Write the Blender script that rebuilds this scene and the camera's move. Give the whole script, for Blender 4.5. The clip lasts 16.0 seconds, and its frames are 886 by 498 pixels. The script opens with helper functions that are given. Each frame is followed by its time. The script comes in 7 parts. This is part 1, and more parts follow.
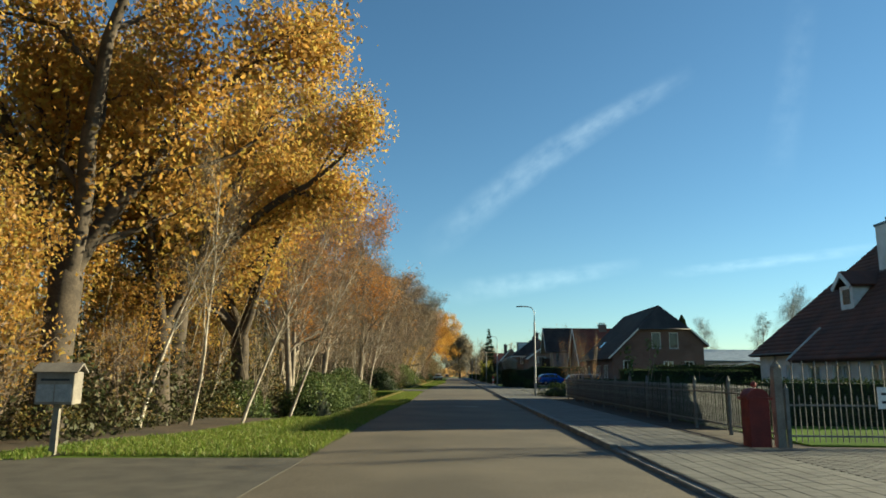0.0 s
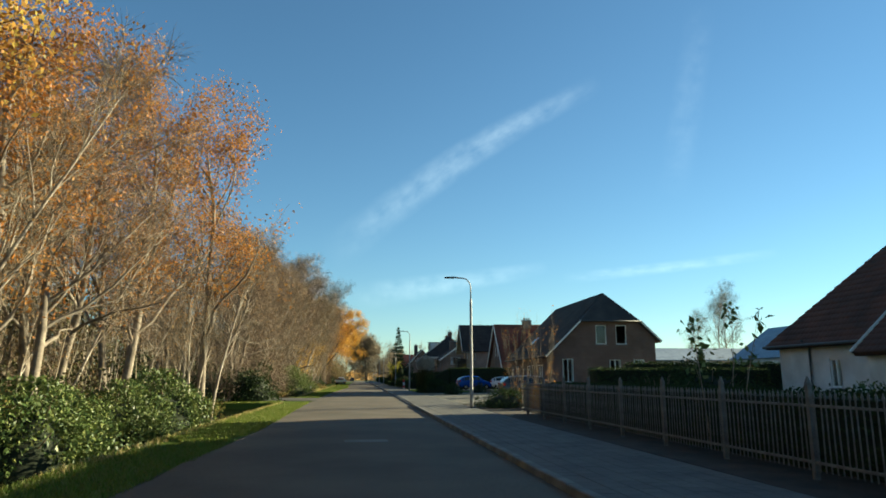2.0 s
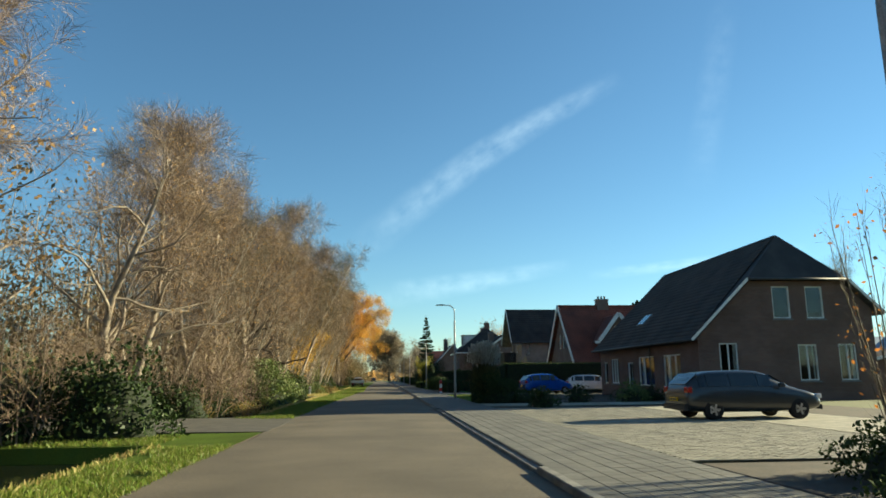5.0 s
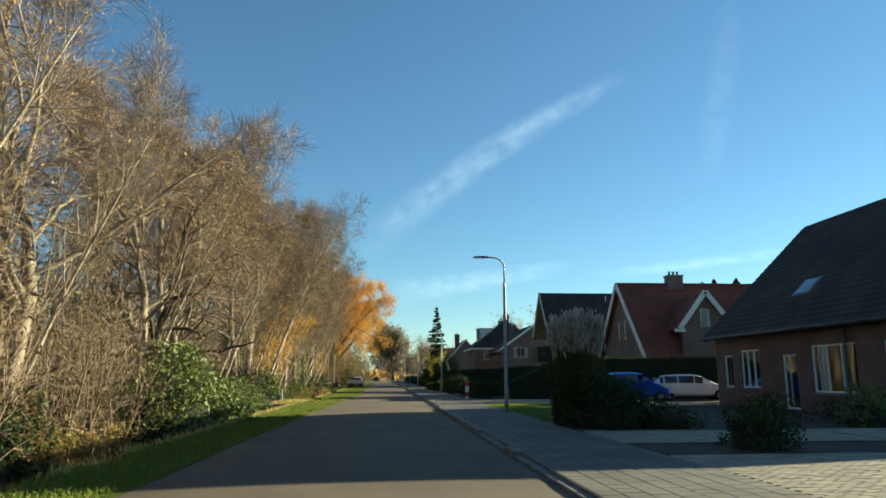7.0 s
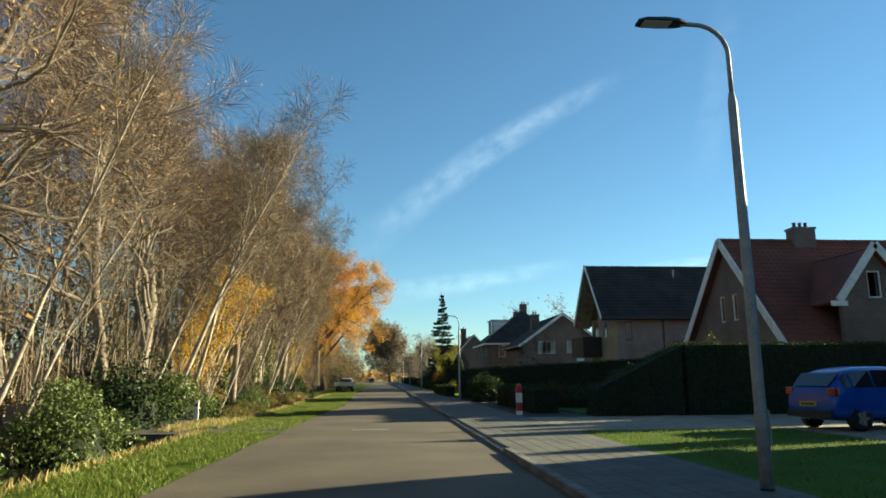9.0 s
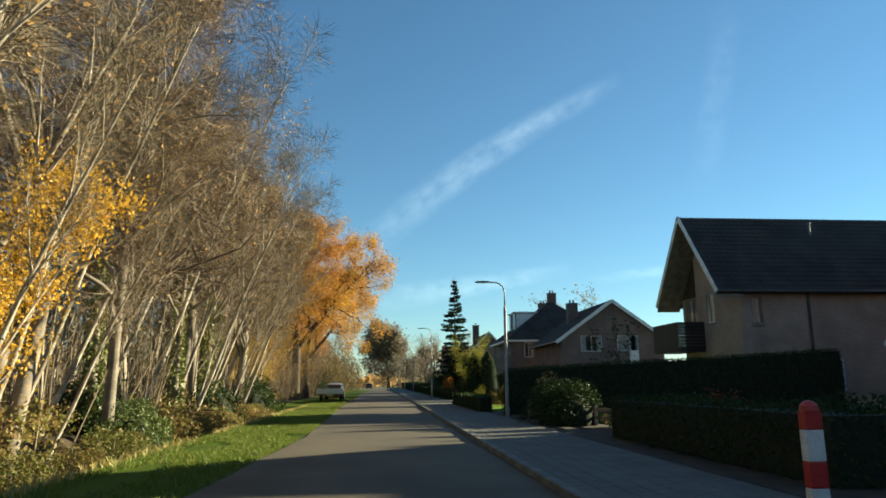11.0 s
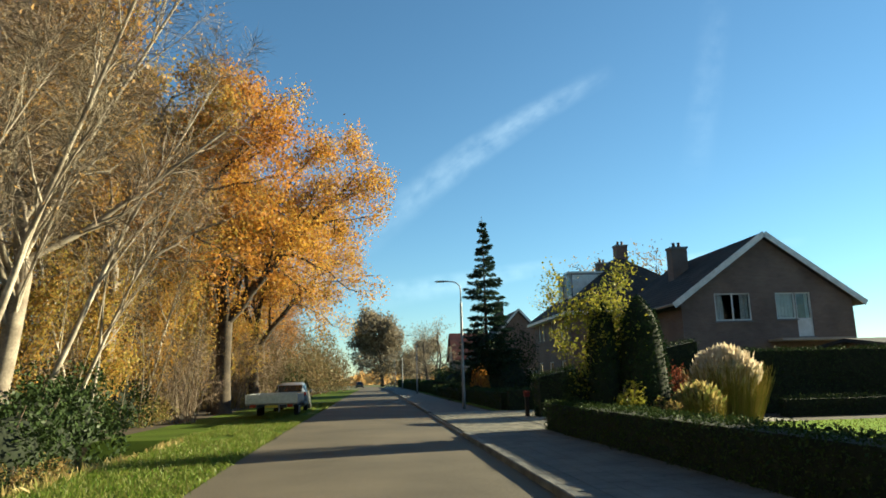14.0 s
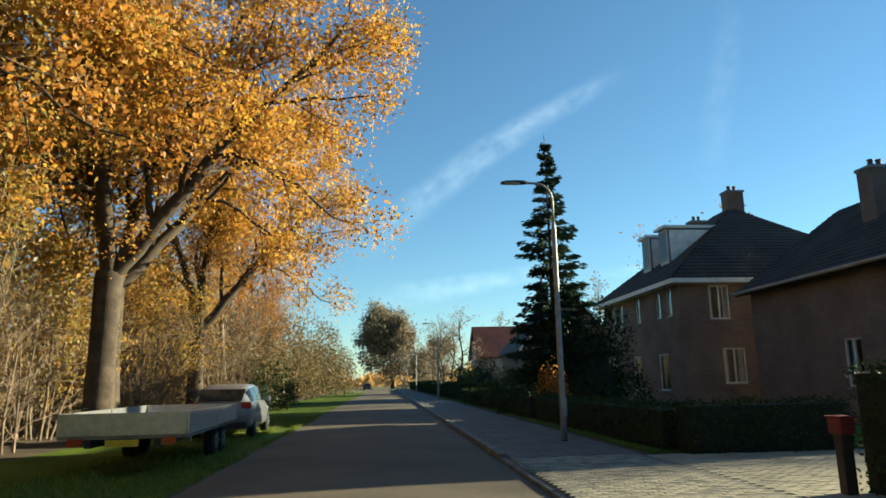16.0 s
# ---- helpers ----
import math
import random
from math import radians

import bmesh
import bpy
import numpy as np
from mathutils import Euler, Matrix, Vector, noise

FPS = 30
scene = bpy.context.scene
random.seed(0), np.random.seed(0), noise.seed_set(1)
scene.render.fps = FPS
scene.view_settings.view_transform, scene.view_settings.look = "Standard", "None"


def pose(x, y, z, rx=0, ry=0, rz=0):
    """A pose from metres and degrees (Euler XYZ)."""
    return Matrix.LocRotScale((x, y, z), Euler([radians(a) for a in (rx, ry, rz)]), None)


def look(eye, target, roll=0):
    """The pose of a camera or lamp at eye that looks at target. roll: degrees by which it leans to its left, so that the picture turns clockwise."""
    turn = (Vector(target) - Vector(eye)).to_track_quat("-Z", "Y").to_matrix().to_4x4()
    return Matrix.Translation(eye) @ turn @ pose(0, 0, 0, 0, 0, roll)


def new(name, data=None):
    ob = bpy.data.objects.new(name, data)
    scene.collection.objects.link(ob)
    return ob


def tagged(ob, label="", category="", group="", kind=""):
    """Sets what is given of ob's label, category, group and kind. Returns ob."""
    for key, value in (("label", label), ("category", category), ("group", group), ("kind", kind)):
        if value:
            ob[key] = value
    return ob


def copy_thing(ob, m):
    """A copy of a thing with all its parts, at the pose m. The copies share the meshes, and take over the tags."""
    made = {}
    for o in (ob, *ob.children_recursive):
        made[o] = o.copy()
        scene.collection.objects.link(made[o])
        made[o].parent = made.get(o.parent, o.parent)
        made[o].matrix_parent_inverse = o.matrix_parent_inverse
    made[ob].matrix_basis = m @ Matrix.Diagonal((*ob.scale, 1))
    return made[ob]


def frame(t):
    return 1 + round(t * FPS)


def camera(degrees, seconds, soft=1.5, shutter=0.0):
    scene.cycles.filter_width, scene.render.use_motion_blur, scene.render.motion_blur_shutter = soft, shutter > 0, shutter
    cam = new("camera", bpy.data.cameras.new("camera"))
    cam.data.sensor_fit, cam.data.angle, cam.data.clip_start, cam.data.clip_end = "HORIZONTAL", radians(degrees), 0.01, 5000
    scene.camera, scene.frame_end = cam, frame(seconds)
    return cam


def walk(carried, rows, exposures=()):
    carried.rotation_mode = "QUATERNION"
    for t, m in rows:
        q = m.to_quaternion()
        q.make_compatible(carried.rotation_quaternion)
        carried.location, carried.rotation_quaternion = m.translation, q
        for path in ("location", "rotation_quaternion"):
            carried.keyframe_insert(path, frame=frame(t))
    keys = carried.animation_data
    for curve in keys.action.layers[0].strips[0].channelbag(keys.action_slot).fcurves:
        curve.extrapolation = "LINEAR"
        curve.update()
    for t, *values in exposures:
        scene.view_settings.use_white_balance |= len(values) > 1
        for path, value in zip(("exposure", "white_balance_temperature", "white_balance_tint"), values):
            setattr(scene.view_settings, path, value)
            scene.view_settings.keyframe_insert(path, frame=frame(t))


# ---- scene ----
cam = camera(66.02, 16.0, soft=1.7)
EYE = 1.428
# seconds, x, y, yaw, pitch, roll
ROWS = [
    (0.0, -0.509, 10.281, 0.89, 10.41, -0.45),
    (0.5, -0.399, 14.051, -3.52, 10.55, -0.25),
    (1.0, -0.289, 17.781, -6.03, 10.74, -0.13),
    (1.5, -0.179, 21.430, -6.92, 10.67, 0.06),
    (2.0, -0.069, 25.270, -6.75, 10.68, 0.08),
    (2.5, -0.002, 29.130, -6.23, 10.51, -0.02),
    (3.0, 0.066, 33.212, -5.59, 10.32, 0.52),
    (3.5, 0.134, 37.441, -5.21, 10.47, 0.67),
    (4.0, 0.202, 41.685, -5.01, 10.67, 0.59),
    (4.2, 0.210, 43.413, -4.96, 10.68, 0.54),
    (6.3, 0.274, 62.308, -4.72, 10.58, 0.39),
    (6.5, 0.271, 64.087, -4.67, 10.63, 0.30),
    (7.0, 0.263, 68.552, -4.57, 10.62, 0.17),
    (7.5, 0.254, 72.945, -4.57, 10.47, 0.40),
    (8.0, 0.246, 77.500, -4.67, 10.39, 0.81),
    (8.5, 0.247, 82.116, -4.79, 10.57, 0.84),
    (9.0, 0.248, 86.711, -4.88, 10.69, 0.43),
    (9.2, 0.248, 88.531, -4.94, 10.64, 0.35),
    (11.3, 0.236, 107.288, -4.99, 11.13, 0.47),
    (11.5, 0.233, 109.101, -5.08, 10.91, 0.16),
    (12.0, 0.228, 113.524, -5.33, 10.63, 0.52),
    (12.5, 0.256, 118.073, -5.59, 10.76, 0.89),
    (13.0, 0.284, 122.623, -5.62, 10.68, 0.91),
    (13.5, 0.311, 126.794, -5.56, 10.56, 1.22),
    (14.0, 0.339, 131.310, -5.54, 10.85, 1.44),
    (14.5, 0.368, 135.519, -5.45, 10.97, 1.62),
    (15.0, 0.398, 139.610, -5.26, 11.00, 1.23),
    (15.5, 0.427, 143.967, -4.98, 11.02, 1.14),
    (16.0, 0.456, 148.156, -4.72, 11.03, 1.07),
]
EXPOSURES = [(0.0, 1.58), (1.5, 1.68), (3.5, 1.77), (9.0, 1.80), (11.5, 1.74), (12.5, 1.86), (16.0, 1.86)]
walk(cam, [(t, pose(x, y, EYE, 90 + pitch, roll, yaw)) for t, x, y, yaw, pitch, roll in ROWS], EXPOSURES)

# ---------- world, sun, exposure ----------
SUN_AZ, SUN_EL = 72.4, 17.0
scene.view_settings.use_white_balance = True
scene.view_settings.white_balance_temperature, scene.view_settings.white_balance_tint = 6400, -10
world = bpy.data.worlds.new("sky")
scene.world = world
world.use_nodes = True
wn, wl = world.node_tree.nodes, world.node_tree.links
sky = wn.new("ShaderNodeTexSky")
sky.sky_type = "NISHITA"
sky.sun_disc = False
sky.sun_elevation, sky.sun_rotation = radians(SUN_EL), radians(SUN_AZ)
sky.altitude, sky.air_density, sky.dust_density, sky.ozone_density = 0, 1.0, 0.0, 4.2
wn["Background"].inputs["Strength"].default_value = 0.050
wl.new(sky.outputs[0], wn["Background"].inputs["Color"])
sun = new("sun", bpy.data.lights.new("sun", "SUN"))
sun.data.energy, sun.data.angle, sun.data.color = 5.0, radians(0.55), (1.0, 0.81, 0.58)
az, el = radians(SUN_AZ), radians(SUN_EL)
sun.matrix_world = look((60, 60, 60), (60 - math.sin(az) * math.cos(el), 60 - math.cos(az) * math.cos(el), 60 - math.sin(el)))


# ---------- materials ----------
def material(name, base, rough=0.8, metal=0.0, second=None, scale=6.0, bump=0.2, fine=60.0, spec=0.35, per_object=0.0):
    """A surface with stains at one scale and grain at another; second is the stain's colour."""
    m = bpy.data.materials.new(name)
    m.use_nodes = True
    n, l = m.node_tree.nodes, m.node_tree.links
    b = n["Principled BSDF"]
    b.inputs["Roughness"].default_value, b.inputs["Metallic"].default_value = rough, metal
    b.inputs["Specular IOR Level"].default_value = spec
    tc = n.new("ShaderNodeTexCoord")
    big, small = n.new("ShaderNodeTexNoise"), n.new("ShaderNodeTexNoise")
    big.inputs["Scale"].default_value, small.inputs["Scale"].default_value = scale, fine
    big.inputs["Detail"].default_value, small.inputs["Detail"].default_value = 7, 4
    for t in (big, small):
        l.new(tc.outputs["Object"], t.inputs["Vector"])
    ramp = n.new("ShaderNodeValToRGB")
    ramp.color_ramp.elements[0].position, ramp.color_ramp.elements[1].position = 0.35, 0.68
    s = second or tuple(c * 0.65 for c in base)
    ramp.color_ramp.elements[0].color, ramp.color_ramp.elements[1].color = (*s, 1), (*base, 1)
    l.new(big.outputs["Fac"], ramp.inputs["Fac"])
    mix = n.new("ShaderNodeMix")
    mix.data_type, mix.blend_type = "RGBA", "MULTIPLY"
    mix.inputs["Factor"].default_value = 0.5
    r2 = n.new("ShaderNodeValToRGB")
    r2.color_ramp.elements[0].color, r2.color_ramp.elements[1].color = (0.45, 0.45, 0.45, 1), (1.25, 1.25, 1.25, 1)
    r2.color_ramp.elements[0].position, r2.color_ramp.elements[1].position = 0.3, 0.7
    l.new(small.outputs["Fac"], r2.inputs["Fac"])
    l.new(ramp.outputs["Color"], mix.inputs["A"])
    l.new(r2.outputs["Color"], mix.inputs["B"])
    out = mix.outputs["Result"]
    if per_object:
        info, hsv = n.new("ShaderNodeObjectInfo"), n.new("ShaderNodeHueSaturation")
        mr = n.new("ShaderNodeMapRange")
        mr.inputs["To Min"].default_value, mr.inputs["To Max"].default_value = 1 - per_object, 1 + per_object
        l.new(info.outputs["Random"], mr.inputs["Value"])
        l.new(mr.outputs["Result"], hsv.inputs["Value"])
        l.new(out, hsv.inputs["Color"])
        out = hsv.outputs["Color"]
    l.new(out, b.inputs["Base Color"])
    if bump:
        bp = n.new("ShaderNodeBump")
        bp.inputs["Strength"].default_value, bp.inputs["Distance"].default_value = bump, 0.01
        l.new(small.outputs["Fac"], bp.inputs["Height"])
        l.new(bp.outputs["Normal"], b.inputs["Normal"])
    return m


def leaf_material(name, colours, rough=0.7, through_light=0.35):
    """Leaves: a colour of its own for each leaf, some light let through."""
    m = bpy.data.materials.new(name)
    m.use_nodes = True
    n, l = m.node_tree.nodes, m.node_tree.links
    n.remove(n["Principled BSDF"])
    geo, ramp = n.new("ShaderNodeNewGeometry"), n.new("ShaderNodeValToRGB")
    ramp.color_ramp.interpolation = "LINEAR"
    e = ramp.color_ramp.elements
    while len(e) < len(colours):
        e.new(0.5)
    for i, c in enumerate(colours):
        e[i].position = i / max(1, len(colours) - 1)
        e[i].color = (*c, 1)
    info, add, fr = n.new("ShaderNodeObjectInfo"), n.new("ShaderNodeMath"), n.new("ShaderNodeMath")
    add.operation, fr.operation = "MULTIPLY_ADD", "PINGPONG"
    add.inputs[1].default_value, fr.inputs[1].default_value = 0.45, 1.0
    l.new(info.outputs["Random"], add.inputs[0])
    l.new(geo.outputs["Random Per Island"], add.inputs[2])
    l.new(add.outputs[0], fr.inputs[0])
    l.new(fr.outputs[0], ramp.inputs["Fac"])
    d, t, g = n.new("ShaderNodeBsdfDiffuse"), n.new("ShaderNodeBsdfTranslucent"), n.new("ShaderNodeBsdfGlossy")
    g.inputs["Roughness"].default_value = 0.45
    for s in (d, t):
        l.new(ramp.outputs["Color"], s.inputs["Color"])
    m1, m2 = n.new("ShaderNodeMixShader"), n.new("ShaderNodeMixShader")
    m1.inputs["Fac"].default_value, m2.inputs["Fac"].default_value = through_light, 0.012 if rough > 0.5 else 0.03
    l.new(d.outputs[0], m1.inputs[1])
    l.new(t.outputs[0], m1.inputs[2])
    l.new(m1.outputs[0], m2.inputs[1])
    l.new(g.outputs[0], m2.inputs[2])
    l.new(m2.outputs[0], n["Material Output"].inputs["Surface"])
    return m


def brick_material(name, c1, c2, mortar, width=0.22, height=0.065, turn=0):
    """Brickwork of real brick size with recessed joints; turn chooses the wall's direction."""
    m = bpy.data.materials.new(name)
    m.use_nodes = True
    n, l = m.node_tree.nodes, m.node_tree.links
    b = n["Principled BSDF"]
    b.inputs["Roughness"].default_value = 0.9
    tc, sep, comb, add = n.new("ShaderNodeTexCoord"), n.new("ShaderNodeSeparateXYZ"), n.new("ShaderNodeCombineXYZ"), n.new("ShaderNodeMath")
    l.new(tc.outputs["Object"], sep.inputs[0])
    l.new(sep.outputs["X"], add.inputs[0])
    l.new(sep.outputs["Y"], add.inputs[1])
    l.new(add.outputs[0], comb.inputs["X"])
    l.new(sep.outputs["Z"], comb.inputs["Y"])
    t = n.new("ShaderNodeTexBrick")
    t.inputs["Scale"].default_value = 1.0
    t.inputs["Brick Width"].default_value, t.inputs["Row Height"].default_value, t.inputs["Mortar Size"].default_value = width, height, 0.006
    t.inputs["Color1"].default_value, t.inputs["Color2"].default_value, t.inputs["Mortar"].default_value = (*c1, 1), (*c2, 1), (*mortar, 1)
    l.new(comb.outputs[0], t.inputs["Vector"])
    no = n.new("ShaderNodeTexNoise")
    no.inputs["Scale"].default_value, no.inputs["Detail"].default_value = 0.8, 6
    l.new(tc.outputs["Object"], no.inputs["Vector"])
    mix = n.new("ShaderNodeMix")
    mix.data_type, mix.blend_type = "RGBA", "MULTIPLY"
    mix.inputs["Factor"].default_value = 0.6
    r = n.new("ShaderNodeValToRGB")
    r.color_ramp.elements[0].color, r.color_ramp.elements[1].color = (0.55, 0.55, 0.55, 1), (1.2, 1.2, 1.2, 1)
    r.color_ramp.elements[0].position, r.color_ramp.elements[1].position = 0.3, 0.7
    l.new(no.outputs["Fac"], r.inputs["Fac"])
    l.new(t.outputs["Color"], mix.inputs["A"])
    l.new(r.outputs["Color"], mix.inputs["B"])
    l.new(mix.outputs["Result"], b.inputs["Base Color"])
    bp = n.new("ShaderNodeBump")
    bp.inputs["Strength"].default_value, bp.inputs["Distance"].default_value, bp.invert = 0.5, 0.01, True
    l.new(t.outputs["Fac"], bp.inputs["Height"])
    l.new(bp.outputs["Normal"], b.inputs["Normal"])
    return m


def glass_material(name, tint=(0.9, 0.95, 0.95)):
    m = bpy.data.materials.new(name)
    m.use_nodes = True
    b = m.node_tree.nodes["Principled BSDF"]
    b.inputs["Base Color"].default_value = (*tint, 1)
    b.inputs["Roughness"].default_value, b.inputs["Transmission Weight"].default_value, b.inputs["IOR"].default_value = 0.02, 1.0, 1.45
    return m


def paint_material(name, colour, rough=0.3, coat=0.6):
    m = material(name, colour, rough, 0.0, tuple(c * 0.85 for c in colour), 2.0, 0.0, 40.0, 0.5)
    m.node_tree.nodes["Principled BSDF"].inputs["Coat Weight"].default_value = coat
    m.node_tree.nodes["Principled BSDF"].inputs["Coat Roughness"].default_value = 0.06
    return m


ASPHALT = material("asphalt", (0.122, 0.099, 0.070), 0.85, 0, (0.076, 0.062, 0.044), 0.45, 0.5, 34)
PATCH = material("asphalt_patch", (0.092, 0.082, 0.066), 0.85, 0, (0.055, 0.050, 0.042), 2, 0.3, 140)
PAVING = material("concrete_paving", (0.128, 0.123, 0.108), 0.85, 0, (0.083, 0.080, 0.072), 1.3, 0.25, 80, per_object=0.08)
KERB = material("kerb_concrete", (0.19, 0.183, 0.165), 0.85, 0, (0.11, 0.108, 0.10), 2, 0.3, 70, per_object=0.12)
PAVER = material("clay_paver", (0.30, 0.275, 0.21), 0.85, 0, (0.19, 0.175, 0.135), 2.5, 0.3, 70, per_object=0.2)
MOSS = material("mossy_joint_sand", (0.10, 0.10, 0.055), 0.95, 0, (0.06, 0.055, 0.04), 3, 0.4, 60)
SOIL = material("garden_soil", (0.070, 0.050, 0.034), 0.95, 0, (0.035, 0.028, 0.02), 1.5, 0.6, 25)
LITTER = material("leaf_litter", (0.075, 0.05, 0.028), 0.95, 0, (0.035, 0.026, 0.016), 0.9, 0.8, 18)
GRASS = material("grass_turf", (0.09, 0.135, 0.020), 0.9, 0, (0.06, 0.085, 0.015), 0.5, 0.7, 45, 0.05)
LUSHLAWN = material("lush_lawn", (0.20, 0.31, 0.035), 0.95, 0, (0.15, 0.24, 0.03), 0.5, 0.6, 60, 0.05)
LAWN = material("mown_lawn", (0.085, 0.15, 0.022), 0.95, 0, (0.06, 0.10, 0.02), 0.5, 0.6, 60, 0.05)
FIELD = material("far_meadow", (0.10, 0.14, 0.035), 0.95, 0, (0.10, 0.09, 0.04), 0.02, 0.3, 4)
GRASSBLADE = leaf_material("grass_blades", [(0.062, 0.11, 0.014), (0.095, 0.16, 0.018), (0.135, 0.18, 0.03), (0.18, 0.175, 0.055)])
DRYGRASS = leaf_material("dry_grass", [(0.24, 0.20, 0.06), (0.38, 0.29, 0.11), (0.46, 0.36, 0.16), (0.20, 0.23, 0.06)])
WATER = material("ditch_water", (0.008, 0.008, 0.007), 0.10, 0, (0.008, 0.010, 0.008), 1, 0.03, 8, 0.12)
GALV = material("galvanised_steel", (0.34, 0.35, 0.36), 0.6, 0.5, (0.25, 0.26, 0.27), 6, 0.08, 60)
FENCEMETAL = material("weathered_fence_paint", (0.19, 0.19, 0.18), 0.6, 0.1, (0.11, 0.105, 0.10), 5, 0.15, 60)
BLACKPLASTIC = material("dark_plastic", (0.025, 0.027, 0.03), 0.5, 0, (0.018, 0.018, 0.02), 8, 0.05, 80)
WHITEPAINT = material("white_paint", (0.78, 0.78, 0.75), 0.5, 0, (0.60, 0.60, 0.56), 3, 0.05, 60)
WHITEWALL = material("white_limewash", (0.72, 0.70, 0.66), 0.85, 0, (0.52, 0.50, 0.46), 0.9, 0.3, 30)
BRICKRED = brick_material("dark_red_brick", (0.115, 0.062, 0.048), (0.15, 0.082, 0.062), (0.15, 0.14, 0.125))
BRICKBROWN = brick_material("brown_brick", (0.14, 0.097, 0.078), (0.185, 0.127, 0.10), (0.18, 0.165, 0.15))
BRICKGREY = brick_material("grey_brown_brick", (0.27, 0.205, 0.165), (0.32, 0.25, 0.20), (0.30, 0.28, 0.25))
RENDER = material("pale_render", (0.42, 0.36, 0.29), 0.9, 0, (0.31, 0.27, 0.22), 0.8, 0.3, 40)
TILEDARK = material("dark_roof_tile", (0.055, 0.048, 0.045), 0.75, 0, (0.028, 0.026, 0.026), 0.8, 0.2, 30)
TILEBROWN = material("brown_red_roof_tile", (0.135, 0.060, 0.042), 0.8, 0, (0.07, 0.038, 0.030), 0.7, 0.25, 30)
TILERED = material("red_clay_pantile", (0.20, 0.062, 0.04), 0.7, 0, (0.12, 0.042, 0.03), 0.8, 0.2, 30)
DARKWOOD = material("dark_stained_wood", (0.045, 0.032, 0.025), 0.7, 0, (0.03, 0.022, 0.018), 3, 0.3, 40)
GREYWOOD = material("weathered_wood", (0.26, 0.23, 0.19), 0.85, 0, (0.15, 0.13, 0.11), 3, 0.4, 40)
GLASS = glass_material("window_glass")
CURTAIN = material("net_curtain", (0.62, 0.60, 0.56), 0.9, 0, (0.48, 0.46, 0.43), 3, 0.1, 40)
LEAD = material("lead_flashing", (0.20, 0.21, 0.22), 0.6, 0.3, (0.14, 0.15, 0.16), 3, 0.1, 40)
OAKBARK = material("oak_bark", (0.095, 0.073, 0.053), 0.95, 0, (0.042, 0.033, 0.025), 3.5, 0.9, 26)
GREYBARK = material("grey_bark", (0.30, 0.255, 0.20), 0.95, 0, (0.16, 0.13, 0.10), 3, 0.7, 26)
TWIG = material("brown_twigs", (0.25, 0.185, 0.13), 0.9, 0, (0.145, 0.105, 0.075), 1.2, 0.0, 12)
PALETWIG = material("pale_twigs", (0.22, 0.18, 0.125), 0.9, 0, (0.12, 0.095, 0.065), 1.2, 0.0, 12)
BIRCHBARK = material("birch_bark", (0.52, 0.46, 0.37), 0.8, 0, (0.20, 0.16, 0.12), 2.6, 0.3, 22)
OAKLEAF = leaf_material("gold_oak_leaves", [(0.20, 0.19, 0.05), (0.36, 0.29, 0.075), (0.47, 0.345, 0.085), (0.48, 0.26, 0.065), (0.28, 0.165, 0.05)], 0.7, 0.6)
GOLDLEAF = leaf_material("orange_gold_leaves", [(0.44, 0.31, 0.07), (0.58, 0.37, 0.07), (0.56, 0.28, 0.045), (0.44, 0.19, 0.04), (0.26, 0.13, 0.04)], 0.7, 0.5)
RUSTLEAF = leaf_material("rust_leaves", [(0.27, 0.16, 0.06), (0.39, 0.20, 0.05), (0.46, 0.18, 0.04), (0.25, 0.13, 0.05)], 0.7, 0.45)
BROWNLEAF = leaf_material("brown_leaves", [(0.32, 0.19, 0.08), (0.46, 0.27, 0.10), (0.50, 0.32, 0.13), (0.30, 0.17, 0.07)], 0.7, 0.45)
YELLOWLEAF = leaf_material("yellow_birch_leaves", [(0.60, 0.40, 0.05), (0.70, 0.43, 0.05), (0.52, 0.31, 0.05)], 0.7, 0.45)
RHODOLEAF = leaf_material("rhododendron_leaves", [(0.032, 0.055, 0.016), (0.058, 0.095, 0.025), (0.095, 0.13, 0.036), (0.16, 0.18, 0.055)], 0.35, 0.15)
HEDGELEAF = leaf_material("hedge_leaves", [(0.016, 0.028, 0.011), (0.027, 0.045, 0.015), (0.04, 0.06, 0.019)], 0.6, 0.12)
BOXLEAF = leaf_material("box_leaves", [(0.022, 0.036, 0.012), (0.034, 0.055, 0.016), (0.052, 0.078, 0.022)], 0.6, 0.12)
# solid filling for foliage; the shade between leaves is in its near-black colour
HEDGECORE = material("hedge_shade_core", (0.022, 0.030, 0.014), 0.95, 0, (0.012, 0.017, 0.008), 6, 0.4, 30)
YEWLEAF = leaf_material("yew_needles", [(0.012, 0.024, 0.010), (0.02, 0.038, 0.013), (0.03, 0.05, 0.016)], 0.6, 0.1)
FIRLEAF = leaf_material("blue_fir_needles", [(0.022, 0.042, 0.028), (0.035, 0.06, 0.04), (0.05, 0.08, 0.05)], 0.6, 0.1)
LIMELEAF = leaf_material("yellow_green_leaves", [(0.17, 0.19, 0.03), (0.28, 0.27, 0.04), (0.36, 0.31, 0.05), (0.12, 0.14, 0.03)])
AMBERLEAF = leaf_material("amber_shrub_leaves", [(0.30, 0.17, 0.03), (0.42, 0.25, 0.04), (0.20, 0.15, 0.03), (0.30, 0.09, 0.03)])
REDLEAF = leaf_material("wine_red_leaves", [(0.14, 0.035, 0.025), (0.22, 0.06, 0.03), (0.10, 0.04, 0.02)])
BRAMBLE = leaf_material("bramble_leaves", [(0.11, 0.12, 0.035), (0.20, 0.18, 0.05), (0.29, 0.21, 0.075), (0.25, 0.15, 0.06), (0.14, 0.16, 0.045)], 0.7, 0.35)
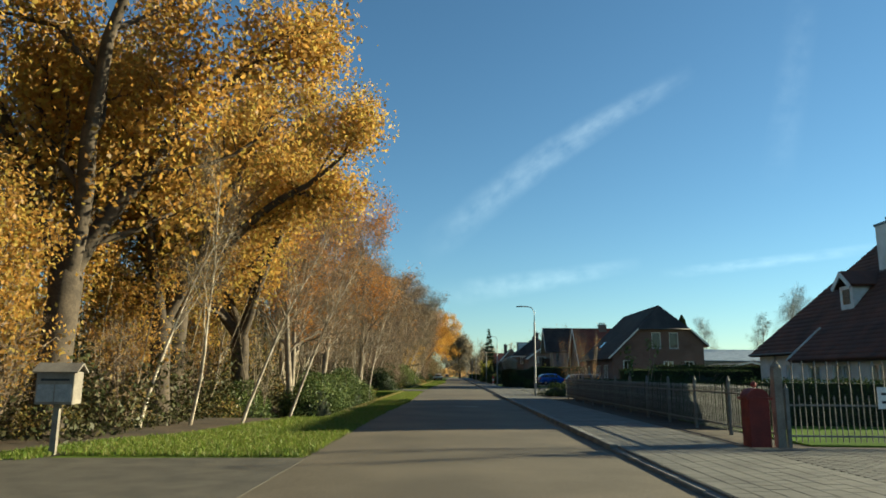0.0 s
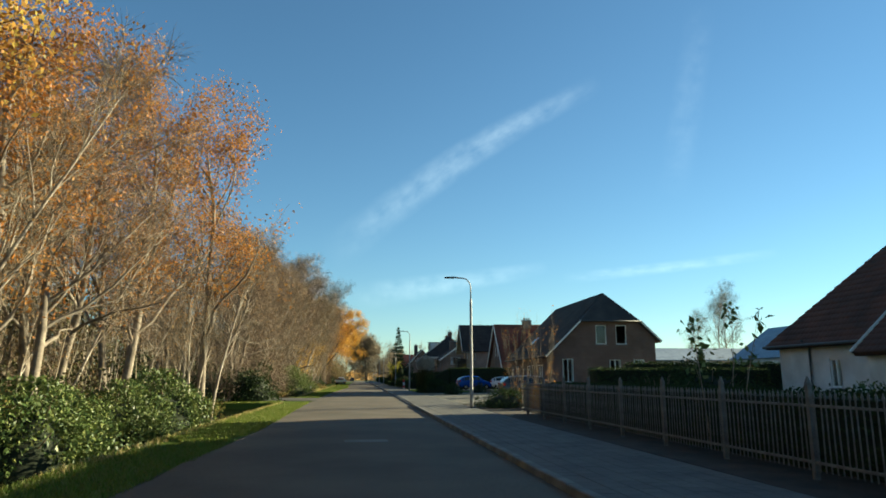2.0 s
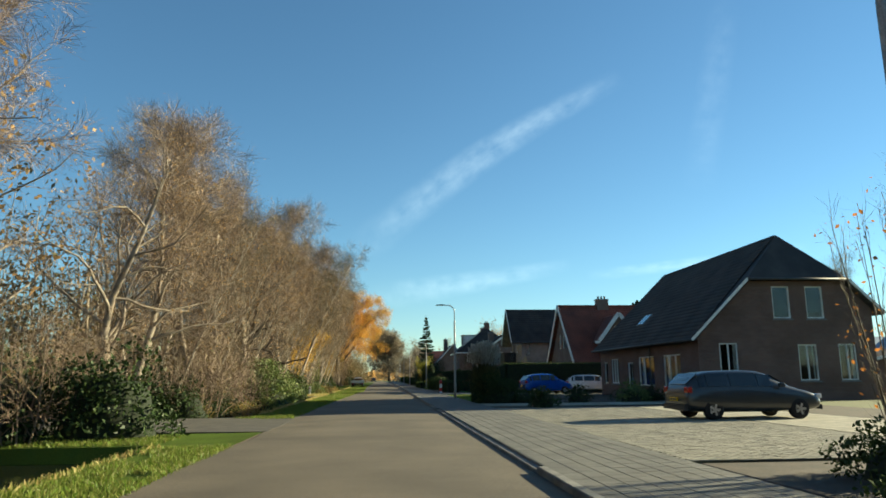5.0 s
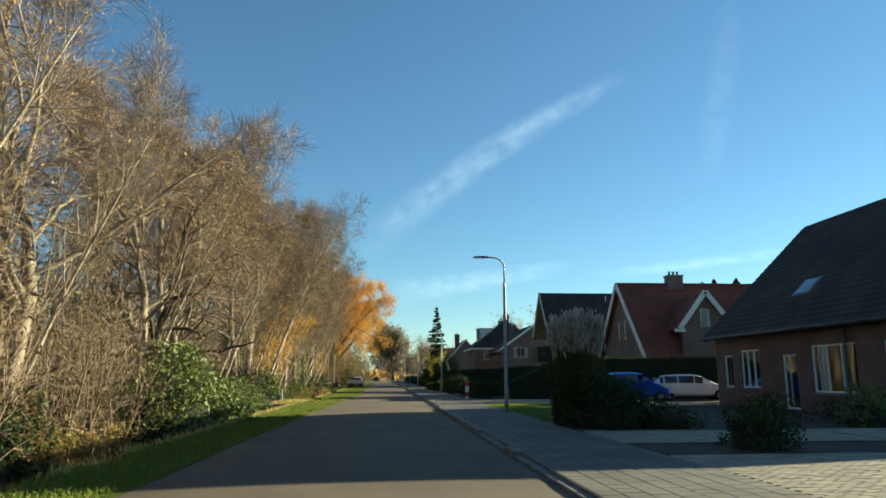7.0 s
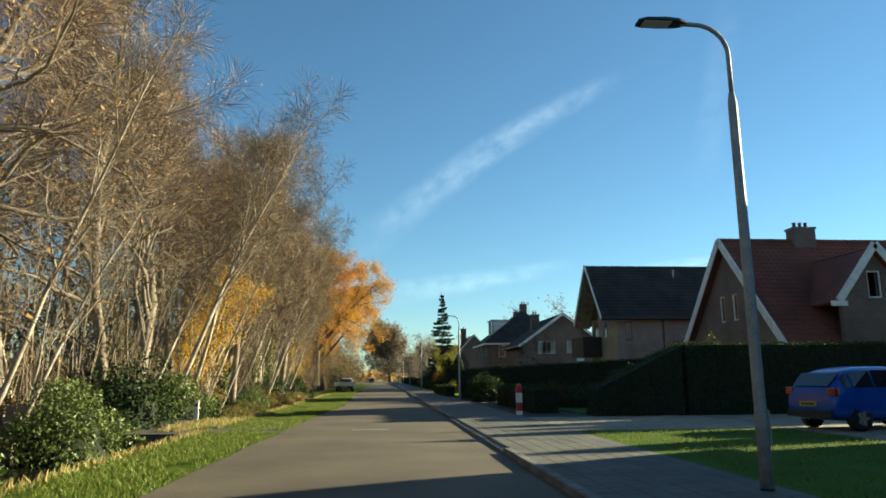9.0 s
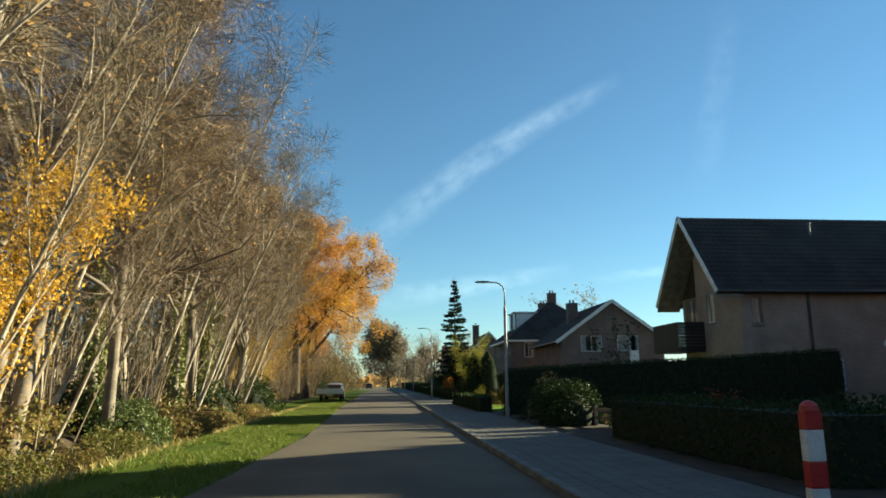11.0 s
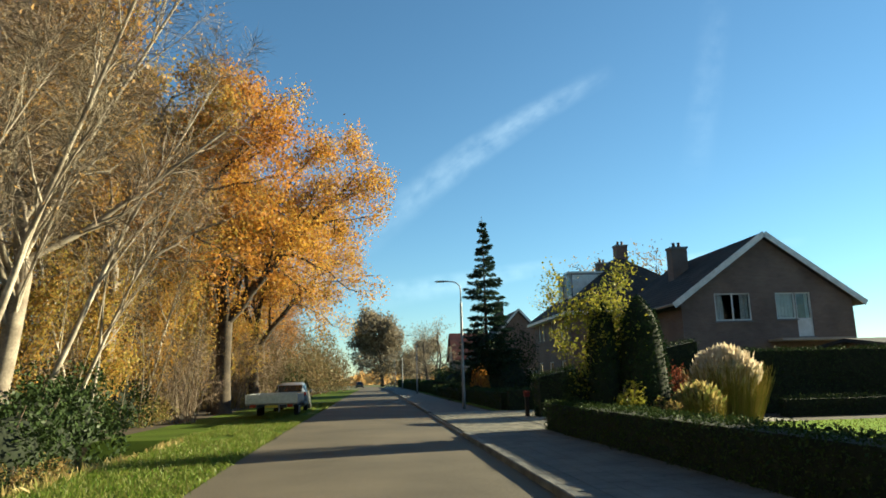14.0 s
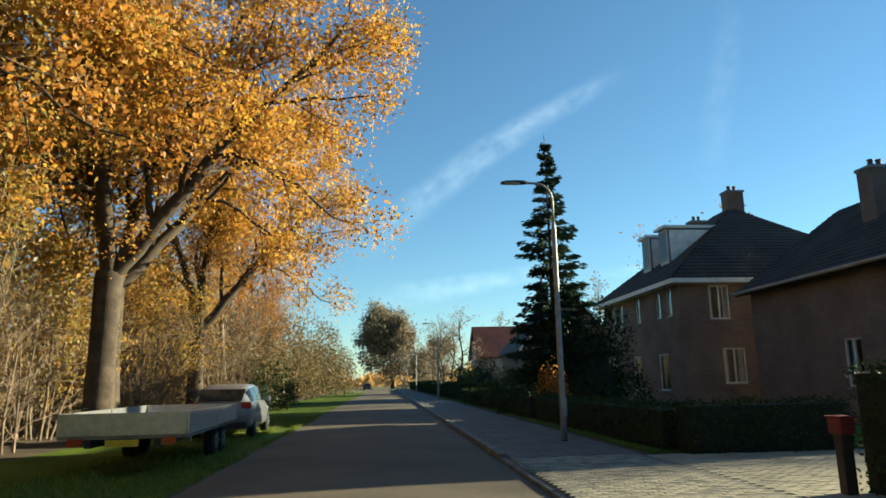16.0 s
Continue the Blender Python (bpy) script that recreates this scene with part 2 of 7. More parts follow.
BANKLEAF = leaf_material("bank_weeds", [(0.07, 0.09, 0.022), (0.11, 0.13, 0.032), (0.16, 0.155, 0.045), (0.17, 0.12, 0.04)], 0.7, 0.3)
IVY = leaf_material("ivy_leaves", [(0.08, 0.11, 0.03), (0.14, 0.17, 0.045), (0.21, 0.21, 0.06)], 0.4, 0.15)
DULLLEAF = leaf_material("dull_brown_leaves", [(0.09, 0.07, 0.04), (0.14, 0.10, 0.055), (0.19, 0.13, 0.065), (0.09, 0.09, 0.04)], 0.7, 0.3)
# leaves of far trees, the haze of distance mixed into their grey-brown
HAZELEAF = leaf_material("hazed_leaves", [(0.16, 0.135, 0.10), (0.21, 0.18, 0.135), (0.26, 0.21, 0.15)], 0.7, 0.4)
# undergrowth leaves with the wood's shade put into their dark colour
SHADELEAF = leaf_material("shaded_wood_leaves", [(0.025, 0.032, 0.014), (0.045, 0.05, 0.02), (0.07, 0.06, 0.03)], 0.6, 0.12)
PALEPATCH = material("pale_repair_patch", (0.20, 0.185, 0.16), 0.85, 0, (0.13, 0.12, 0.105), 2, 0.3, 60)
PLUME = leaf_material("pampas_plumes", [(0.46, 0.36, 0.25), (0.58, 0.47, 0.34), (0.66, 0.56, 0.42)], 0.8, 0.4)
GREYPLUME = leaf_material("faded_reed_plumes", [(0.28, 0.25, 0.20), (0.42, 0.38, 0.32), (0.54, 0.50, 0.43)], 0.8, 0.4)
REEDLEAF = leaf_material("reed_leaves", [(0.05, 0.06, 0.02), (0.10, 0.10, 0.035), (0.17, 0.13, 0.05)])
RUBBER = material("tyre_rubber", (0.018, 0.018, 0.018), 0.85, 0, (0.012, 0.012, 0.012), 8, 0.2, 60)
RIM = material("alloy_rim", (0.5, 0.5, 0.52), 0.35, 0.8, (0.4, 0.4, 0.42), 8, 0, 60)
CARGLASS = paint_material("dark_car_glass", (0.015, 0.018, 0.02), 0.05, 0.5)
CHROME = material("chrome", (0.7, 0.7, 0.7), 0.15, 1.0, (0.6, 0.6, 0.6), 5, 0, 60)
REDLENS = paint_material("red_lamp_lens", (0.32, 0.012, 0.012), 0.15, 0.6)
HEADLENS = paint_material("clear_lamp_lens", (0.6, 0.62, 0.64), 0.1, 0.6)
ORANGELENS = paint_material("orange_lens", (0.8, 0.28, 0.02), 0.3, 0.5)
YELLOWPLATE = paint_material("yellow_plate", (0.62, 0.42, 0.03), 0.4, 0.2)
BLUEPAINT = paint_material("blue_car_paint", (0.003, 0.06, 0.36), 0.22, 0.15)
BLACKPAINT = paint_material("dark_grey_car_paint", (0.022, 0.024, 0.028))
SILVERPAINT = paint_material("blue_grey_car_paint", (0.15, 0.165, 0.19))
WHITECAR = paint_material("white_car_paint", (0.62, 0.63, 0.64))
SIGNRED = paint_material("sign_red", (0.42, 0.022, 0.02), 0.5, 0.1)
PILLARRED = material("red_pillar_paint", (0.20, 0.028, 0.022), 0.7, 0, (0.12, 0.02, 0.018), 4, 0.2, 40)
SIGNWHITE = material("sign_white", (0.74, 0.75, 0.75), 0.5, 0, (0.62, 0.62, 0.62), 4, 0.05, 60)
SKYPANE = glass_material("dormer_glass", (0.75, 0.88, 0.92))
PIPE = material("dark_zinc_pipe", (0.10, 0.10, 0.10), 0.6, 0.3, (0.06, 0.06, 0.06), 5, 0.1, 50)
GREENBOARD = material("green_painted_board", (0.10, 0.16, 0.08), 0.7, 0, (0.06, 0.10, 0.05), 3, 0.2, 40)


# ---------- builders ----------
class Build:
    """Gathers faces for one mesh."""

    def __init__(self):
        self.v, self.f = [], []

    def add(self, verts, faces):
        k = len(self.v)
        self.v += [tuple(p) for p in verts]
        self.f += [tuple(i + k for i in q) for q in faces]
        return self

    def box(self, x0, y0, z0, x1, y1, z1):
        return self.add([(x0, y0, z0), (x1, y0, z0), (x1, y1, z0), (x0, y1, z0), (x0, y0, z1), (x1, y0, z1), (x1, y1, z1), (x0, y1, z1)],
                        [(0, 3, 2, 1), (4, 5, 6, 7), (0, 1, 5, 4), (1, 2, 6, 5), (2, 3, 7, 6), (3, 0, 4, 7)])

    def slab(self, quad, thick):
        """A flat polygon, thickened downwards along its normal."""
        q = [Vector(p) for p in quad]
        nrm = (q[1] - q[0]).cross(q[2] - q[0]).normalized()
        n = len(q)
        low = [p - nrm * thick for p in q]
        return self.add(q + low, [tuple(range(n)), tuple(range(2 * n - 1, n - 1, -1))] + [(i, i + n, (i + 1) % n + n, (i + 1) % n) for i in range(n)])

    def beam(self, a, b, w, h, up=(0, 0, 1)):
        a, b = Vector(a), Vector(b)
        d = (b - a).normalized()
        s = d.cross(Vector(up))
        s = s.normalized() if s.length > 1e-4 else Vector((1, 0, 0))
        u = s.cross(d)
        s, u = s * w / 2, u * h / 2
        p = [a - s - u, a + s - u, a + s + u, a - s + u, b - s - u, b + s - u, b + s + u, b - s + u]
        return self.add(p, [(3, 2, 1, 0), (4, 5, 6, 7), (0, 1, 5, 4), (1, 2, 6, 5), (2, 3, 7, 6), (3, 0, 4, 7)])

    def tube(self, pts, radii, sides=6, cap=True):
        pts = [Vector(p) for p in pts]
        rings = []
        ref = Vector((0.31, 0.17, 0.93))
        for i, p in enumerate(pts):
            d = (pts[min(i + 1, len(pts) - 1)] - pts[max(i - 1, 0)]).normalized()
            s = d.cross(ref)
            s = s.normalized() if s.length > 1e-3 else d.cross(Vector((1, 0, 0))).normalized()
            u = d.cross(s)
            rings.append([p + (s * math.cos(2 * math.pi * k / sides) + u * math.sin(2 * math.pi * k / sides)) * radii[i] for k in range(sides)])
        v = [q for r in rings for q in r]
        f = []
        for i in range(len(pts) - 1):
            for k in range(sides):
                a, b = i * sides + k, i * sides + (k + 1) % sides
                f.append((a, b, b + sides, a + sides))
        if cap:
            f += [tuple(range(sides - 1, -1, -1)), tuple(range(len(v) - sides, len(v)))]
        return self.add(v, f)

    def lathe(self, profile, sides=16, at=(0, 0, 0)):
        v, f = [], []
        for r, z in profile:
            v += [(at[0] + r * math.cos(2 * math.pi * k / sides), at[1] + r * math.sin(2 * math.pi * k / sides), at[2] + z) for k in range(sides)]
        for i in range(len(profile) - 1):
            for k in range(sides):
                a, b = i * sides + k, i * sides + (k + 1) % sides
                f.append((a, b, b + sides, a + sides))
        f += [tuple(range(sides - 1, -1, -1)), tuple(range(len(v) - sides, len(v)))]
        return self.add(v, f)

    def mesh(self, name, mat, smooth=False):
        me = bpy.data.meshes.new(name)
        me.from_pydata(self.v, [], self.f)
        me.materials.append(mat)
        if smooth:
            me.polygons.foreach_set("use_smooth", [True] * len(me.polygons))
        me.update()
        return me

    def make(self, name, mat, parent=None, label="", smooth=False):
        ob = new(name, self.mesh(name, mat, smooth))
        if parent is not None:
            ob.parent = parent
        if label:
            ob["label"] = label
        return ob


def thing(name, label, category, at=(0, 0, 0), turn=0.0, group="", kind=""):
    ob = new(name)
    ob.matrix_world = pose(*at, 0, 0, turn)
    return tagged(ob, label, category, group, kind)


def bevelled(ob, width=0.02, segments=2):
    m = ob.modifiers.new("bevel", "BEVEL")
    m.width, m.segments, m.limit_method = width, segments, "ANGLE"
    return ob


def quads_mesh(name, v, quads, mat):
    """A mesh from an array of corners and one of four-corner faces."""
    me = bpy.data.meshes.new(name)
    nv, nf = len(v), len(quads)
    me.vertices.add(nv)
    me.vertices.foreach_set("co", np.asarray(v, dtype=np.float32).ravel())
    me.loops.add(nf * 4)
    me.loops.foreach_set("vertex_index", np.asarray(quads, dtype=np.int32).ravel())
    me.polygons.add(nf)
    me.polygons.foreach_set("loop_start", np.arange(0, nf * 4, 4, dtype=np.int32))
    me.update(calc_edges=True)
    me.validate()
    me.materials.append(mat)
    return me


def leaf_mesh(name, centres, size, mat, rng, droop=0.0, slim=0.6, along=None):
    """One small bent four-cornered leaf at each centre."""
    c = np.asarray(centres, dtype=float)
    n = len(c)
    a = rng.normal(size=(n, 3)) if along is None else along + rng.normal(size=(n, 3)) * 0.25
    a[:, 2] -= droop
    a /= np.linalg.norm(a, axis=1)[:, None] + 1e-9
    b = np.cross(a, rng.normal(size=(n, 3)))
    b /= np.linalg.norm(b, axis=1)[:, None] + 1e-9
    nr = np.cross(a, b)
    s = (size * rng.uniform(0.6, 1.35, n))[:, None]
    v = np.empty((n, 4, 3))
    v[:, 0] = c - a * s * 0.5
    v[:, 1] = c + b * s * 0.5 * slim + nr * s * 0.12
    v[:, 2] = c + a * s * 0.5
    v[:, 3] = c - b * s * 0.5 * slim + nr * s * 0.12
    return quads_mesh(name, v.reshape(-1, 3), np.arange(4 * n).reshape(n, 4), mat)


# ---------- ground, road, pavement ----------
KERB_X, EDGE_X = 2.66, -3.0      # back of the right kerb, usual left edge of the asphalt
FAR = 900.0
DITCHES = [(33.0, 66.0), (77.0, 106.0), (112.0, 150.0)]     # stretches of the ditch between the crossings


def left_edge(y):
    """Where the asphalt ends on the wood's side; the road narrows on its way."""
    return float(np.interp(y, [0, 34, 46, 62, 84, 100, 114, 124, 131, 141, 152, 175, 200], [-3.05, -3.05, -2.8, -3.0, -2.95, -2.65, -2.25, -1.85, -1.9, -2.15, -2.35, -2.4, -2.6]))


WATER_Z = -0.34


def ditch_far(y):
    """Where the ditch ends under the trees; it widens to a pond before the first crossing."""
    return float(np.interp(y, [54.0, 56.0, 66.5, 67.5], [-9.6, -15.2, -15.2, -9.6]))


def ditch_depth(x, y):
    """How far the ground lies below the road at a place."""
    d = 0.0
    for a, b in DITCHES:
        along = min(max((y - a) / 1.5, 0), 1) * min(max((b + 0.6 - y) / 0.6, 0), 1)
        across = min(max((-4.7 - x) / 0.9, 0), 1) * min(max((x - ditch_far(y)) / 1.6, 0), 1)
        d = max(d, 0.95 * along * across)
    return d


def ground_height(x, y):
    h = -0.06
    e = left_edge(y)
    if x < e:
        h = 0.0 - 0.02 * min(1, (e - x)) - ditch_depth(x, y)
        if x < -9.6:
            h += 0.12 * noise.noise((x * 0.15, y * 0.15, 3))
    elif x > 5.2:
        h = 0.05 + 0.02 * noise.noise((x * 0.2, y * 0.2, 0))
    return h


def build_ground():
    xs = [-2500, -900, -300, -120, -60, -40, -28, -20, -16, -15, -14, -13, -12] + [-11 + 0.4 * i for i in range(20)] + [-3.05, -2.9, 0, 2.4, 2.7, 5.0, 5.3, 8, 12, 20, 30, 45, 70, 120, 300, 900, 2500]
    ys = [-600, -200, -60, -20] + [float(y) for y in np.arange(0, 240, 1.5)] + [66.3, 66.6] + [245, 260, 280, 320, 400, 600, 1000, 2500]
    ys.sort()
    v = []
    for y in ys:
        for x in xs:
            if x in (-3.05, -2.9):
                x += left_edge(y) - EDGE_X
            v.append((x, y, ground_height(x, y) if abs(x) < 300 else -0.1))
    w = len(xs)
    f = [(j * w + i, j * w + i + 1, (j + 1) * w + i + 1, (j + 1) * w + i) for j in range(len(ys) - 1) for i in range(w - 1)]
    b = Build().add(v, f)
    ob = b.make("ground", SOIL)
    ob.data.materials.append(LITTER)
    ob.data.materials.append(GRASS)
    ob.data.materials.append(FIELD)
    for p in ob.data.polygons:
        c = p.center
        if abs(c.x) > 60 or c.y > 260 or c.x > 16:
            p.material_index = 3
        elif -14.5 < c.x < -4 and 66.4 < c.y < 70:
            p.material_index = 2
        elif c.x < -7.4 or (22 < c.y < 47 and c.x < np.interp(c.y, [22, 25, 27, 34, 47], [-8.6, -7.8, -6.8, -5.6, -5.0])):
            p.material_index = 1
        elif c.x < left_edge(c.y):
            p.material_index = 2
    return tagged(ob, "grassy verge, leaf-strewn wood floor and garden soil beside the road", "ground", kind="structure")


build_ground()


def build_road():
    shares = np.linspace(0, 1, 9)
    ys = np.concatenate([np.arange(-40, 260, 2.0), [265, 270, 275, 280, 285, 290, 295, 300, 310, 320, 330, 345, 360]])
    v = []
    for y in ys:
        ragged = 0.10 * noise.noise((y * 0.35, 1.7, 0)) + 0.05 * noise.noise((y * 1.3, 8, 0))
        e = left_edge(y)
        for i, s in enumerate(shares):
            x = e + (KERB_X - 0.13 - e) * s
            crown = 0.03 * (1 - ((x + 0.3) / 2.8) ** 2)
            v.append((x + (ragged if i == 0 else 0) - (max(0.0, y - 270) / 60) ** 2 * 4, y, max(0.0, crown) + 0.004))
    w = len(shares)
    f = [(j * w + i, j * w + i + 1, (j + 1) * w + i + 1, (j + 1) * w + i) for j in range(len(ys) - 1) for i in range(w - 1)]
    ob = Build().add(v, f).make("road", ASPHALT, smooth=True)
    tagged(ob, "worn brownish-grey asphalt village road with ragged grass edge", "road", kind="structure")
    for x, y, a, b in ((0.08, 41.2, 0.48, 0.32), (-0.1, 106.2, 0.5, 0.3)):
        p = Build().slab([(x - a, y - b, 0.038), (x + a, y - b, 0.038), (x + a, y + b, 0.038), (x - a, y + b, 0.038)], 0.02).make("asphalt_patch", PALEPATCH, ob, "pale rectangular repair patch")
    return ob


road = build_road()

# pavement bed; the slabs on it are built at the end of the file
PAVE_Y0, PAVE_Y1 = 8.0, 250.0
bed = Build().box(KERB_X, PAVE_Y0 - 40, -0.2, 5.05, 300, 0.086).make("pavement", PAVING)
tagged(bed, "grey concrete slab pavement with a raised kerb", "pavement", kind="structure")

# driveways and paths: x0, y0, x1, y1, name, label
DRIVES = [
    (5.05, 17.0, 16.0, 24.0, "grey paved driveway beside the metal gate"),
    (5.05, 61.5, 15.0, 80.5, "wide sunlit clay-paved forecourt with worn bricks"),
    (5.05, 104.2, 14.5, 110.2, "paved driveway in front of the clipped hedge"),
    (5.05, 82.7, 16.6, 85.9, "pale paved drive in front of the long brick house"),
    (10.6, 100.5, 16.0, 104.15, "paved parking bay behind the front lawn"),
    (5.05, 149.45, 12.0, 160.5, "clay-paved driveway by the tall hedge"),
]
for x0, y0, x1, y1, label in DRIVES:
    d = Build().box(x0, y0, -0.2, x1, y1, 0.075).make("driveway", PAVER)
    tagged(d, label, "driveway", kind="structure")
for y0, y1, x0, label in ((12.0, 21.4, -14, "gravelly asphalt side lane crossing the verge"), (70.6, 76.4, -16, "earth and asphalt farm crossing over the ditch"), (106.3, 111.8, -14, "narrow gravel crossing over the ditch")):
    d = Build().slab([(x0, y0, 0.012), (left_edge(y0) + 0.05, y0 - 0.5, 0.012), (left_edge(y1) + 0.05, y1 + 0.9, 0.012), (x0, y1, 0.012)], 0.3).make("side_path", PATCH)
    tagged(d, label, "path", kind="structure")
for a, b in DITCHES:
    w = Build().slab([(-9.4, a + 0.6, WATER_Z), (-4.9, a + 0.6, WATER_Z), (-4.9, b + 0.45, WATER_Z), (-9.4, b + 0.45, WATER_Z)], 0.05).make("water", WATER)
    tagged(w, "still dark ditch water under the trees", "water", kind="structure")
w = Build().slab([(-14.6, 55.0, WATER_Z), (-9.4, 55.0, WATER_Z), (-9.4, 66.45, WATER_Z), (-14.6, 66.45, WATER_Z)], 0.05).make("water", WATER)
tagged(w, "black water of a small pond at the ditch's end", "water", kind="structure")
LAWNS = [
    (6.7, 24.6, 17.5, 32.9, "sunlit mown lawn behind the metal gate"),
    (7.8, 32.95, 17.5, 54.0, "mown lawn behind the dark hedge"),
    (5.05, 90.8, 10.5, 104.1, "short green front lawn beside the pavement"),
    (5.4, 138.3, 15.0, 149.4, "bright green lawn behind the low hedge"),
    (7.6, 112.5, 15.0, 134.0, "shaded lawn in front of the house"),
    (5.4, 161.0, 13.0, 215.0, "shaded front garden grass"),
]
for x0, y0, x1, y1, label in LAWNS:
    d = Build().slab([(x0, y0, 0.085), (x1, y0, 0.085), (x1, y1, 0.085), (x0, y1, 0.085)], 0.1).make("lawn", LUSHLAWN if "bright" in label else LAWN)
    tagged(d, label, "lawn", kind="structure")


# ---------- trees ----------
def twig_mesh(name, a, b, r, mat, ribbon=False):
    """Thin three-sided twigs from a to b; ribbon: flat blades for the finest ones."""
    a, b = np.asarray(a, float), np.asarray(b, float)
    n = len(a)
    d = b - a
    d /= np.linalg.norm(d, axis=1)[:, None] + 1e-9
    s = np.cross(d, np.array([0.31, 0.17, 0.93]))
    s /= np.linalg.norm(s, axis=1)[:, None] + 1e-9
    u = np.cross(d, s)
    if ribbon:
        o = (s * math.cos(1.1) + u * math.sin(1.1)) * np.asarray(r)[:, None] * 1.25
        v = np.stack([a - o, a + o, b + o * 0.4, b - o * 0.4], 1)
        return quads_mesh(name, v.reshape(-1, 3), np.arange(4 * n).reshape(n, 4), mat)
    v = np.empty((n, 6, 3))
    for k in range(3):
        o = (s * math.cos(2.0944 * k) + u * math.sin(2.0944 * k)) * np.asarray(r)[:, None]
        v[:, k], v[:, 3 + k] = a + o, b + o * 0.35
    q = np.array([[0, 1, 4, 3], [1, 2, 5, 4], [2, 0, 3, 5]])
    return quads_mesh(name, v.reshape(-1, 3), (q[None] + (np.arange(n) * 6)[:, None, None]).reshape(-1, 4), mat)


def turned(d, angle, rng):
    """The direction d, bent by an angle to a random side."""
    s = d.cross(Vector(rng.normal(size=3))).normalized()
    return (Matrix.Rotation(angle, 3, s) @ d).normalized()


def grow(rng, height, radius, lean=(0, 0), levels=(11, 6, 6), first=0.3, spread=0.95, ratio=0.5, rise=0.25, stems=1, wobble=0.12, lopside=(0, 0), fork=0.0):
    """Grows a tree: thick limbs as tubes, thin ones as segments. Returns the limbs' builder, twig starts, twig ends, twig radii."""
    limbs, ta, tb, tr = Build(), [], [], []

    def limb(p, d, length, r, level):
        n = max(2, min(9, int(length / (0.8 if level == 0 else 0.55)))) if level < 3 else 2
        pts, rad, dirs = [p.copy()], [r], [d.copy()]
        for i in range(n):
            d = d + Vector(rng.normal(size=3)) * wobble * (0.55 if level == 0 else 1.4)
            d.z += rise * (0.25 if level else 0.1) / n * 4 * (1 if level < 3 else -0.5)
            d.normalize()
            p = p + d * (length / n)
            pts.append(p.copy())
            rad.append(r * (1 - (0.72 if level else 0.8) * (i + 1) / n))
            dirs.append(d.copy())
        if level <= 1 or (level == 2 and r > 0.022):
            limbs.tube(pts, rad, (8, 5, 3)[min(level, 2)], cap=False)
        else:
            for i in range(n):
                ta.append(pts[i][:]); tb.append(pts[i + 1][:]); tr.append(max(rad[i], 0.007))
        if level >= len(levels):
            return
        k = levels[level]
        for j in range(k):
            f = (first if level == 0 else 0.18) + (1 - (first if level == 0 else 0.18)) * (j + rng.uniform(0.1, 0.9)) / k
            i = min(int(f * n), n - 1)
            q = pts[i].lerp(pts[i + 1], f * n - i)
            ang = spread * rng.uniform(0.65, 1.25) * (1 - 0.35 * f if level == 0 else 0.9)
            nd = turned(dirs[i], ang, rng)
            if level == 0:
                nd.x += lopside[0]; nd.y += lopside[1]
                nd.z = max(nd.z, 0.08)
            nd.normalize()
            taper = (1 - 0.5 * f) if level == 0 else (1 - 0.45 * f)
            limb(q, nd, length * ratio * rng.uniform(0.7, 1.2) * taper * (1.0 if level else 1.1), max(0.006, rad[i] * (0.5 if level == 0 else 0.55)), level + 1)

    if fork:
        q = Vector((rng.normal() * 0.12, rng.normal() * 0.12, fork))
        limbs.tube([(0, 0, -0.25), (0.02, 0, 0.25), q * 0.5, q, q + Vector((0, 0, 0.3))], [radius * 1.7, radius * 1.2, radius, radius * 1.05, radius * 0.8], 10, cap=False)
    for s in range(stems):
        a = 2 * math.pi * (s + rng.uniform(0, 0.6)) / max(1, stems)
        off = Vector((math.cos(a), math.sin(a), 0)) * (0.0 if stems == 1 else 0.22)
        d = Vector((lean[0] + (0.16 * math.cos(a) if stems > 1 else 0), lean[1] + (0.16 * math.sin(a) if stems > 1 else 0), 1)).normalized()
        if fork:
            d = Vector((lean[0] + 0.5 * math.cos(a), lean[1] + 0.5 * math.sin(a), 1)).normalized()
            limb(q, d, (height - fork) * rng.uniform(0.85, 1.1), radius * 0.68, 0)
            continue
        limb(off - Vector((0, 0, 0.25)), d, height * (rng.uniform(0.8, 1.05) if stems > 1 else 1), radius, 0)
    return limbs, np.array(ta), np.array(tb), np.array(tr)


def sprays(rng, a, b, per, length, droop):
    """Fine twig tips that leave the twigs a-b: their middles and directions."""
    n = len(a)
    f = rng.random((n, per, 1))
    d = (b - a) / (np.linalg.norm(b - a, axis=1)[:, None] + 1e-9)
    w = d[:, None] + rng.normal(size=(n, per, 3)) * 0.5
    w[..., 2] -= droop
    w /= np.linalg.norm(w, axis=2)[..., None]
    c = a[:, None] * (1 - f) + b[:, None] * f + w * length * 0.5
    return c.reshape(-1, 3), w.reshape(-1, 3)


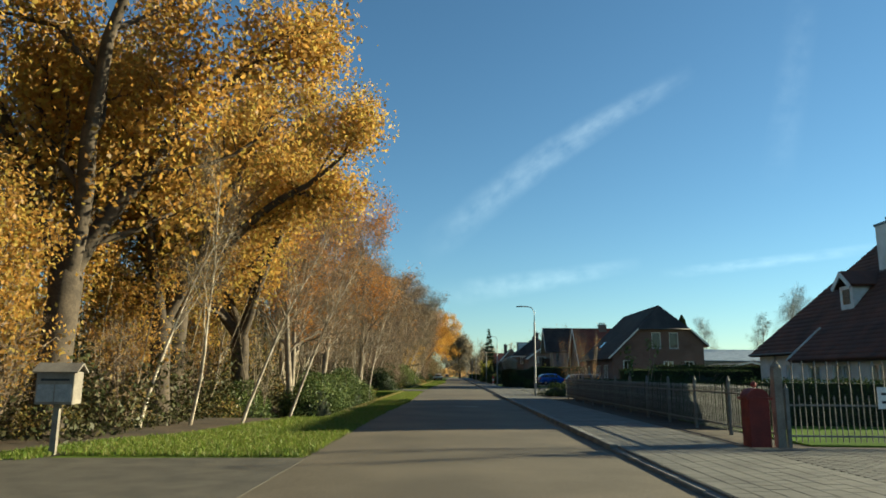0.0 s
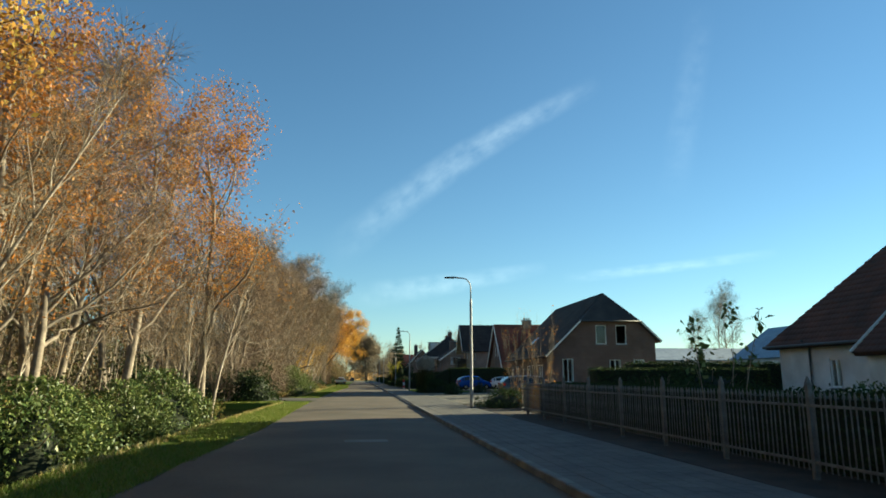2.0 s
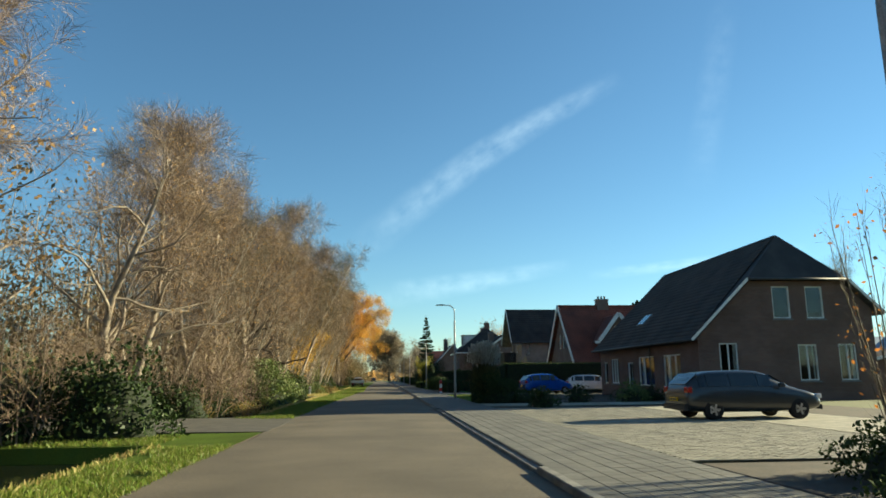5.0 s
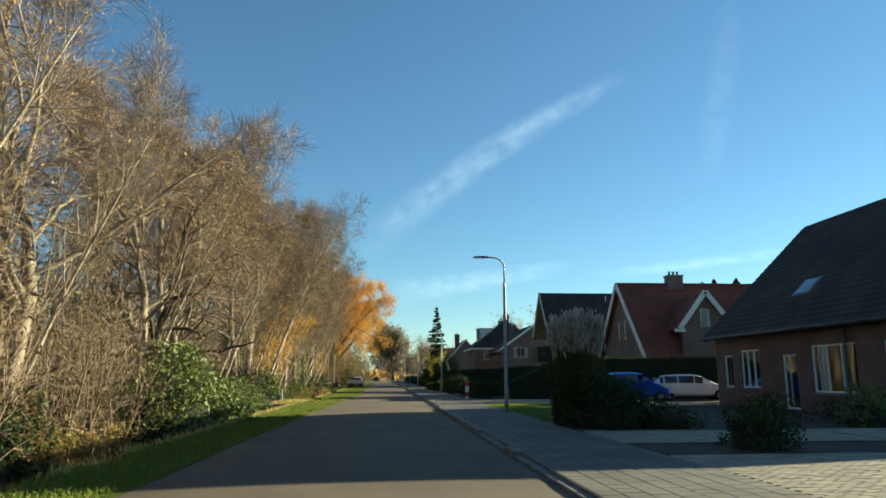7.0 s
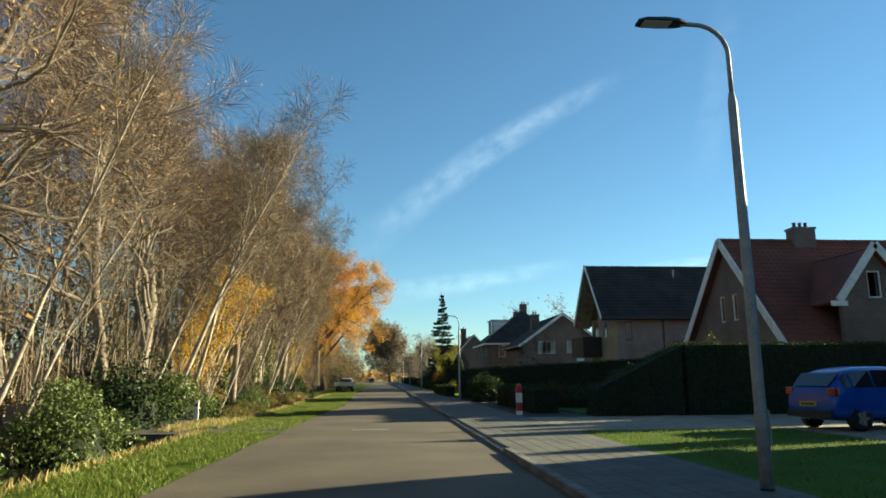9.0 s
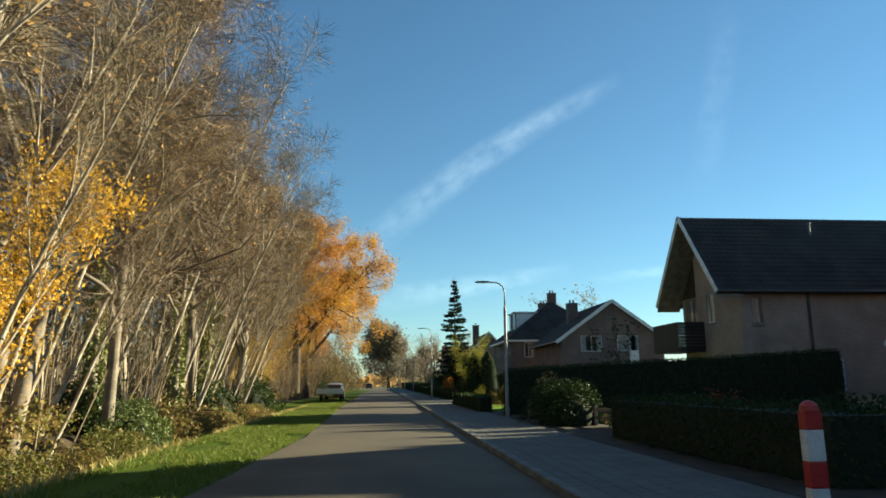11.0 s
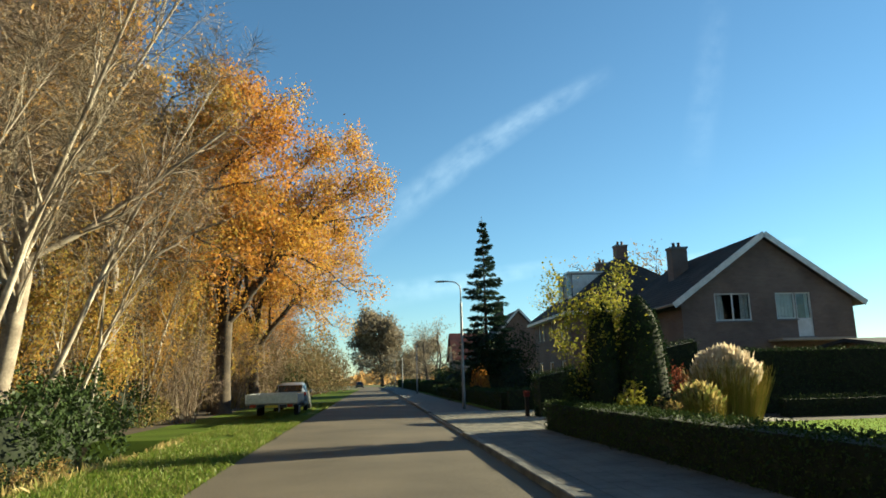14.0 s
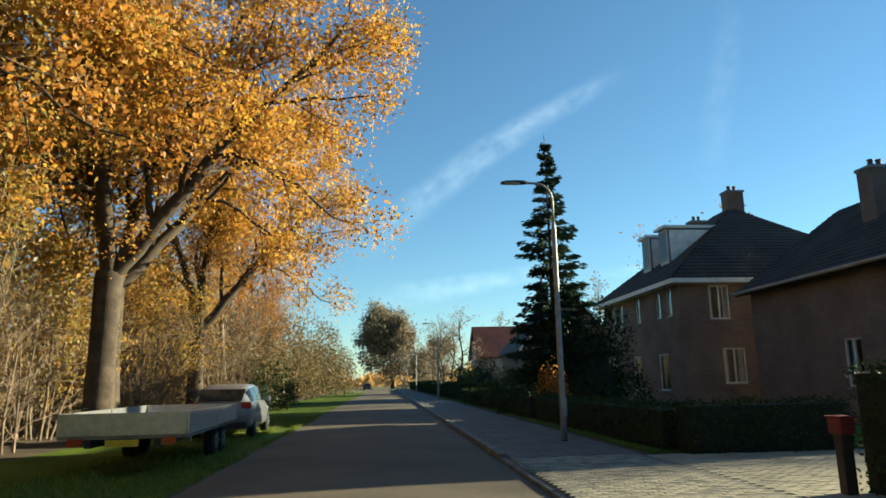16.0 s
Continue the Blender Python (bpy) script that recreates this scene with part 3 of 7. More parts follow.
def tree_model(seed, label, bark, twig, leaf, leaf_size, per_twig, scatter=0.18, category="tree", keep=1.0, tips=0, tip_length=0.6, tip_droop=0.1, slim=0.6, ribbon=False, **how):
    """A tree thing with trunk, twigs and, if it has leaves, a crown."""
    rng = np.random.default_rng(seed)
    limbs, a, b, r = grow(rng, **how)
    t = thing("tree", label, category)
    limbs.make("trunk", bark, t, smooth=True)
    w = new("twigwork", twig_mesh("twigwork", a, b, r, twig, ribbon))
    w.parent = t
    w["kind"] = "stuff"
    if tips:
        c, d = sprays(rng, a, b, tips, tip_length, tip_droop)
        w = new("twig_haze", leaf_mesh("twig_haze", c, tip_length, twig, rng, slim=0.011, along=d * 4))
        w.parent = t
        w["kind"] = "stuff"
        if leaf is not None and keep < 0.5:
            a, b = c - d * tip_length * 0.5, c + d * tip_length * 0.5
    if leaf is not None:
        pick = rng.random(len(a)) < keep
        pa, pb = a[pick], b[pick]
        n = len(pa)
        f = rng.random((n, per_twig, 1))
        c = pa[:, None] * (1 - f) + pb[:, None] * f + rng.normal(size=(n, per_twig, 3)) * scatter
        w = new("crown", leaf_mesh("crown", c.reshape(-1, 3), leaf_size, leaf, rng, droop=0.3, slim=slim))
        w.parent = t
        w["kind"] = "stuff"
    return t


def place(model, spots):
    """Stands copies of a model at the spots (x, y, turn, scale); the model itself takes the first."""
    for i, (x, y, turn, s) in enumerate(spots):
        z = max(ground_height(x, y), -0.5) - 0.02
        ob = copy_thing(model, pose(x, y, z, 0, 0, turn)) if i else model
        ob.matrix_basis = pose(x, y, z, 0, 0, turn) @ Matrix.Scale(s, 4)


def wood_height(y):
    """How tall the wood's edge stands along the road, as a scale."""
    return float(np.interp(y, [60, 72, 84, 105, 120, 150, 165], [0.76, 0.90, 1.10, 1.2, 1.34, 1.42, 1.34]))


oak_gold = tree_model(11, "spreading oak with dense gold and olive autumn leaves", OAKBARK, TWIG, OAKLEAF, 0.125, 20, 0.34, keep=1.0,
                      height=11.5, radius=0.30, levels=(8, 6, 5), first=0.08, spread=1.05, ratio=0.44, rise=0.25, wobble=0.16, stems=4, fork=3.0)
oak_orange = tree_model(12, "tall oak with glowing orange-gold leaves arching over the road", OAKBARK, TWIG, GOLDLEAF, 0.12, 17, 0.28, keep=1.0,
                        height=13.5, radius=0.32, lean=(0.20, -0.05), levels=(9, 6, 6), first=0.12, spread=1.2, ratio=0.54, rise=0.14, wobble=0.19, lopside=(0.45, -0.1), stems=3, fork=3.9)
rust_tree = tree_model(13, "slender tree half bare with rusty brown leaves", GREYBARK, TWIG, RUSTLEAF, 0.105, 5, 0.22, keep=0.46, tips=3,
                       height=10.5, radius=0.16, levels=(17, 6, 5), first=0.28, spread=0.95, ratio=0.42, rise=0.3, wobble=0.14)
bare_tree = tree_model(14, "bare brown-twigged tree with a few dry leaves", GREYBARK, TWIG, BROWNLEAF, 0.075, 1, 0.12, keep=0.2, tips=6, tip_length=0.8, tip_droop=-0.25,
                       ribbon=True, height=10.8, radius=0.19, levels=(19, 7, 5), first=0.22, spread=1.05, ratio=0.44, rise=0.25, wobble=0.15)
bare_tree2 = tree_model(15, "tall bare tree with fine drooping brown twigs", GREYBARK, TWIG, BROWNLEAF, 0.075, 1, 0.15, keep=0.2, tips=6, tip_length=0.85, tip_droop=-0.1,
                        ribbon=True, height=11.4, radius=0.17, levels=(20, 7, 5), first=0.28, spread=0.95, ratio=0.40, rise=0.35, wobble=0.13)
back_tree = tree_model(21, "bare tree deep in the wood", GREYBARK, TWIG, BROWNLEAF, 0.26, 1, 0.4, keep=0.55,
                       ribbon=True, height=12.0, radius=0.16, levels=(13, 6, 2), first=0.22, spread=0.95, ratio=0.42, rise=0.3, wobble=0.14)
birch = tree_model(16, "leaning white-barked birch with bare fine twigs", BIRCHBARK, PALETWIG, BROWNLEAF, 0.09, 1, 0.1, keep=0.1, tips=3, tip_length=0.7, tip_droop=0.5,
                   ribbon=True, height=10.5, radius=0.085, lean=(0.28, 0.06), levels=(13, 6, 4), first=0.38, spread=0.6, ratio=0.30, rise=0.4, wobble=0.09)
birch2 = tree_model(17, "two-stemmed pale birch with bare twigs", BIRCHBARK, PALETWIG, BROWNLEAF, 0.09, 1, 0.1, keep=0.1, tips=3, tip_length=0.7, tip_droop=0.5,
                    ribbon=True, height=9.5, radius=0.07, lean=(0.12, 0.0), stems=2, levels=(10, 5, 4), first=0.35, spread=0.6, ratio=0.30, rise=0.4, wobble=0.10)
birch_yellow = tree_model(18, "young birch with bright yellow leaves", BIRCHBARK, PALETWIG, YELLOWLEAF, 0.11, 4, 0.25, keep=0.65,
                          height=7.5, radius=0.06, lean=(0.42, 0.12), levels=(15, 6, 5), first=0.2, spread=0.7, ratio=0.32, rise=0.4, wobble=0.09)
# duller leaf colour here stands in for the crowns' shade on the saplings
sapling = tree_model(19, "thin pale saplings in the wood's undergrowth", PALETWIG, PALETWIG, DULLLEAF, 0.10, 4, 0.25, keep=0.6,
                     ribbon=True, height=5.5, radius=0.035, stems=5, levels=(6, 4), first=0.2, spread=0.6, ratio=0.34, rise=0.4, wobble=0.12)
thicket = tree_model(20, "brown thicket of bare stems and dry leaves", TWIG, TWIG, DULLLEAF, 0.09, 2, 0.2, keep=0.5, category="shrub", tips=5, tip_length=0.6,
                     ribbon=True, height=2.8, radius=0.025, stems=7, levels=(5, 3), first=0.1, spread=0.8, ratio=0.42, rise=0.3, wobble=0.16)

understory = tree_model(25, "young oak and hazel undergrowth with olive and gold leaves", PALETWIG, TWIG, OAKLEAF, 0.11, 7, 0.26, keep=0.9,
                        ribbon=True, height=6.2, radius=0.04, stems=5, levels=(8, 5, 3), first=0.12, spread=0.8, ratio=0.4, rise=0.3, wobble=0.14)
bare_oak = tree_model(22, "old oak with long dark leafless limbs over the verge", OAKBARK, TWIG, BROWNLEAF, 0.12, 1, 0.15, keep=0.12, tips=5, tip_length=0.8,
                      height=9.5, radius=0.27, levels=(13, 7, 5), first=0.22, spread=1.15, ratio=0.62, rise=0.35, wobble=0.2, lopside=(0.55, 0.15))


def ivy_coat(parent, radius, height, seed):
    """Ivy leaves that climb round a trunk."""
    rng = np.random.default_rng(seed)
    n = 2200
    a, z = rng.uniform(0, 6.28, n), rng.random(n) ** 1.3 * height
    r = radius * (1 + 0.9 * rng.random(n)) * (1.1 - 0.5 * z / height)
    w = new("ivy", leaf_mesh("ivy", np.stack([np.cos(a) * r, np.sin(a) * r, z], 1), 0.13, IVY, rng, slim=0.7))
    w.parent = parent
    w["kind"] = "stuff"


ivy_tree = tree_model(23, "tall bare tree with an ivy-clad trunk", GREYBARK, TWIG, BROWNLEAF, 0.12, 1, 0.12, keep=0.16, tips=5, tip_length=0.85, tip_droop=0.2,
                      height=12.5, radius=0.16, levels=(16, 7, 5), first=0.35, spread=0.8, ratio=0.40, rise=0.4, wobble=0.05)
ivy_coat(ivy_tree, 0.22, 6.5, 24)
place(ivy_tree, [(-8.6, 135.2, 0, 1.05), (-8.2, 138.6, 110, 1.0), (-9.3, 128.5, 200, 1.05), (-9.5, 146.0, 290, 1.05)])
place(bare_oak, [(-8.9, 97.0, 0, 0.95)])
place(oak_gold, [(-9.9, 26.3, 0, 1.22), (-8.8, 37.4, 120, 1.08), (-11.6, 22.0, 150, 1.2), (-10.2, 34.0, 215, 1.15), (-9.4, 31.2, 60, 0.95), (-11.0, 157.5, 80, 1.3), (-12.6, 165.5, 300, 1.45), (-10.2, 162.2, 10, 1.15)])
place(oak_orange, [(-7.65, 168.6, 0, 1.2), (-7.9, 179.5, 12, 1.0), (-8.6, 171.6, 40, 1.2), (-11.4, 163.5, -20, 1.2)])
rng = np.random.default_rng(31)
place(rust_tree, [(-7.4, 40.5, 0, 1.0), (-9.0, 46.0, 60, 1.0), (-6.6, 54.4, 140, 1.12), (-8.4, 49.8, 220, 1.1), (-9.6, 53.4, 20, 1.05), (-8.0, 187.0, 70, 1.1), (-9.0, 196.0, 150, 1.0), (-9.6, 206.0, 250, 0.95)])
place(bare_tree, [(-9.0 + rng.uniform(-1.0, 0.8) - (2.6 if y < 70 else 0.0), y + rng.uniform(-1.5, 1.5), rng.uniform(0, 360), rng.uniform(0.92, 1.08) * wood_height(y)) for y in np.arange(67, 160, 9.0)])
place(bare_tree2, [(-8.8 + rng.uniform(-1.0, 1.2) - (2.6 if y < 70 else 0.0), y + rng.uniform(-1.5, 1.5), rng.uniform(0, 360), rng.uniform(0.9, 1.05) * wood_height(y)) for y in np.arange(68, 158, 10.0)]
      + [(-9.6, 48.2, 40, 0.95), (-8.4, 44.0, 160, 0.9), (-16.5, 58.5, 10, 0.9), (-17.0, 63.5, 200, 0.85), (-14.2, 69.0, 120, 0.9)] + [(rng.uniform(-12.6, -10.8), y, rng.uniform(0, 360), wood_height(y)) for y in np.arange(100, 162, 8.5)])
place(back_tree, [(rng.uniform(-28, -12.5), y + rng.uniform(-2, 2), rng.uniform(0, 360), rng.uniform(0.85, 1.1)) for y in np.arange(14, 230, 6.5)])
spots = [(-6.7, 30.6, 20, 0.62), (-7.9, 29.8, -60, 0.68), (-8.8, 28.6, 60, 0.7), (-6.5, 35.2, 25, 0.7), (-5.7, 52.6, 70, 0.72), (-8.8, 80.0, 10, 0.9), (-8.5, 84.5, 0, 0.82)]
spots += [(rng.uniform(-10.5, -7.6) - (6.0 if 54 < y < 60 else 0.0), y + rng.uniform(-2, 2), rng.uniform(-40, 40), rng.uniform(0.72, 0.95) * min(1.0, wood_height(y))) for y in np.arange(40, 165, 6.0) if not 59 < y < 78]
spots += [(rng.uniform(-10.2, -7.9), y + rng.uniform(-0.8, 0.8), rng.uniform(-35, 35), rng.uniform(1.15, 1.5)) for y in np.arange(114, 152, 2.6)]
place(birch, spots)
place(birch2, [(-6.4, 53.0, 20, 0.7), (-7.2, 54.0, 80, 0.62)] + [(rng.uniform(-11.5, -7.6) - (6.0 if 54 < y < 60 else 0.0), y + rng.uniform(-2, 2), rng.uniform(-50, 50), rng.uniform(0.72, 0.95) * min(1.0, wood_height(y))) for y in np.arange(38, 165, 9.0) if not 59 < y < 78])
place(birch_yellow, [(-9.4, 117.6, 0, 0.92), (-9.7, 120.2, 20, 0.95), (-8.8, 119.0, -15, 0.9)])
place(understory, [(-10.6, 24.0, 0, 0.9), (-11.8, 27.5, 60, 1.0), (-10.8, 31.0, 120, 0.85), (-11.6, 36.0, 200, 0.95), (-10.8, 41.5, 300, 0.9), (-10.4, 152.0, 20, 0.85), (-9.6, 156.0, 100, 0.95), (-9.8, 160.6, 180, 1.05),
                   (-10.6, 165.0, 240, 1.1), (-9.9, 169.6, 310, 1.1), (-10.4, 174.0, 40, 1.15), (-9.6, 178.6, 130, 1.1), (-10.2, 183.5, 220, 1.2), (-11.8, 189.0, 10, 1.2)])
place(sapling, [(rng.uniform(-13, -7.4), y + rng.uniform(-1, 1), rng.uniform(0, 360), rng.uniform(0.7, 1.2)) for y in np.arange(20, 166, 4.2) if not 53 < y < 78])
place(thicket, [(-8.2, 67.6, 20, 1.25), (-10.6, 67.0, 200, 1.3), (-7.6, 70.0, 120, 1.1), (-9.6, 78.6, 40, 1.8), (-7.6, 80.0, 0, 1.5), (-7.9, 83.5, 90, 1.6), (-7.6, 86.8, 150, 1.5), (-7.4, 88.8, 220, 1.3), (-7.4, 81.6, 260, 1.5), (-7.2, 160.0, 10, 1.2), (-8.6, 165.5, 100, 1.5), (-8.2, 173.5, 200, 1.6), (-8.0, 183.0, 300, 1.8), (-8.6, 176.5, 30, 1.9), (-9.8, 169.5, 250, 1.9), (-10.2, 162.0, 80, 1.8), (-8.4, 188.0, 150, 2.0), (-11.0, 156.5, 140, 1.8), (-10.6, 180.0, 200, 2.0)] + [(rng.uniform(-13, -9.6) - (6.0 if 53 < y < 68 else 0.0), y + rng.uniform(-1.5, 1.5), rng.uniform(0, 360), rng.uniform(0.8, 1.4)) for y in np.arange(20, 215, 4.2)])


def deep_wood():
    """The tangle of stems and dry leaves that closes the wood behind its edge."""
    rng = np.random.default_rng(77)
    n = 2600
    x, y = rng.uniform(-42, -13, n), rng.uniform(-5, 260, n)
    h = rng.uniform(4, 11, n)
    a = np.stack([x, y, np.full(n, -0.3)], 1)
    b = a + np.stack([rng.normal(size=n) * 0.8, rng.normal(size=n) * 0.8, h], 1)
    tagged(new("wood_stems", twig_mesh("wood_stems", a, b, rng.uniform(0.03, 0.10, n), GREYBARK)), "crowded thin grey-brown stems of the deep wood", "wood", kind="stuff")
    n = 48000
    c = np.stack([-13.5 - 18 * rng.random(n) ** 1.3, rng.uniform(5, 250, n), rng.uniform(0, 1, n) ** 1.1 * 11.0], 1)
    tagged(new("wood_foliage", leaf_mesh("wood_foliage", c, 0.32, DULLLEAF, rng, slim=0.42)), "dry brown foliage and twigs deep in the wood", "wood", kind="stuff")
    # thicket whose dark leaf colour stands in for shade beneath the crowns
    n = 26000
    c = np.stack([-12.0 - 9 * rng.random(n) ** 1.4, rng.uniform(8, 62, n), rng.random(n) ** 1.3 * 5.5], 1)
    tagged(new("wood_thicket", leaf_mesh("wood_thicket", c, 0.24, SHADELEAF, rng, slim=0.4)), "thicket behind the first row of trunks, wood shade in its dark leaf colour", "wood", kind="stuff")
    n = 70000
    c = np.stack([-13.5 - 11 * rng.random(n) ** 1.4, rng.uniform(50, 215, n), rng.random(n) ** 1.2 * 6.0], 1)
    tagged(new("wood_thicket", leaf_mesh("wood_thicket", c, 0.25, DULLLEAF, rng, slim=0.4)), "dull brown thicket behind the first row of trunks", "wood", kind="stuff")
    for y0, y1, n in ((28.0, 54.0, 70), (79.0, 166.0, 260)):
        a = np.stack([rng.uniform(-13.5, -8.6, n), rng.uniform(y0, y1, n), np.full(n, -0.4)], 1)
        b = a + np.stack([rng.normal(size=n) * 0.7 + 0.5, rng.normal(size=n) * 0.5, rng.uniform(3.5, 8.5, n)], 1)
        m = a * 0.5 + b * 0.5 + rng.normal(size=(n, 3)) * np.array([0.25, 0.25, 0.0])
        r = rng.uniform(0.018, 0.05, n)
        tagged(new("young_stems", twig_mesh("young_stems", np.concatenate([a, m]), np.concatenate([m, b]), np.concatenate([r, r * 0.6]), PALETWIG)), "thin pale stems of young trees at the wood's edge", "wood", kind="stuff")
    # low growth, darkened by colour where the oaks' shade would lie
    n = 42000
    y = rng.uniform(24.5, 54, n)
    c = np.stack([rng.uniform(-13.5, -8.3, n), y, rng.random(n) ** 1.5 * 2.6 - 0.05], 1)
    lump = np.array([noise.noise((a * 0.7, b * 0.5, 3.0)) + 0.45 - 0.35 * h for a, b, h in c])
    tagged(new("wood_undergrowth", leaf_mesh("wood_undergrowth", c[lump > 0], 0.15, SHADELEAF, rng, slim=0.5)), "low leaves under the trees, the crowns' shade in their dark colour", "undergrowth", kind="stuff")


deep_wood()


def leaf_dome(seed, label, leaf, leaf_size, count, size, category="shrub", name="shrub", mat_stem=TWIG):
    """A rounded shrub: stems and leaves in lumps over an uneven dome."""
    rng = np.random.default_rng(seed)
    t = thing(name, label, category)
    sx, sy, sz = size
    stems = Build()
    for _ in range(9):
        a, e = rng.uniform(0, 6.28), rng.uniform(0.5, 1.4)
        d = Vector((math.cos(a) * math.cos(e) * sx * 0.45, math.sin(a) * math.cos(e) * sy * 0.45, math.sin(e) * sz * 0.8))
        stems.tube([(0, 0, -0.05), d * 0.5 + Vector(rng.normal(size=3) * 0.05), d], [0.03, 0.02, 0.008], 4, cap=False)
    stems.make("stem", mat_stem, t)
    # closed dark core: keeps the shrub opaque, inner shade put into its colour
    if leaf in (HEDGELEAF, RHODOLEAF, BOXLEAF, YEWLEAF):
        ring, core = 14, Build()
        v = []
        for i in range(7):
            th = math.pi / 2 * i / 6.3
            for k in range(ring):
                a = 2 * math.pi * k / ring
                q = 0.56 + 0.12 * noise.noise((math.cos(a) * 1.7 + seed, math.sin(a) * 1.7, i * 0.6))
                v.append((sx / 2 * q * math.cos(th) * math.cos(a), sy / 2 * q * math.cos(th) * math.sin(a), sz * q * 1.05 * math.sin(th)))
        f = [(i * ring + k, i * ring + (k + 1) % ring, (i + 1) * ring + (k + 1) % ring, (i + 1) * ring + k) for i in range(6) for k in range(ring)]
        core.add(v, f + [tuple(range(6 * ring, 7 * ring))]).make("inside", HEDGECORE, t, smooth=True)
    lumps = rng.normal(size=(26, 3))
    lumps /= np.linalg.norm(lumps, axis=1)[:, None]
    lumps[:, 2] = np.abs(lumps[:, 2])
    lumps = lumps * np.array([sx / 2, sy / 2, sz]) * rng.uniform(0.5, 0.82, (26, 1))
    which = rng.integers(0, 26, count)
    d = rng.normal(size=(count, 3))
    d /= np.linalg.norm(d, axis=1)[:, None]
    c = lumps[which] + d * (np.array([sx, sy, sz * 1.3]) * 0.17 * rng.uniform(0.7, 1.15, (count, 1)))
    c = c[(c[:, 2] > 0.02)]
    new("foliage", leaf_mesh("foliage", c, leaf_size, leaf, rng, droop=0.2, slim=0.5)).parent = t
    return t


rhodo = leaf_dome(41, "dense evergreen rhododendron bush with glossy leaves", RHODOLEAF, 0.105, 11000, (3.4, 3.6, 2.2))
place(rhodo, [(-6.4, 39.5, 0, 0.95), (-7.2, 43.2, 90, 0.85), (-8.6, 37.0, 200, 0.8), (-6.7, 49.7, 160, 1.08), (-7.0, 46.3, 300, 0.92), (-6.7, 91.6, 40, 1.5), (-7.0, 97.2, 130, 1.1), (-7.0, 103.4, 40, 0.95), (-7.4, 113.0, 10, 1.05), (-8.0, 118.0, 70, 0.8), (-7.0, 126.0, 190, 0.75)])
darkbush = leaf_dome(42, "dark evergreen undergrowth at the wood's edge", HEDGELEAF, 0.14, 3800, (3.6, 4.2, 2.6))
# the bush at y 138 has its shade put in by the dark leaf colour
place(darkbush, [(-7.8, 79.6, 60, 0.85), (-7.6, 83.2, 150, 0.75), (-7.5, 138.0, 30, 0.9), (-7.4, 146.6, 10, 0.85), (-8.4, 151.6, 120, 0.9), (-14.0, 70.0, 80, 1.2), (-9.3, 80.6, 50, 0.95), (-9.4, 68.4, 0, 1.15), (-6.7, 68.9, 100, 1.0), (-7.6, 108.6, 140, 0.95), (-9.4, 129.0, 80, 0.9), (-8.8, 142.0, 200, 0.85), (-8.2, 149.2, 260, 1.05), (-9.2, 153.5, 300, 1.0), (-9.4, 158.5, 20, 0.95), (-7.5, 190.0, 70, 1.2), (-8.0, 198.0, 120, 1.3), (-8.6, 206.0, 10, 1.3)])
brownbush = leaf_dome(43, "bramble and dry brown foliage along the ditch", BANKLEAF, 0.10, 2600, (2.6, 3.2, 1.4))
place(brownbush, [(-6.9, 52.2, 120, 1.2), (-9.8, 49.0, 200, 1.0), (-6.6, 118.5, 30, 0.7), (-6.4, 122.5, 160, 0.8), (-6.7, 130.0, 220, 0.75), (-7.0, 136.5, 300, 0.8), (-7.2, 144.0, 80, 0.8), (-9.2, 52.2, 10, 1.1)])

bramble = leaf_dome(44, "tangled bramble undergrowth with yellowing leaves under the trees", BRAMBLE, 0.13, 1500, (3.0, 3.4, 1.5))
place(bramble, [(-7.1, 132.0, 30, 0.95), (-7.6, 135.0, 120, 1.1), (-6.9, 141.5, 240, 0.9), (-7.0, 128.8, 300, 0.9), (-7.0, 83.6, 0, 0.7), (-6.8, 86.6, 80, 0.7), (-8.0, 81.0, 160, 0.9)] + [(rng.uniform(-12.5, -8.4), y + rng.uniform(-1, 1), rng.uniform(0, 360), rng.uniform(0.7, 1.25)) for y in np.arange(22, 52, 4.4)]
      + [(rng.uniform(-11.5, -8.6), y + rng.uniform(-1, 1), rng.uniform(0, 360), rng.uniform(0.7, 1.2)) for y in np.arange(79, 185, 3.6)]
      + [(rng.uniform(-7.4, -6.6), y + rng.uniform(-1, 1), rng.uniform(0, 360), rng.uniform(0.45, 0.75)) for y in np.arange(115, 151, 3.0)])
belt = leaf_dome(45, "broad brown-green bush at the verge far down the road", DULLLEAF, 0.13, 4200, (4.2, 5.0, 4.2))
place(belt, [(-9.2, 186.0, 0, 1.15), (-9.8, 191.5, 70, 1.6), (-10.0, 198.0, 140, 1.95), (-10.0, 206.0, 210, 2.1), (-10.0, 215.0, 280, 2.3), (-10.0, 225.0, 20, 2.3), (-9.8, 236.0, 100, 2.4), (-9.2, 248.0, 160, 2.5), (-9.0, 262.0, 30, 2.7)])


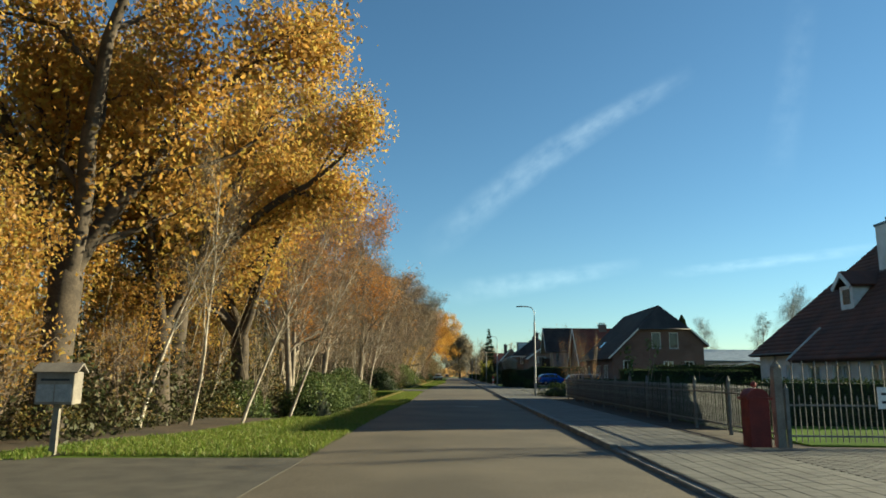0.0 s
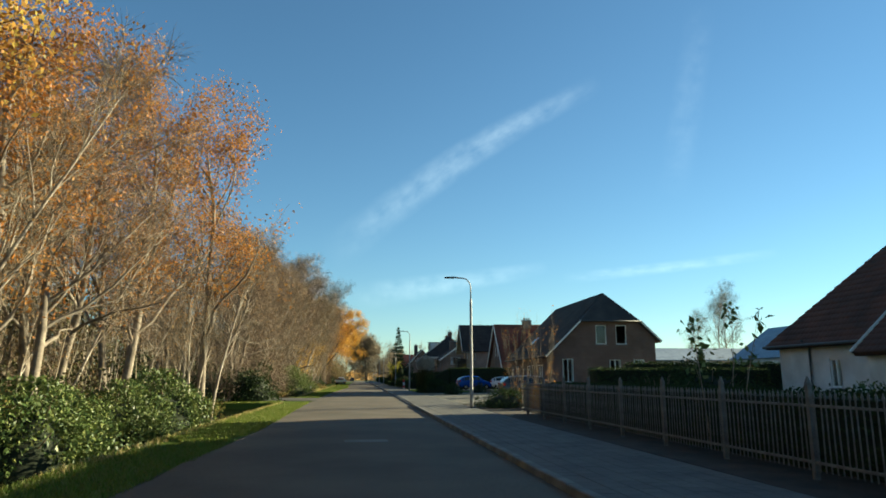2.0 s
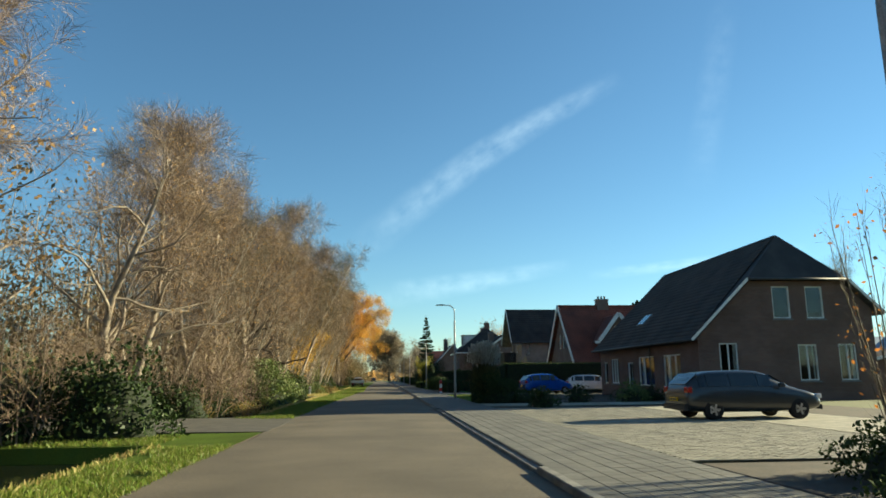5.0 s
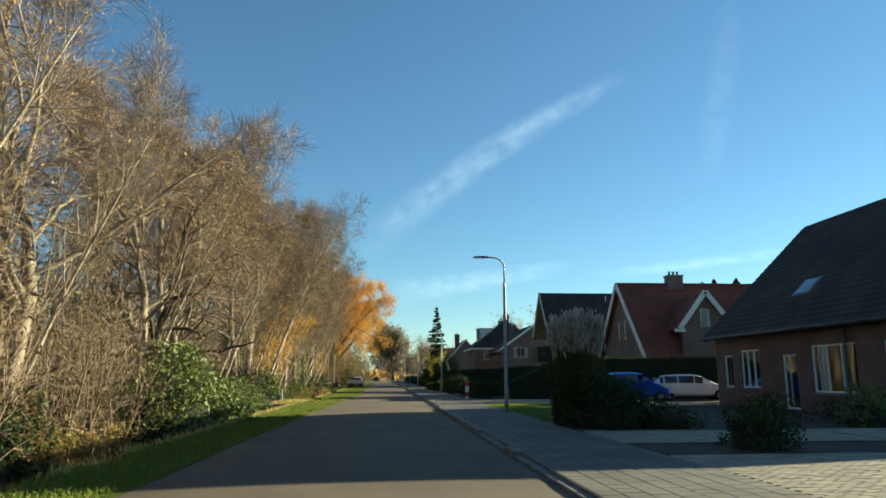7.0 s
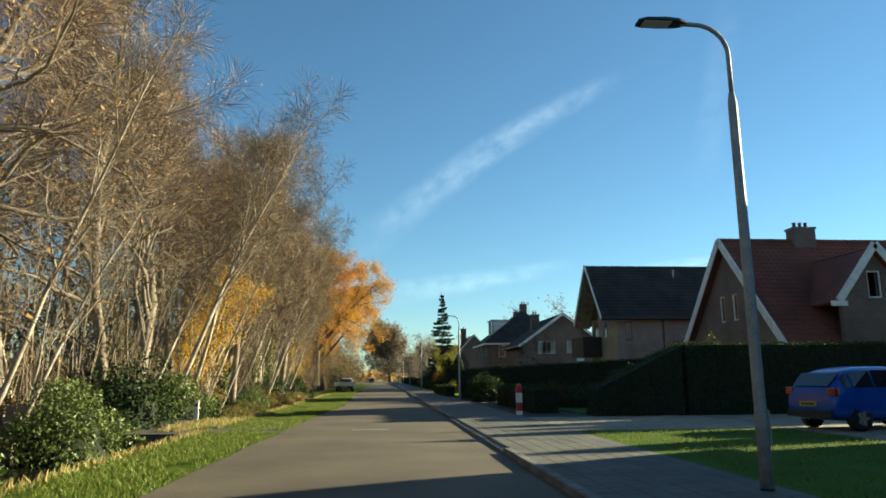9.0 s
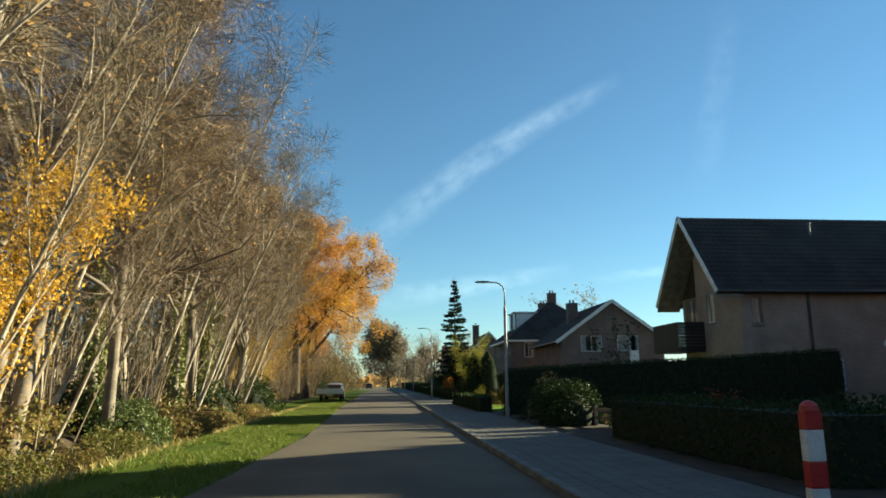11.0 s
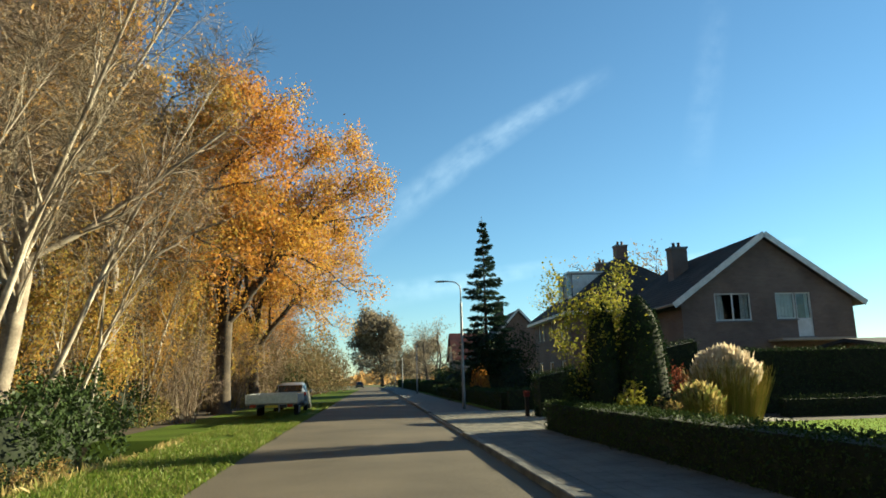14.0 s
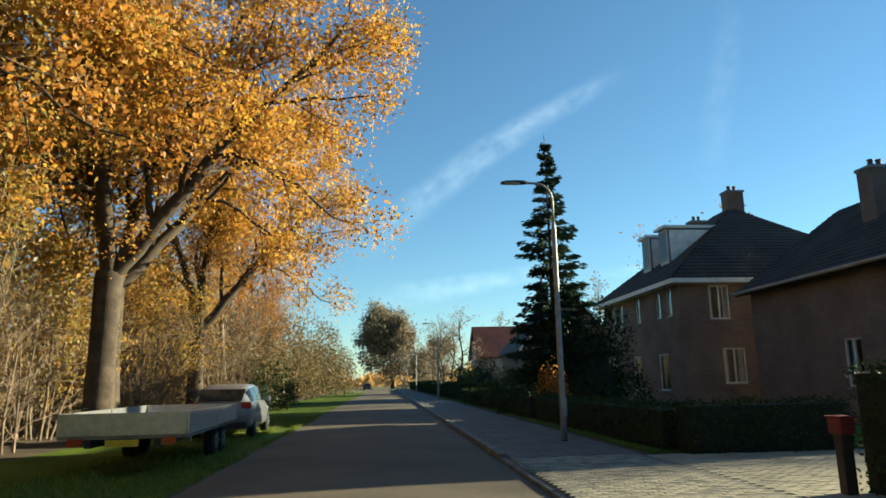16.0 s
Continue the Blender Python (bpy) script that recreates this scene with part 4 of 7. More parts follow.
# ---------- grass along the verge ----------
def blade_field(name, label, mat, x0, x1, y0, y1, count, height, seed, edge=None):
    rng = np.random.default_rng(seed)
    x, y = rng.uniform(x0, x1, count), rng.uniform(y0, y1, count)
    keep = np.array([noise.noise((a * 0.9, b * 0.35, seed)) > -0.35 and (a > 5 or a < left_edge(b) + 0.04) and not (b < 47 and a < np.interp(b, [22, 25, 27, 34, 47], [-8.6, -7.8, -6.8, -5.6, -5.0])) for a, b in zip(x, y)])
    x, y = x[keep], y[keep]
    z = np.array([ground_height(a, b) if a < 5 else 0.08 for a, b in zip(x, y)])
    n = len(x)
    h = height * rng.uniform(0.5, 1.4, n)
    c = np.stack([x, y, z + h * 0.42], 1)
    along = np.stack([rng.normal(size=n) * 0.35, rng.normal(size=n) * 0.35, np.ones(n)], 1)
    me = leaf_mesh(name, c, height * 1.0, mat, rng, slim=0.16, along=along)
    return tagged(new(name, me), label, "grass", kind="stuff")


blade_field("grass", "short green verge grass beside the asphalt", GRASSBLADE, -5.2, -2.8, 22.5, 66, 75000, 0.10, 3)
blade_field("grass", "short green verge grass beside the asphalt", GRASSBLADE, -5.2, -1.8, 76, 180, 150000, 0.10, 4)
blade_field("grass", "short green verge grass beside the letter box", GRASSBLADE, -7.4, -5.2, 22.5, 36, 22000, 0.10, 5)
blade_field("grass", "short green verge grass beside the letter box", GRASSBLADE, -9.0, -7.4, 21.6, 25.6, 6000, 0.10, 15)
blade_field("grass", "short green grass at the end of the ditch", GRASSBLADE, -14.4, -4.8, 66.6, 69.0, 12000, 0.10, 16)
blade_field("lawn_grass", "short mown grass of the bright lawn", GRASSBLADE, 5.5, 15.0, 138.4, 149.3, 14000, 0.07, 8)
blade_field("lawn_grass", "short mown grass of the front lawn", GRASSBLADE, 5.1, 10.4, 91.0, 104.0, 11000, 0.07, 9)
blade_field("dry_grass", "tall straw-coloured grass on the ditch bank", DRYGRASS, -5.2, -4.4, 36, 66, 2600, 0.15, 6)
blade_field("dry_grass", "tall straw-coloured grass on the ditch bank", DRYGRASS, -6.0, -4.5, 79, 150, 14000, 0.2, 7)


# ---------- street lamps ----------
def street_lamp():
    t = thing("street_lamp", "grey galvanised street lamp with a flat dark lantern", "street lamp", group="street lamps along the pavement")
    Build().lathe([(0.075, -0.3), (0.075, 0.9), (0.07, 1.0), (0.058, 4.85), (0.056, 4.9), (0.036, 5.02)], 14).make("pole", GALV, t, smooth=True)
    arc = [(0, 0, 5.0), (0, 0, 5.55)] + [(-0.42 * (1 - math.cos(a)), 0, 5.55 + 0.42 * math.sin(a)) for a in np.linspace(0.2, 1.57, 7)] + [(-0.62, 0, 5.975)]
    Build().tube(arc, [0.03] * len(arc), 8).make("arm", GALV, t, smooth=True)
    Build().lathe([(0.085, 0.0), (0.085, 0.04), (0.076, 0.05)], 14).make("base_collar", BLACKPLASTIC, t)
    head = Build()
    prof = [(-0.56, 0.05, 0.035), (-0.66, 0.10, 0.05), (-0.85, 0.125, 0.055), (-1.12, 0.12, 0.045), (-1.22, 0.09, 0.025)]
    v = []
    for x, w, h in prof:
        v += [(x, -w, 5.965), (x, w, 5.965), (x, w * 0.8, 5.965 + h), (x, -w * 0.8, 5.965 + h)]
    f = [(3, 2, 1, 0), (16, 17, 18, 19)]
    for i in range(4):
        for k in range(4):
            f.append((4 * i + k, 4 * i + (k + 1) % 4, 4 * i + 4 + (k + 1) % 4, 4 * i + 4 + k))
    lantern = head.add(v, f).make("lantern", BLACKPLASTIC, t, "dark flat lantern housing")
    Build().box(-1.15, -0.09, 5.95, -0.78, 0.09, 5.9655).make("lens", HEADLENS, lantern)
    Build().box(0.06, -0.05, 0.55, 0.085, 0.05, 0.95).make("service_door", GALV, t)
    return t


lamp = street_lamp()
LAMPS = [(4.85, 56.0), (4.78, 94.8), (5.22, 132.2), (4.42, 163.6), (4.6, 203.0), (4.6, 242.0), (4.6, 283.0)]
for i, (x, y) in enumerate(LAMPS):
    m = pose(x, y, (-0.05, 0.07, -0.49)[i] if i < 3 else 0.07)
    if i:
        copy_thing(lamp, m)
    else:
        lamp.matrix_world = m


# ---------- houses ----------
def panel(P, us, zs, top, openings, d0, d1):
    """A board or wall standing on the grid us x zs, cut by openings (u0, u1, z0, z1), its upper edge at top(u), from depth d0 to d1; one welded mesh."""
    us, zs = sorted(set(us)), sorted(set(zs))
    nu, nz = len(us), len(zs)
    H = [[min(z, top(u)) if j < nz - 1 else top(u) for j, z in enumerate(zs)] for u in us]
    solid = {}
    for i in range(nu - 1):
        for j in range(nz - 1):
            m, k = (us[i] + us[i + 1]) / 2, (zs[j] + zs[j + 1]) / 2
            if H[i][j + 1] - H[i][j] < 1e-4 and H[i + 1][j + 1] - H[i + 1][j] < 1e-4:
                continue
            solid[i, j] = not any(o[0] < m < o[1] and o[2] < k < o[3] for o in openings)
    v, f = [], []
    for d in (d0, d1):
        v += [P(us[i], H[i][j], d) for i in range(nu) for j in range(nz)]
    n = nu * nz

    def ix(i, j):
        return i * nz + j
    for (i, j), on in solid.items():
        if not on:
            continue
        q = [ix(i, j), ix(i + 1, j), ix(i + 1, j + 1), ix(i, j + 1)]
        f.append(tuple(q))
        f.append(tuple(k + n for k in reversed(q)))
        for (di, dj), (a, b) in (((0, -1), (0, 1)), ((1, 0), (1, 2)), ((0, 1), (2, 3)), ((-1, 0), (3, 0))):
            if not solid.get((i + di, j + dj), False):
                f.append((q[b], q[a], q[a] + n, q[b] + n))
    return v, f


def welded(v, f, name, mat, parent, label=""):
    bm = bmesh.new()
    vs = [bm.verts.new(p) for p in v]
    for q in f:
        bm.faces.new([vs[k] for k in q])
    bmesh.ops.remove_doubles(bm, verts=bm.verts, dist=0.0005)
    bmesh.ops.dissolve_degenerate(bm, dist=0.0004, edges=bm.edges)
    bmesh.ops.delete(bm, geom=[k for k in bm.verts if not k.link_faces], context="VERTS")
    me = bpy.data.meshes.new(name)
    bm.to_mesh(me)
    bm.free()
    me.materials.append(mat)
    ob = new(name, me)
    ob.parent = parent
    if label:
        ob["label"] = label
    return ob


def wall(parent, a, b, tops, openings, mat, thick=0.28, label=""):
    """An upright wall from a to b (plan points). tops: (distance, height) along its upper edge. openings: (u0, u1, z0, z1). Its outer face is to the right of a-b.
    Walls along y stop short of the corners, which the walls along x fill."""
    a, b = Vector((*a, 0)), Vector((*b, 0))
    u = (b - a).normalized()
    inn = Vector((-u.y, u.x, 0))
    L = (b - a).length
    t = thick + 0.002 if abs(u.y) > 0.5 else 0.0

    def top(s):
        for (s0, h0), (s1, h1) in zip(tops, tops[1:]):
            if s0 - 1e-6 <= s <= s1 + 1e-6:
                return h0 + (h1 - h0) * ((s - s0) / (s1 - s0) if s1 > s0 else 0)
        return tops[-1][1]

    def P(s, z, d):
        return a + u * s + inn * d + Vector((0, 0, z))
    us = [t, L - t] + [s for s, _ in tops if t < s < L - t] + [c for o in openings for c in o[:2]]
    zs = [-0.1, max(h for _, h in tops)] + [c for o in openings for c in o[2:]]
    return welded(*panel(P, us, zs, top, openings, 0.0, thick), "wall", mat, parent, label)


def window(parent, a, b, o, frame_mat=WHITEPAINT, bars=1, curtain=True, sill=True, thick=0.28, name="window", lower=0.0):
    """A window in the opening o of the wall a-b: frame, panes, sill, curtain. lower: share of its height that is a solid lower panel."""
    a, b = Vector((*a, 0)), Vector((*b, 0))
    u = (b - a).normalized()
    inn = Vector((-u.y, u.x, 0))
    u0, u1, z0, z1 = o

    def P(s, z, d):
        return a + u * s + inn * d + Vector((0, 0, z))
    w = 0.07
    cuts = [u0 + (u1 - u0) * (k + 1) / (bars + 1) for k in range(bars)]
    edges = [u0 + w] + [e for c in cuts for e in (c - 0.035, c + 0.035)] + [u1 - w]
    holes = [(edges[2 * k], edges[2 * k + 1], z0 + w, z1 - w) for k in range(bars + 1)]
    win = welded(*panel(P, [u0 + 0.002, u1 - 0.002] + edges, [z0 + 0.002, z0 + w, z1 - w, z1 - 0.002], lambda s: z1 - 0.002, holes, 0.05, 0.13), name, frame_mat, parent)
    zp = z0 + w
    if lower:
        zp = z0 + (z1 - z0) * lower
        pb = Build().add([P(u0 + w, z0 + w, 0.07), P(u1 - w, z0 + w, 0.07), P(u1 - w, zp, 0.07), P(u0 + w, zp, 0.07), P(u0 + w, z0 + w, 0.11), P(u1 - w, z0 + w, 0.11), P(u1 - w, zp, 0.11), P(u0 + w, zp, 0.11)],
                         [(0, 1, 2, 3), (7, 6, 5, 4), (3, 2, 6, 7)])
        pb.make("panel", frame_mat, win)
    for k in range(bars + 1):
        s0, s1 = u0 + (u1 - u0) * k / (bars + 1) + 0.04, u0 + (u1 - u0) * (k + 1) / (bars + 1) - 0.04
        g = Build().add([P(s0, zp, 0.09), P(s1, zp, 0.09), P(s1, z1 - 0.04, 0.09), P(s0, z1 - 0.04, 0.09), P(s0, zp, 0.10), P(s1, zp, 0.10), P(s1, z1 - 0.04, 0.10), P(s0, z1 - 0.04, 0.10)],
                        [(0, 1, 2, 3), (7, 6, 5, 4)]).make("pane", GLASS, win)
        g.visible_shadow = False
    if sill:
        p0, p1 = P(u0 - 0.06, z0 - 0.04, -0.08), P(u1 + 0.06, z0 - 0.04, -0.08)
        Build().add([p0 - Vector((0, 0, 0.05)), p1 - Vector((0, 0, 0.05)), p1, p0] + [k + inn * 0.16 for k in (p0 - Vector((0, 0, 0.05)), p1 - Vector((0, 0, 0.05)), p1 + Vector((0, 0, 0.03)), p0 + Vector((0, 0, 0.03)))],
                    [(0, 1, 2, 3), (7, 6, 5, 4), (0, 4, 5, 1), (3, 2, 6, 7), (1, 5, 6, 2), (0, 3, 7, 4)]).make("sill", LEAD, win)
    if curtain:
        cb = Build()
        n = max(6, int((u1 - u0) / 0.06))
        v = []
        for i in range(n + 1):
            s = u0 + 0.02 + (u1 - u0 - 0.04) * i / n
            d = 0.27 + 0.03 * math.sin(i * 1.9)
            v += [P(s, z0 + 0.02 + (z1 - z0) * 0.0, d), P(s, z1, d)]
        part = 1.0 if curtain is True else curtain
        keep = [i for i in range(n) if part >= 1 or i < n * part / 2 or i >= n * (1 - part / 2)]
        cb.add(v, [(2 * i, 2 * i + 2, 2 * i + 3, 2 * i + 1) for i in keep]).make("curtain", CURTAIN, win)
    return win


def tiles(parent, A, B, C, D, mat, across=0.30, course=0.34, wave=0.028):
    """Courses of wavy tiles over the roof plane A, B (eave), C, D (ridge)."""
    A, B, C, D = (Vector(p) for p in (A, B, C, D))
    n = (B - A).cross(D - A).normalized()
    u = (B - A).normalized()
    vdir = n.cross(u)
    Lu = (B - A).length
    H = (D - A).dot(vdir)
    uD, uC = (D - A).dot(u), (C - A).dot(u)
    rows = max(1, round(H / course))
    lo, hi = min(0, uD), max(Lu, uC)
    cols = max(2, int((hi - lo) / across * 4))
    s = np.linspace(lo, hi, cols + 1)
    prof = wave * np.abs(np.sin(np.pi * s / across)) ** 0.8
    V, F = [], []
    A_, u_, v_, n_ = (np.array(k) for k in (A, u, vdir, n))
    jitter = np.random.default_rng(int(abs(A.x * 13 + A.y * 7)) + 1)
    for r in range(rows):
        base = len(V)
        for h, lift in ((r * H / rows - 0.02, 0.055), ((r + 1) * H / rows, 0.02)):
            f = min(max(h / H, 0), 1)
            a, b = uD * f, Lu + (uC - Lu) * f
            ss = np.clip(s, a, b)
            z = prof + lift + jitter.normal(size=len(s)) * 0.002
            V += list(A_ + ss[:, None] * u_ + h * v_ + z[:, None] * n_)
        a0, b0 = uD * r / rows, Lu + (uC - Lu) * r / rows
        for c in range(cols):
            if s[c + 1] <= a0 or s[c] >= b0:
                continue
            F.append((base + c, base + c + 1, base + cols + 1 + c + 1, base + cols + 1 + c))
        # the front edge of the course
        k = len(V)
        fr = np.array(V[base:base + cols + 1])
        V += list(fr - n_ * 0.05)
        for c in range(cols):
            if s[c + 1] <= a0 or s[c] >= b0:
                continue
            F.append((base + c + 1, base + c, k + c, k + c + 1))
    ob = new("tiles", quads_mesh("tiles", np.array(V), np.array(F), mat))
    ob.parent = parent
    ob["kind"] = "stuff"
    return ob


def roof_plane(parent, A, B, C, D, mat, wave=0.028, detailed=True):
    corners = [A, B, C, D] if (Vector(C) - Vector(D)).length > 0.01 else [A, B, C]
    r = Build().slab(corners, 0.16).make("roof", mat, parent)
    if detailed:
        tiles(r, A, B, C, D, mat, wave=wave)
    return r


def verge(parent, a, b, mat=WHITEPAINT, w=0.05, h=0.24):
    return Build().beam(a, b, w, h).make("bargeboard", mat, parent)


def gutter(parent, a, b, mat=PIPE):
    return Build().tube([a, b], [0.07, 0.07], 8).make("gutter", mat, parent, smooth=True)


def chimney(parent, x, y, z0, z1, w, d, mat, pots=2):
    b = Build().box(x - w / 2, y - d / 2, z0, x + w / 2, y + d / 2, z1 - 0.12)
    c = b.make("chimney", mat, parent)
    Build().box(x - w / 2 - 0.05, y - d / 2 - 0.05, z1 - 0.12, x + w / 2 + 0.05, y + d / 2 + 0.05, z1).make("cap", LEAD, c)
    for i in range(pots):
        Build().lathe([(0.1, 0), (0.09, 0.25), (0.11, 0.27), (0.11, 0.32)], 10, (x + (i - (pots - 1) / 2) * 0.34, y, z1)).make("pot", TILEBROWN, c)
    return c


def closed_box(parent, x0, y0, x1, y1, mat, h, skip=()):
    """The plain outer walls that close a house at the sides that no one sees."""
    sides = {"e": ((x1, y0), (x1, y1)), "n": ((x1, y1), (x0, y1)), "w": ((x0, y1), (x0, y0)), "s": ((x0, y0), (x1, y0))}
    for k, (a, b) in sides.items():
        if k not in skip:
            L = math.dist(a, b)
            wall(parent, a, b, [(0, h), (L, h)], [], mat)
    Build().box(x0 + 0.3, y0 + 0.3, -0.1, x1 - 0.3, y1 - 0.3, 0.04).make("floor_slab", RENDER, parent)


def house_white():
    """The white farmhouse with the brown-red roof."""
    h = thing("house", "white-washed farmhouse with steep brown-red tiled roof and small dormer", "house")
    X, R, X2, Y0, Y1 = 19.4, 24.8, 30.2, 37.0, 55.5
    ze, zr = 3.3, 9.45
    op = [(3.4, 4.1, 1.0, 2.2), (8.6, 9.5, 0.95, 2.3), (10.2, 11.0, 0.95, 2.3), (14.2, 15.6, 0.9, 2.3)]
    a, b = (X, Y1), (X, Y0)
    wall(h, a, b, [(0, ze), (Y1 - Y0, ze)], op, WHITEWALL)
    for o in op:
        window(h, a, b, o, bars=1)
    L = X2 - X
    g = [(0, ze), ((R - X), zr - 0.2), (L, ze)]
    op2 = [(2.2, 3.4, 0.9, 2.3), (6.5, 7.9, 0.9, 2.3), (4.4, 5.4, 4.2, 5.4)]
    wall(h, (X, Y0), (X2, Y0), g, op2, WHITEWALL)
    for o in op2:
        window(h, (X, Y0), (X2, Y0), o)
    wall(h, (X2, Y0), (X2, Y1), [(0, ze), (Y1 - Y0, ze)], [], WHITEWALL)
    wall(h, (X2, Y1), (X, Y1), [(0, ze), (L, ze)], [], WHITEWALL)
    k = 0.45
    e = ze - k * (zr - ze) / (R - X)
    hip = 5.5
    roof_plane(h, (X - k, Y1 + k, e), (X - k, Y0 - k, e), (R, Y0 - k, zr), (R, Y1 - hip, zr), TILEBROWN)
    roof_plane(h, (X2 + k, Y0 - k, e), (X2 + k, Y1 + k, e), (R, Y1 - hip, zr), (R, Y0 - k, zr), TILEBROWN, detailed=False)
    roof_plane(h, (X2 + k, Y1 + k, e), (X - k, Y1 + k, e), (R, Y1 - hip, zr), (R, Y1 - hip, zr), TILEBROWN, detailed=False)
    gutter(h, (X - k - 0.05, Y1 + k, e), (X - k - 0.05, Y0 - k, e))
    verge(h, (X - k - 0.03, Y0 - k - 0.03, e), (R, Y0 - k - 0.03, zr))
    # low side bay with its own pent roof
    bx, by0, by1 = 18.4, 39.5, 48.6
    opb = [(1.0, 2.2, 0.9, 2.05), (3.4, 5.0, 0.9, 2.05), (6.6, 7.7, 0.9, 2.05)]
    wall(h, (bx, by1), (bx, by0), [(0, 2.45), (by1 - by0, 2.45)], opb, WHITEWALL)
    for o in opb:
        window(h, (bx, by1), (bx, by0), o)
    wall(h, (X - 0.01, by1), (bx, by1), [(0, 3.3), (X - bx, 2.45)], [], WHITEWALL)
    wall(h, (bx, by0), (X - 0.01, by0), [(0, 2.45), (X - bx, 3.3)], [], WHITEWALL)
    sl = (zr - ze) / (R - X)
    roof_plane(h, (bx - 0.4, by1 + 0.25, 2.3), (bx - 0.4, by0 - 0.25, 2.3), (X + 0.6, by0 - 0.25, ze + 0.6 * sl + 0.12), (X + 0.6, by1 + 0.25, ze + 0.6 * sl + 0.12), TILEBROWN)
    verge(h, (bx - 0.42, by1 + 0.27, 2.3), (X + 0.6, by1 + 0.27, ze + 0.6 * sl + 0.12))
    verge(h, (bx - 0.42, by0 - 0.27, 2.3), (X + 0.6, by0 - 0.27, ze + 0.6 * sl + 0.12))
    Build().tube([(X - 0.1, 53.2, 0), (X - 0.1, 53.2, 2.8), (X - 0.45, 53.2, 3.0)], [0.045] * 3, 8).make("downpipe", PIPE, h)
    # dormer
    y, zf, zt = 47.7, 5.3, 7.0
    xf = X + (zf - ze) / sl - 0.25
    xb = X + (zt - ze) / sl + 0.4
    d = Build().box(xf, y - 0.62, zf - 0.25, xb, y + 0.62, 6.35).make("dormer", WHITEPAINT, h)
    roof_plane(d, (xf - 0.25, y + 0.85, 6.25), (xb, y + 0.85, 6.25), (xb, y, 7.05), (xf - 0.25, y, 7.05), TILEBROWN, detailed=False)
    roof_plane(d, (xb, y - 0.85, 6.25), (xf - 0.25, y - 0.85, 6.25), (xf - 0.25, y, 7.05), (xb, y, 7.05), TILEBROWN, detailed=False)
    verge(d, (xf - 0.28, y + 0.88, 6.2), (xf - 0.28, y, 7.0), w=0.06, h=0.22)
    verge(d, (xf - 0.28, y - 0.88, 6.2), (xf - 0.28, y, 7.0), w=0.06, h=0.22)
    wv = Build().box(xf - 0.03, y - 0.33, zf + 0.05, xf + 0.01, y + 0.33, 6.15).make("dormer_pane", CARGLASS, d)
    chimney(h, 23.3, 47.0, 7.0, 9.75, 1.15, 1.0, WHITEWALL, 2)
    return h


def house_brick():
    """The long brick house with its gable to the street's start."""
    h = thing("house", "long dark-red brick house with steep dark roof and white verges", "house")
    X, R, X2, Y0, Y1 = 16.7, 22.33, 26.61, 85.5, 102.0
    zr, sl, sr = 9.2, 0.97, 0.95
    zl, ze = zr - sl * (R - X), zr - sr * (X2 - R)
    W = X2 - X
    hz, yh = 6.5, 86.7
    xl, xr = R - (zr - hz) / sl, R + (zr - hz) / sr
    g = [(0, zl), (xl - X, hz - 0.1), (xr - X, hz - 0.1), (W, ze)]
    op = [(4.33, 5.33, 4.38, 6.12), (6.22, 7.22, 4.38, 6.12), (1.15, 2.16, 1.0, 3.08), (5.52, 6.58, 1.1, 3.0), (7.8, 8.8, 1.1, 3.02)]
    wall(h, (X, Y0), (X2, Y0), g, op, BRICKRED)
    for i, o in enumerate(op):
        window(h, (X, Y0), (X2, Y0), o, bars=1 if i > 1 else 0, curtain=0.12 if i < 2 else 0.3)
    a, b = (X, Y1), (X, Y0)
    op2 = [(0.8, 1.6, 0.9, 2.4), (2.4, 4.0, 0.9, 2.6), (5.8, 6.8, 0.1, 2.3), (7.8, 10.4, 0.8, 2.6), (11.8, 14.2, 0.7, 2.6)]
    wall(h, a, b, [(0, zl), (Y1 - Y0, zl)], op2, BRICKRED)
    for i, o in enumerate(op2):
        window(h, a, b, o, bars=2 if o[1] - o[0] > 1.5 else 0, curtain=0.3)
    wall(h, (X2, Y0), (X2, Y1), [(0, ze), (Y1 - Y0, ze)], [], BRICKRED)
    wall(h, (X2, Y1), (X, Y1), [(0, ze), (X2 - R, zr - 0.1), (W, zl)], [], BRICKRED)
    k, q = 0.5, 0.4
    ye = Y1 + q
    # the gable's head is cut by a small hip
    west = Build().slab([(X - k, Y1 + q, zl - k * sl), (X - k, Y0 - q, zl - k * sl), (xl, Y0 - q, hz), (R, yh, zr), (R, ye, zr)], 0.16).make("roof", TILEDARK, h)
    tiles(west, (X - k, Y1 + q, zl - k * sl), (X - k, Y0 - q, zl - k * sl), (R, yh, zr), (R, ye, zr), TILEDARK)
    Build().slab([(X2 + k, Y0 - q, ze - k * sr), (X2 + k, Y1 + q, ze - k * sr), (R, ye, zr), (R, yh, zr), (xr, Y0 - q, hz)], 0.16).make("roof", TILEDARK, h)
    Build().slab([(xl, Y0 - q, hz), (xr, Y0 - q, hz), (R, yh, zr)], 0.16).make("roof", TILEDARK, h)
    gutter(h, (xl, Y0 - q - 0.05, hz - 0.04), (xr, Y0 - q - 0.05, hz - 0.04))
    for e0, e1 in (((X - k, zl - k * sl), (xl, hz)), ((X2 + k, ze - k * sr), (xr, hz))):
        verge(h, (e0[0], Y0 - q - 0.03, e0[1] - 0.02), (e1[0], Y0 - q - 0.03, e1[1] - 0.02), w=0.04, h=0.14)
    gutter(h, (X - k - 0.06, Y1 + q, zl - k * sl), (X - k - 0.06, Y0 - q, zl - k * sl))
    # skylight
    sx, sz = 18.1, zr - sl * (R - 18.1)
    n = Vector((-sl, 0, 1)).normalized()
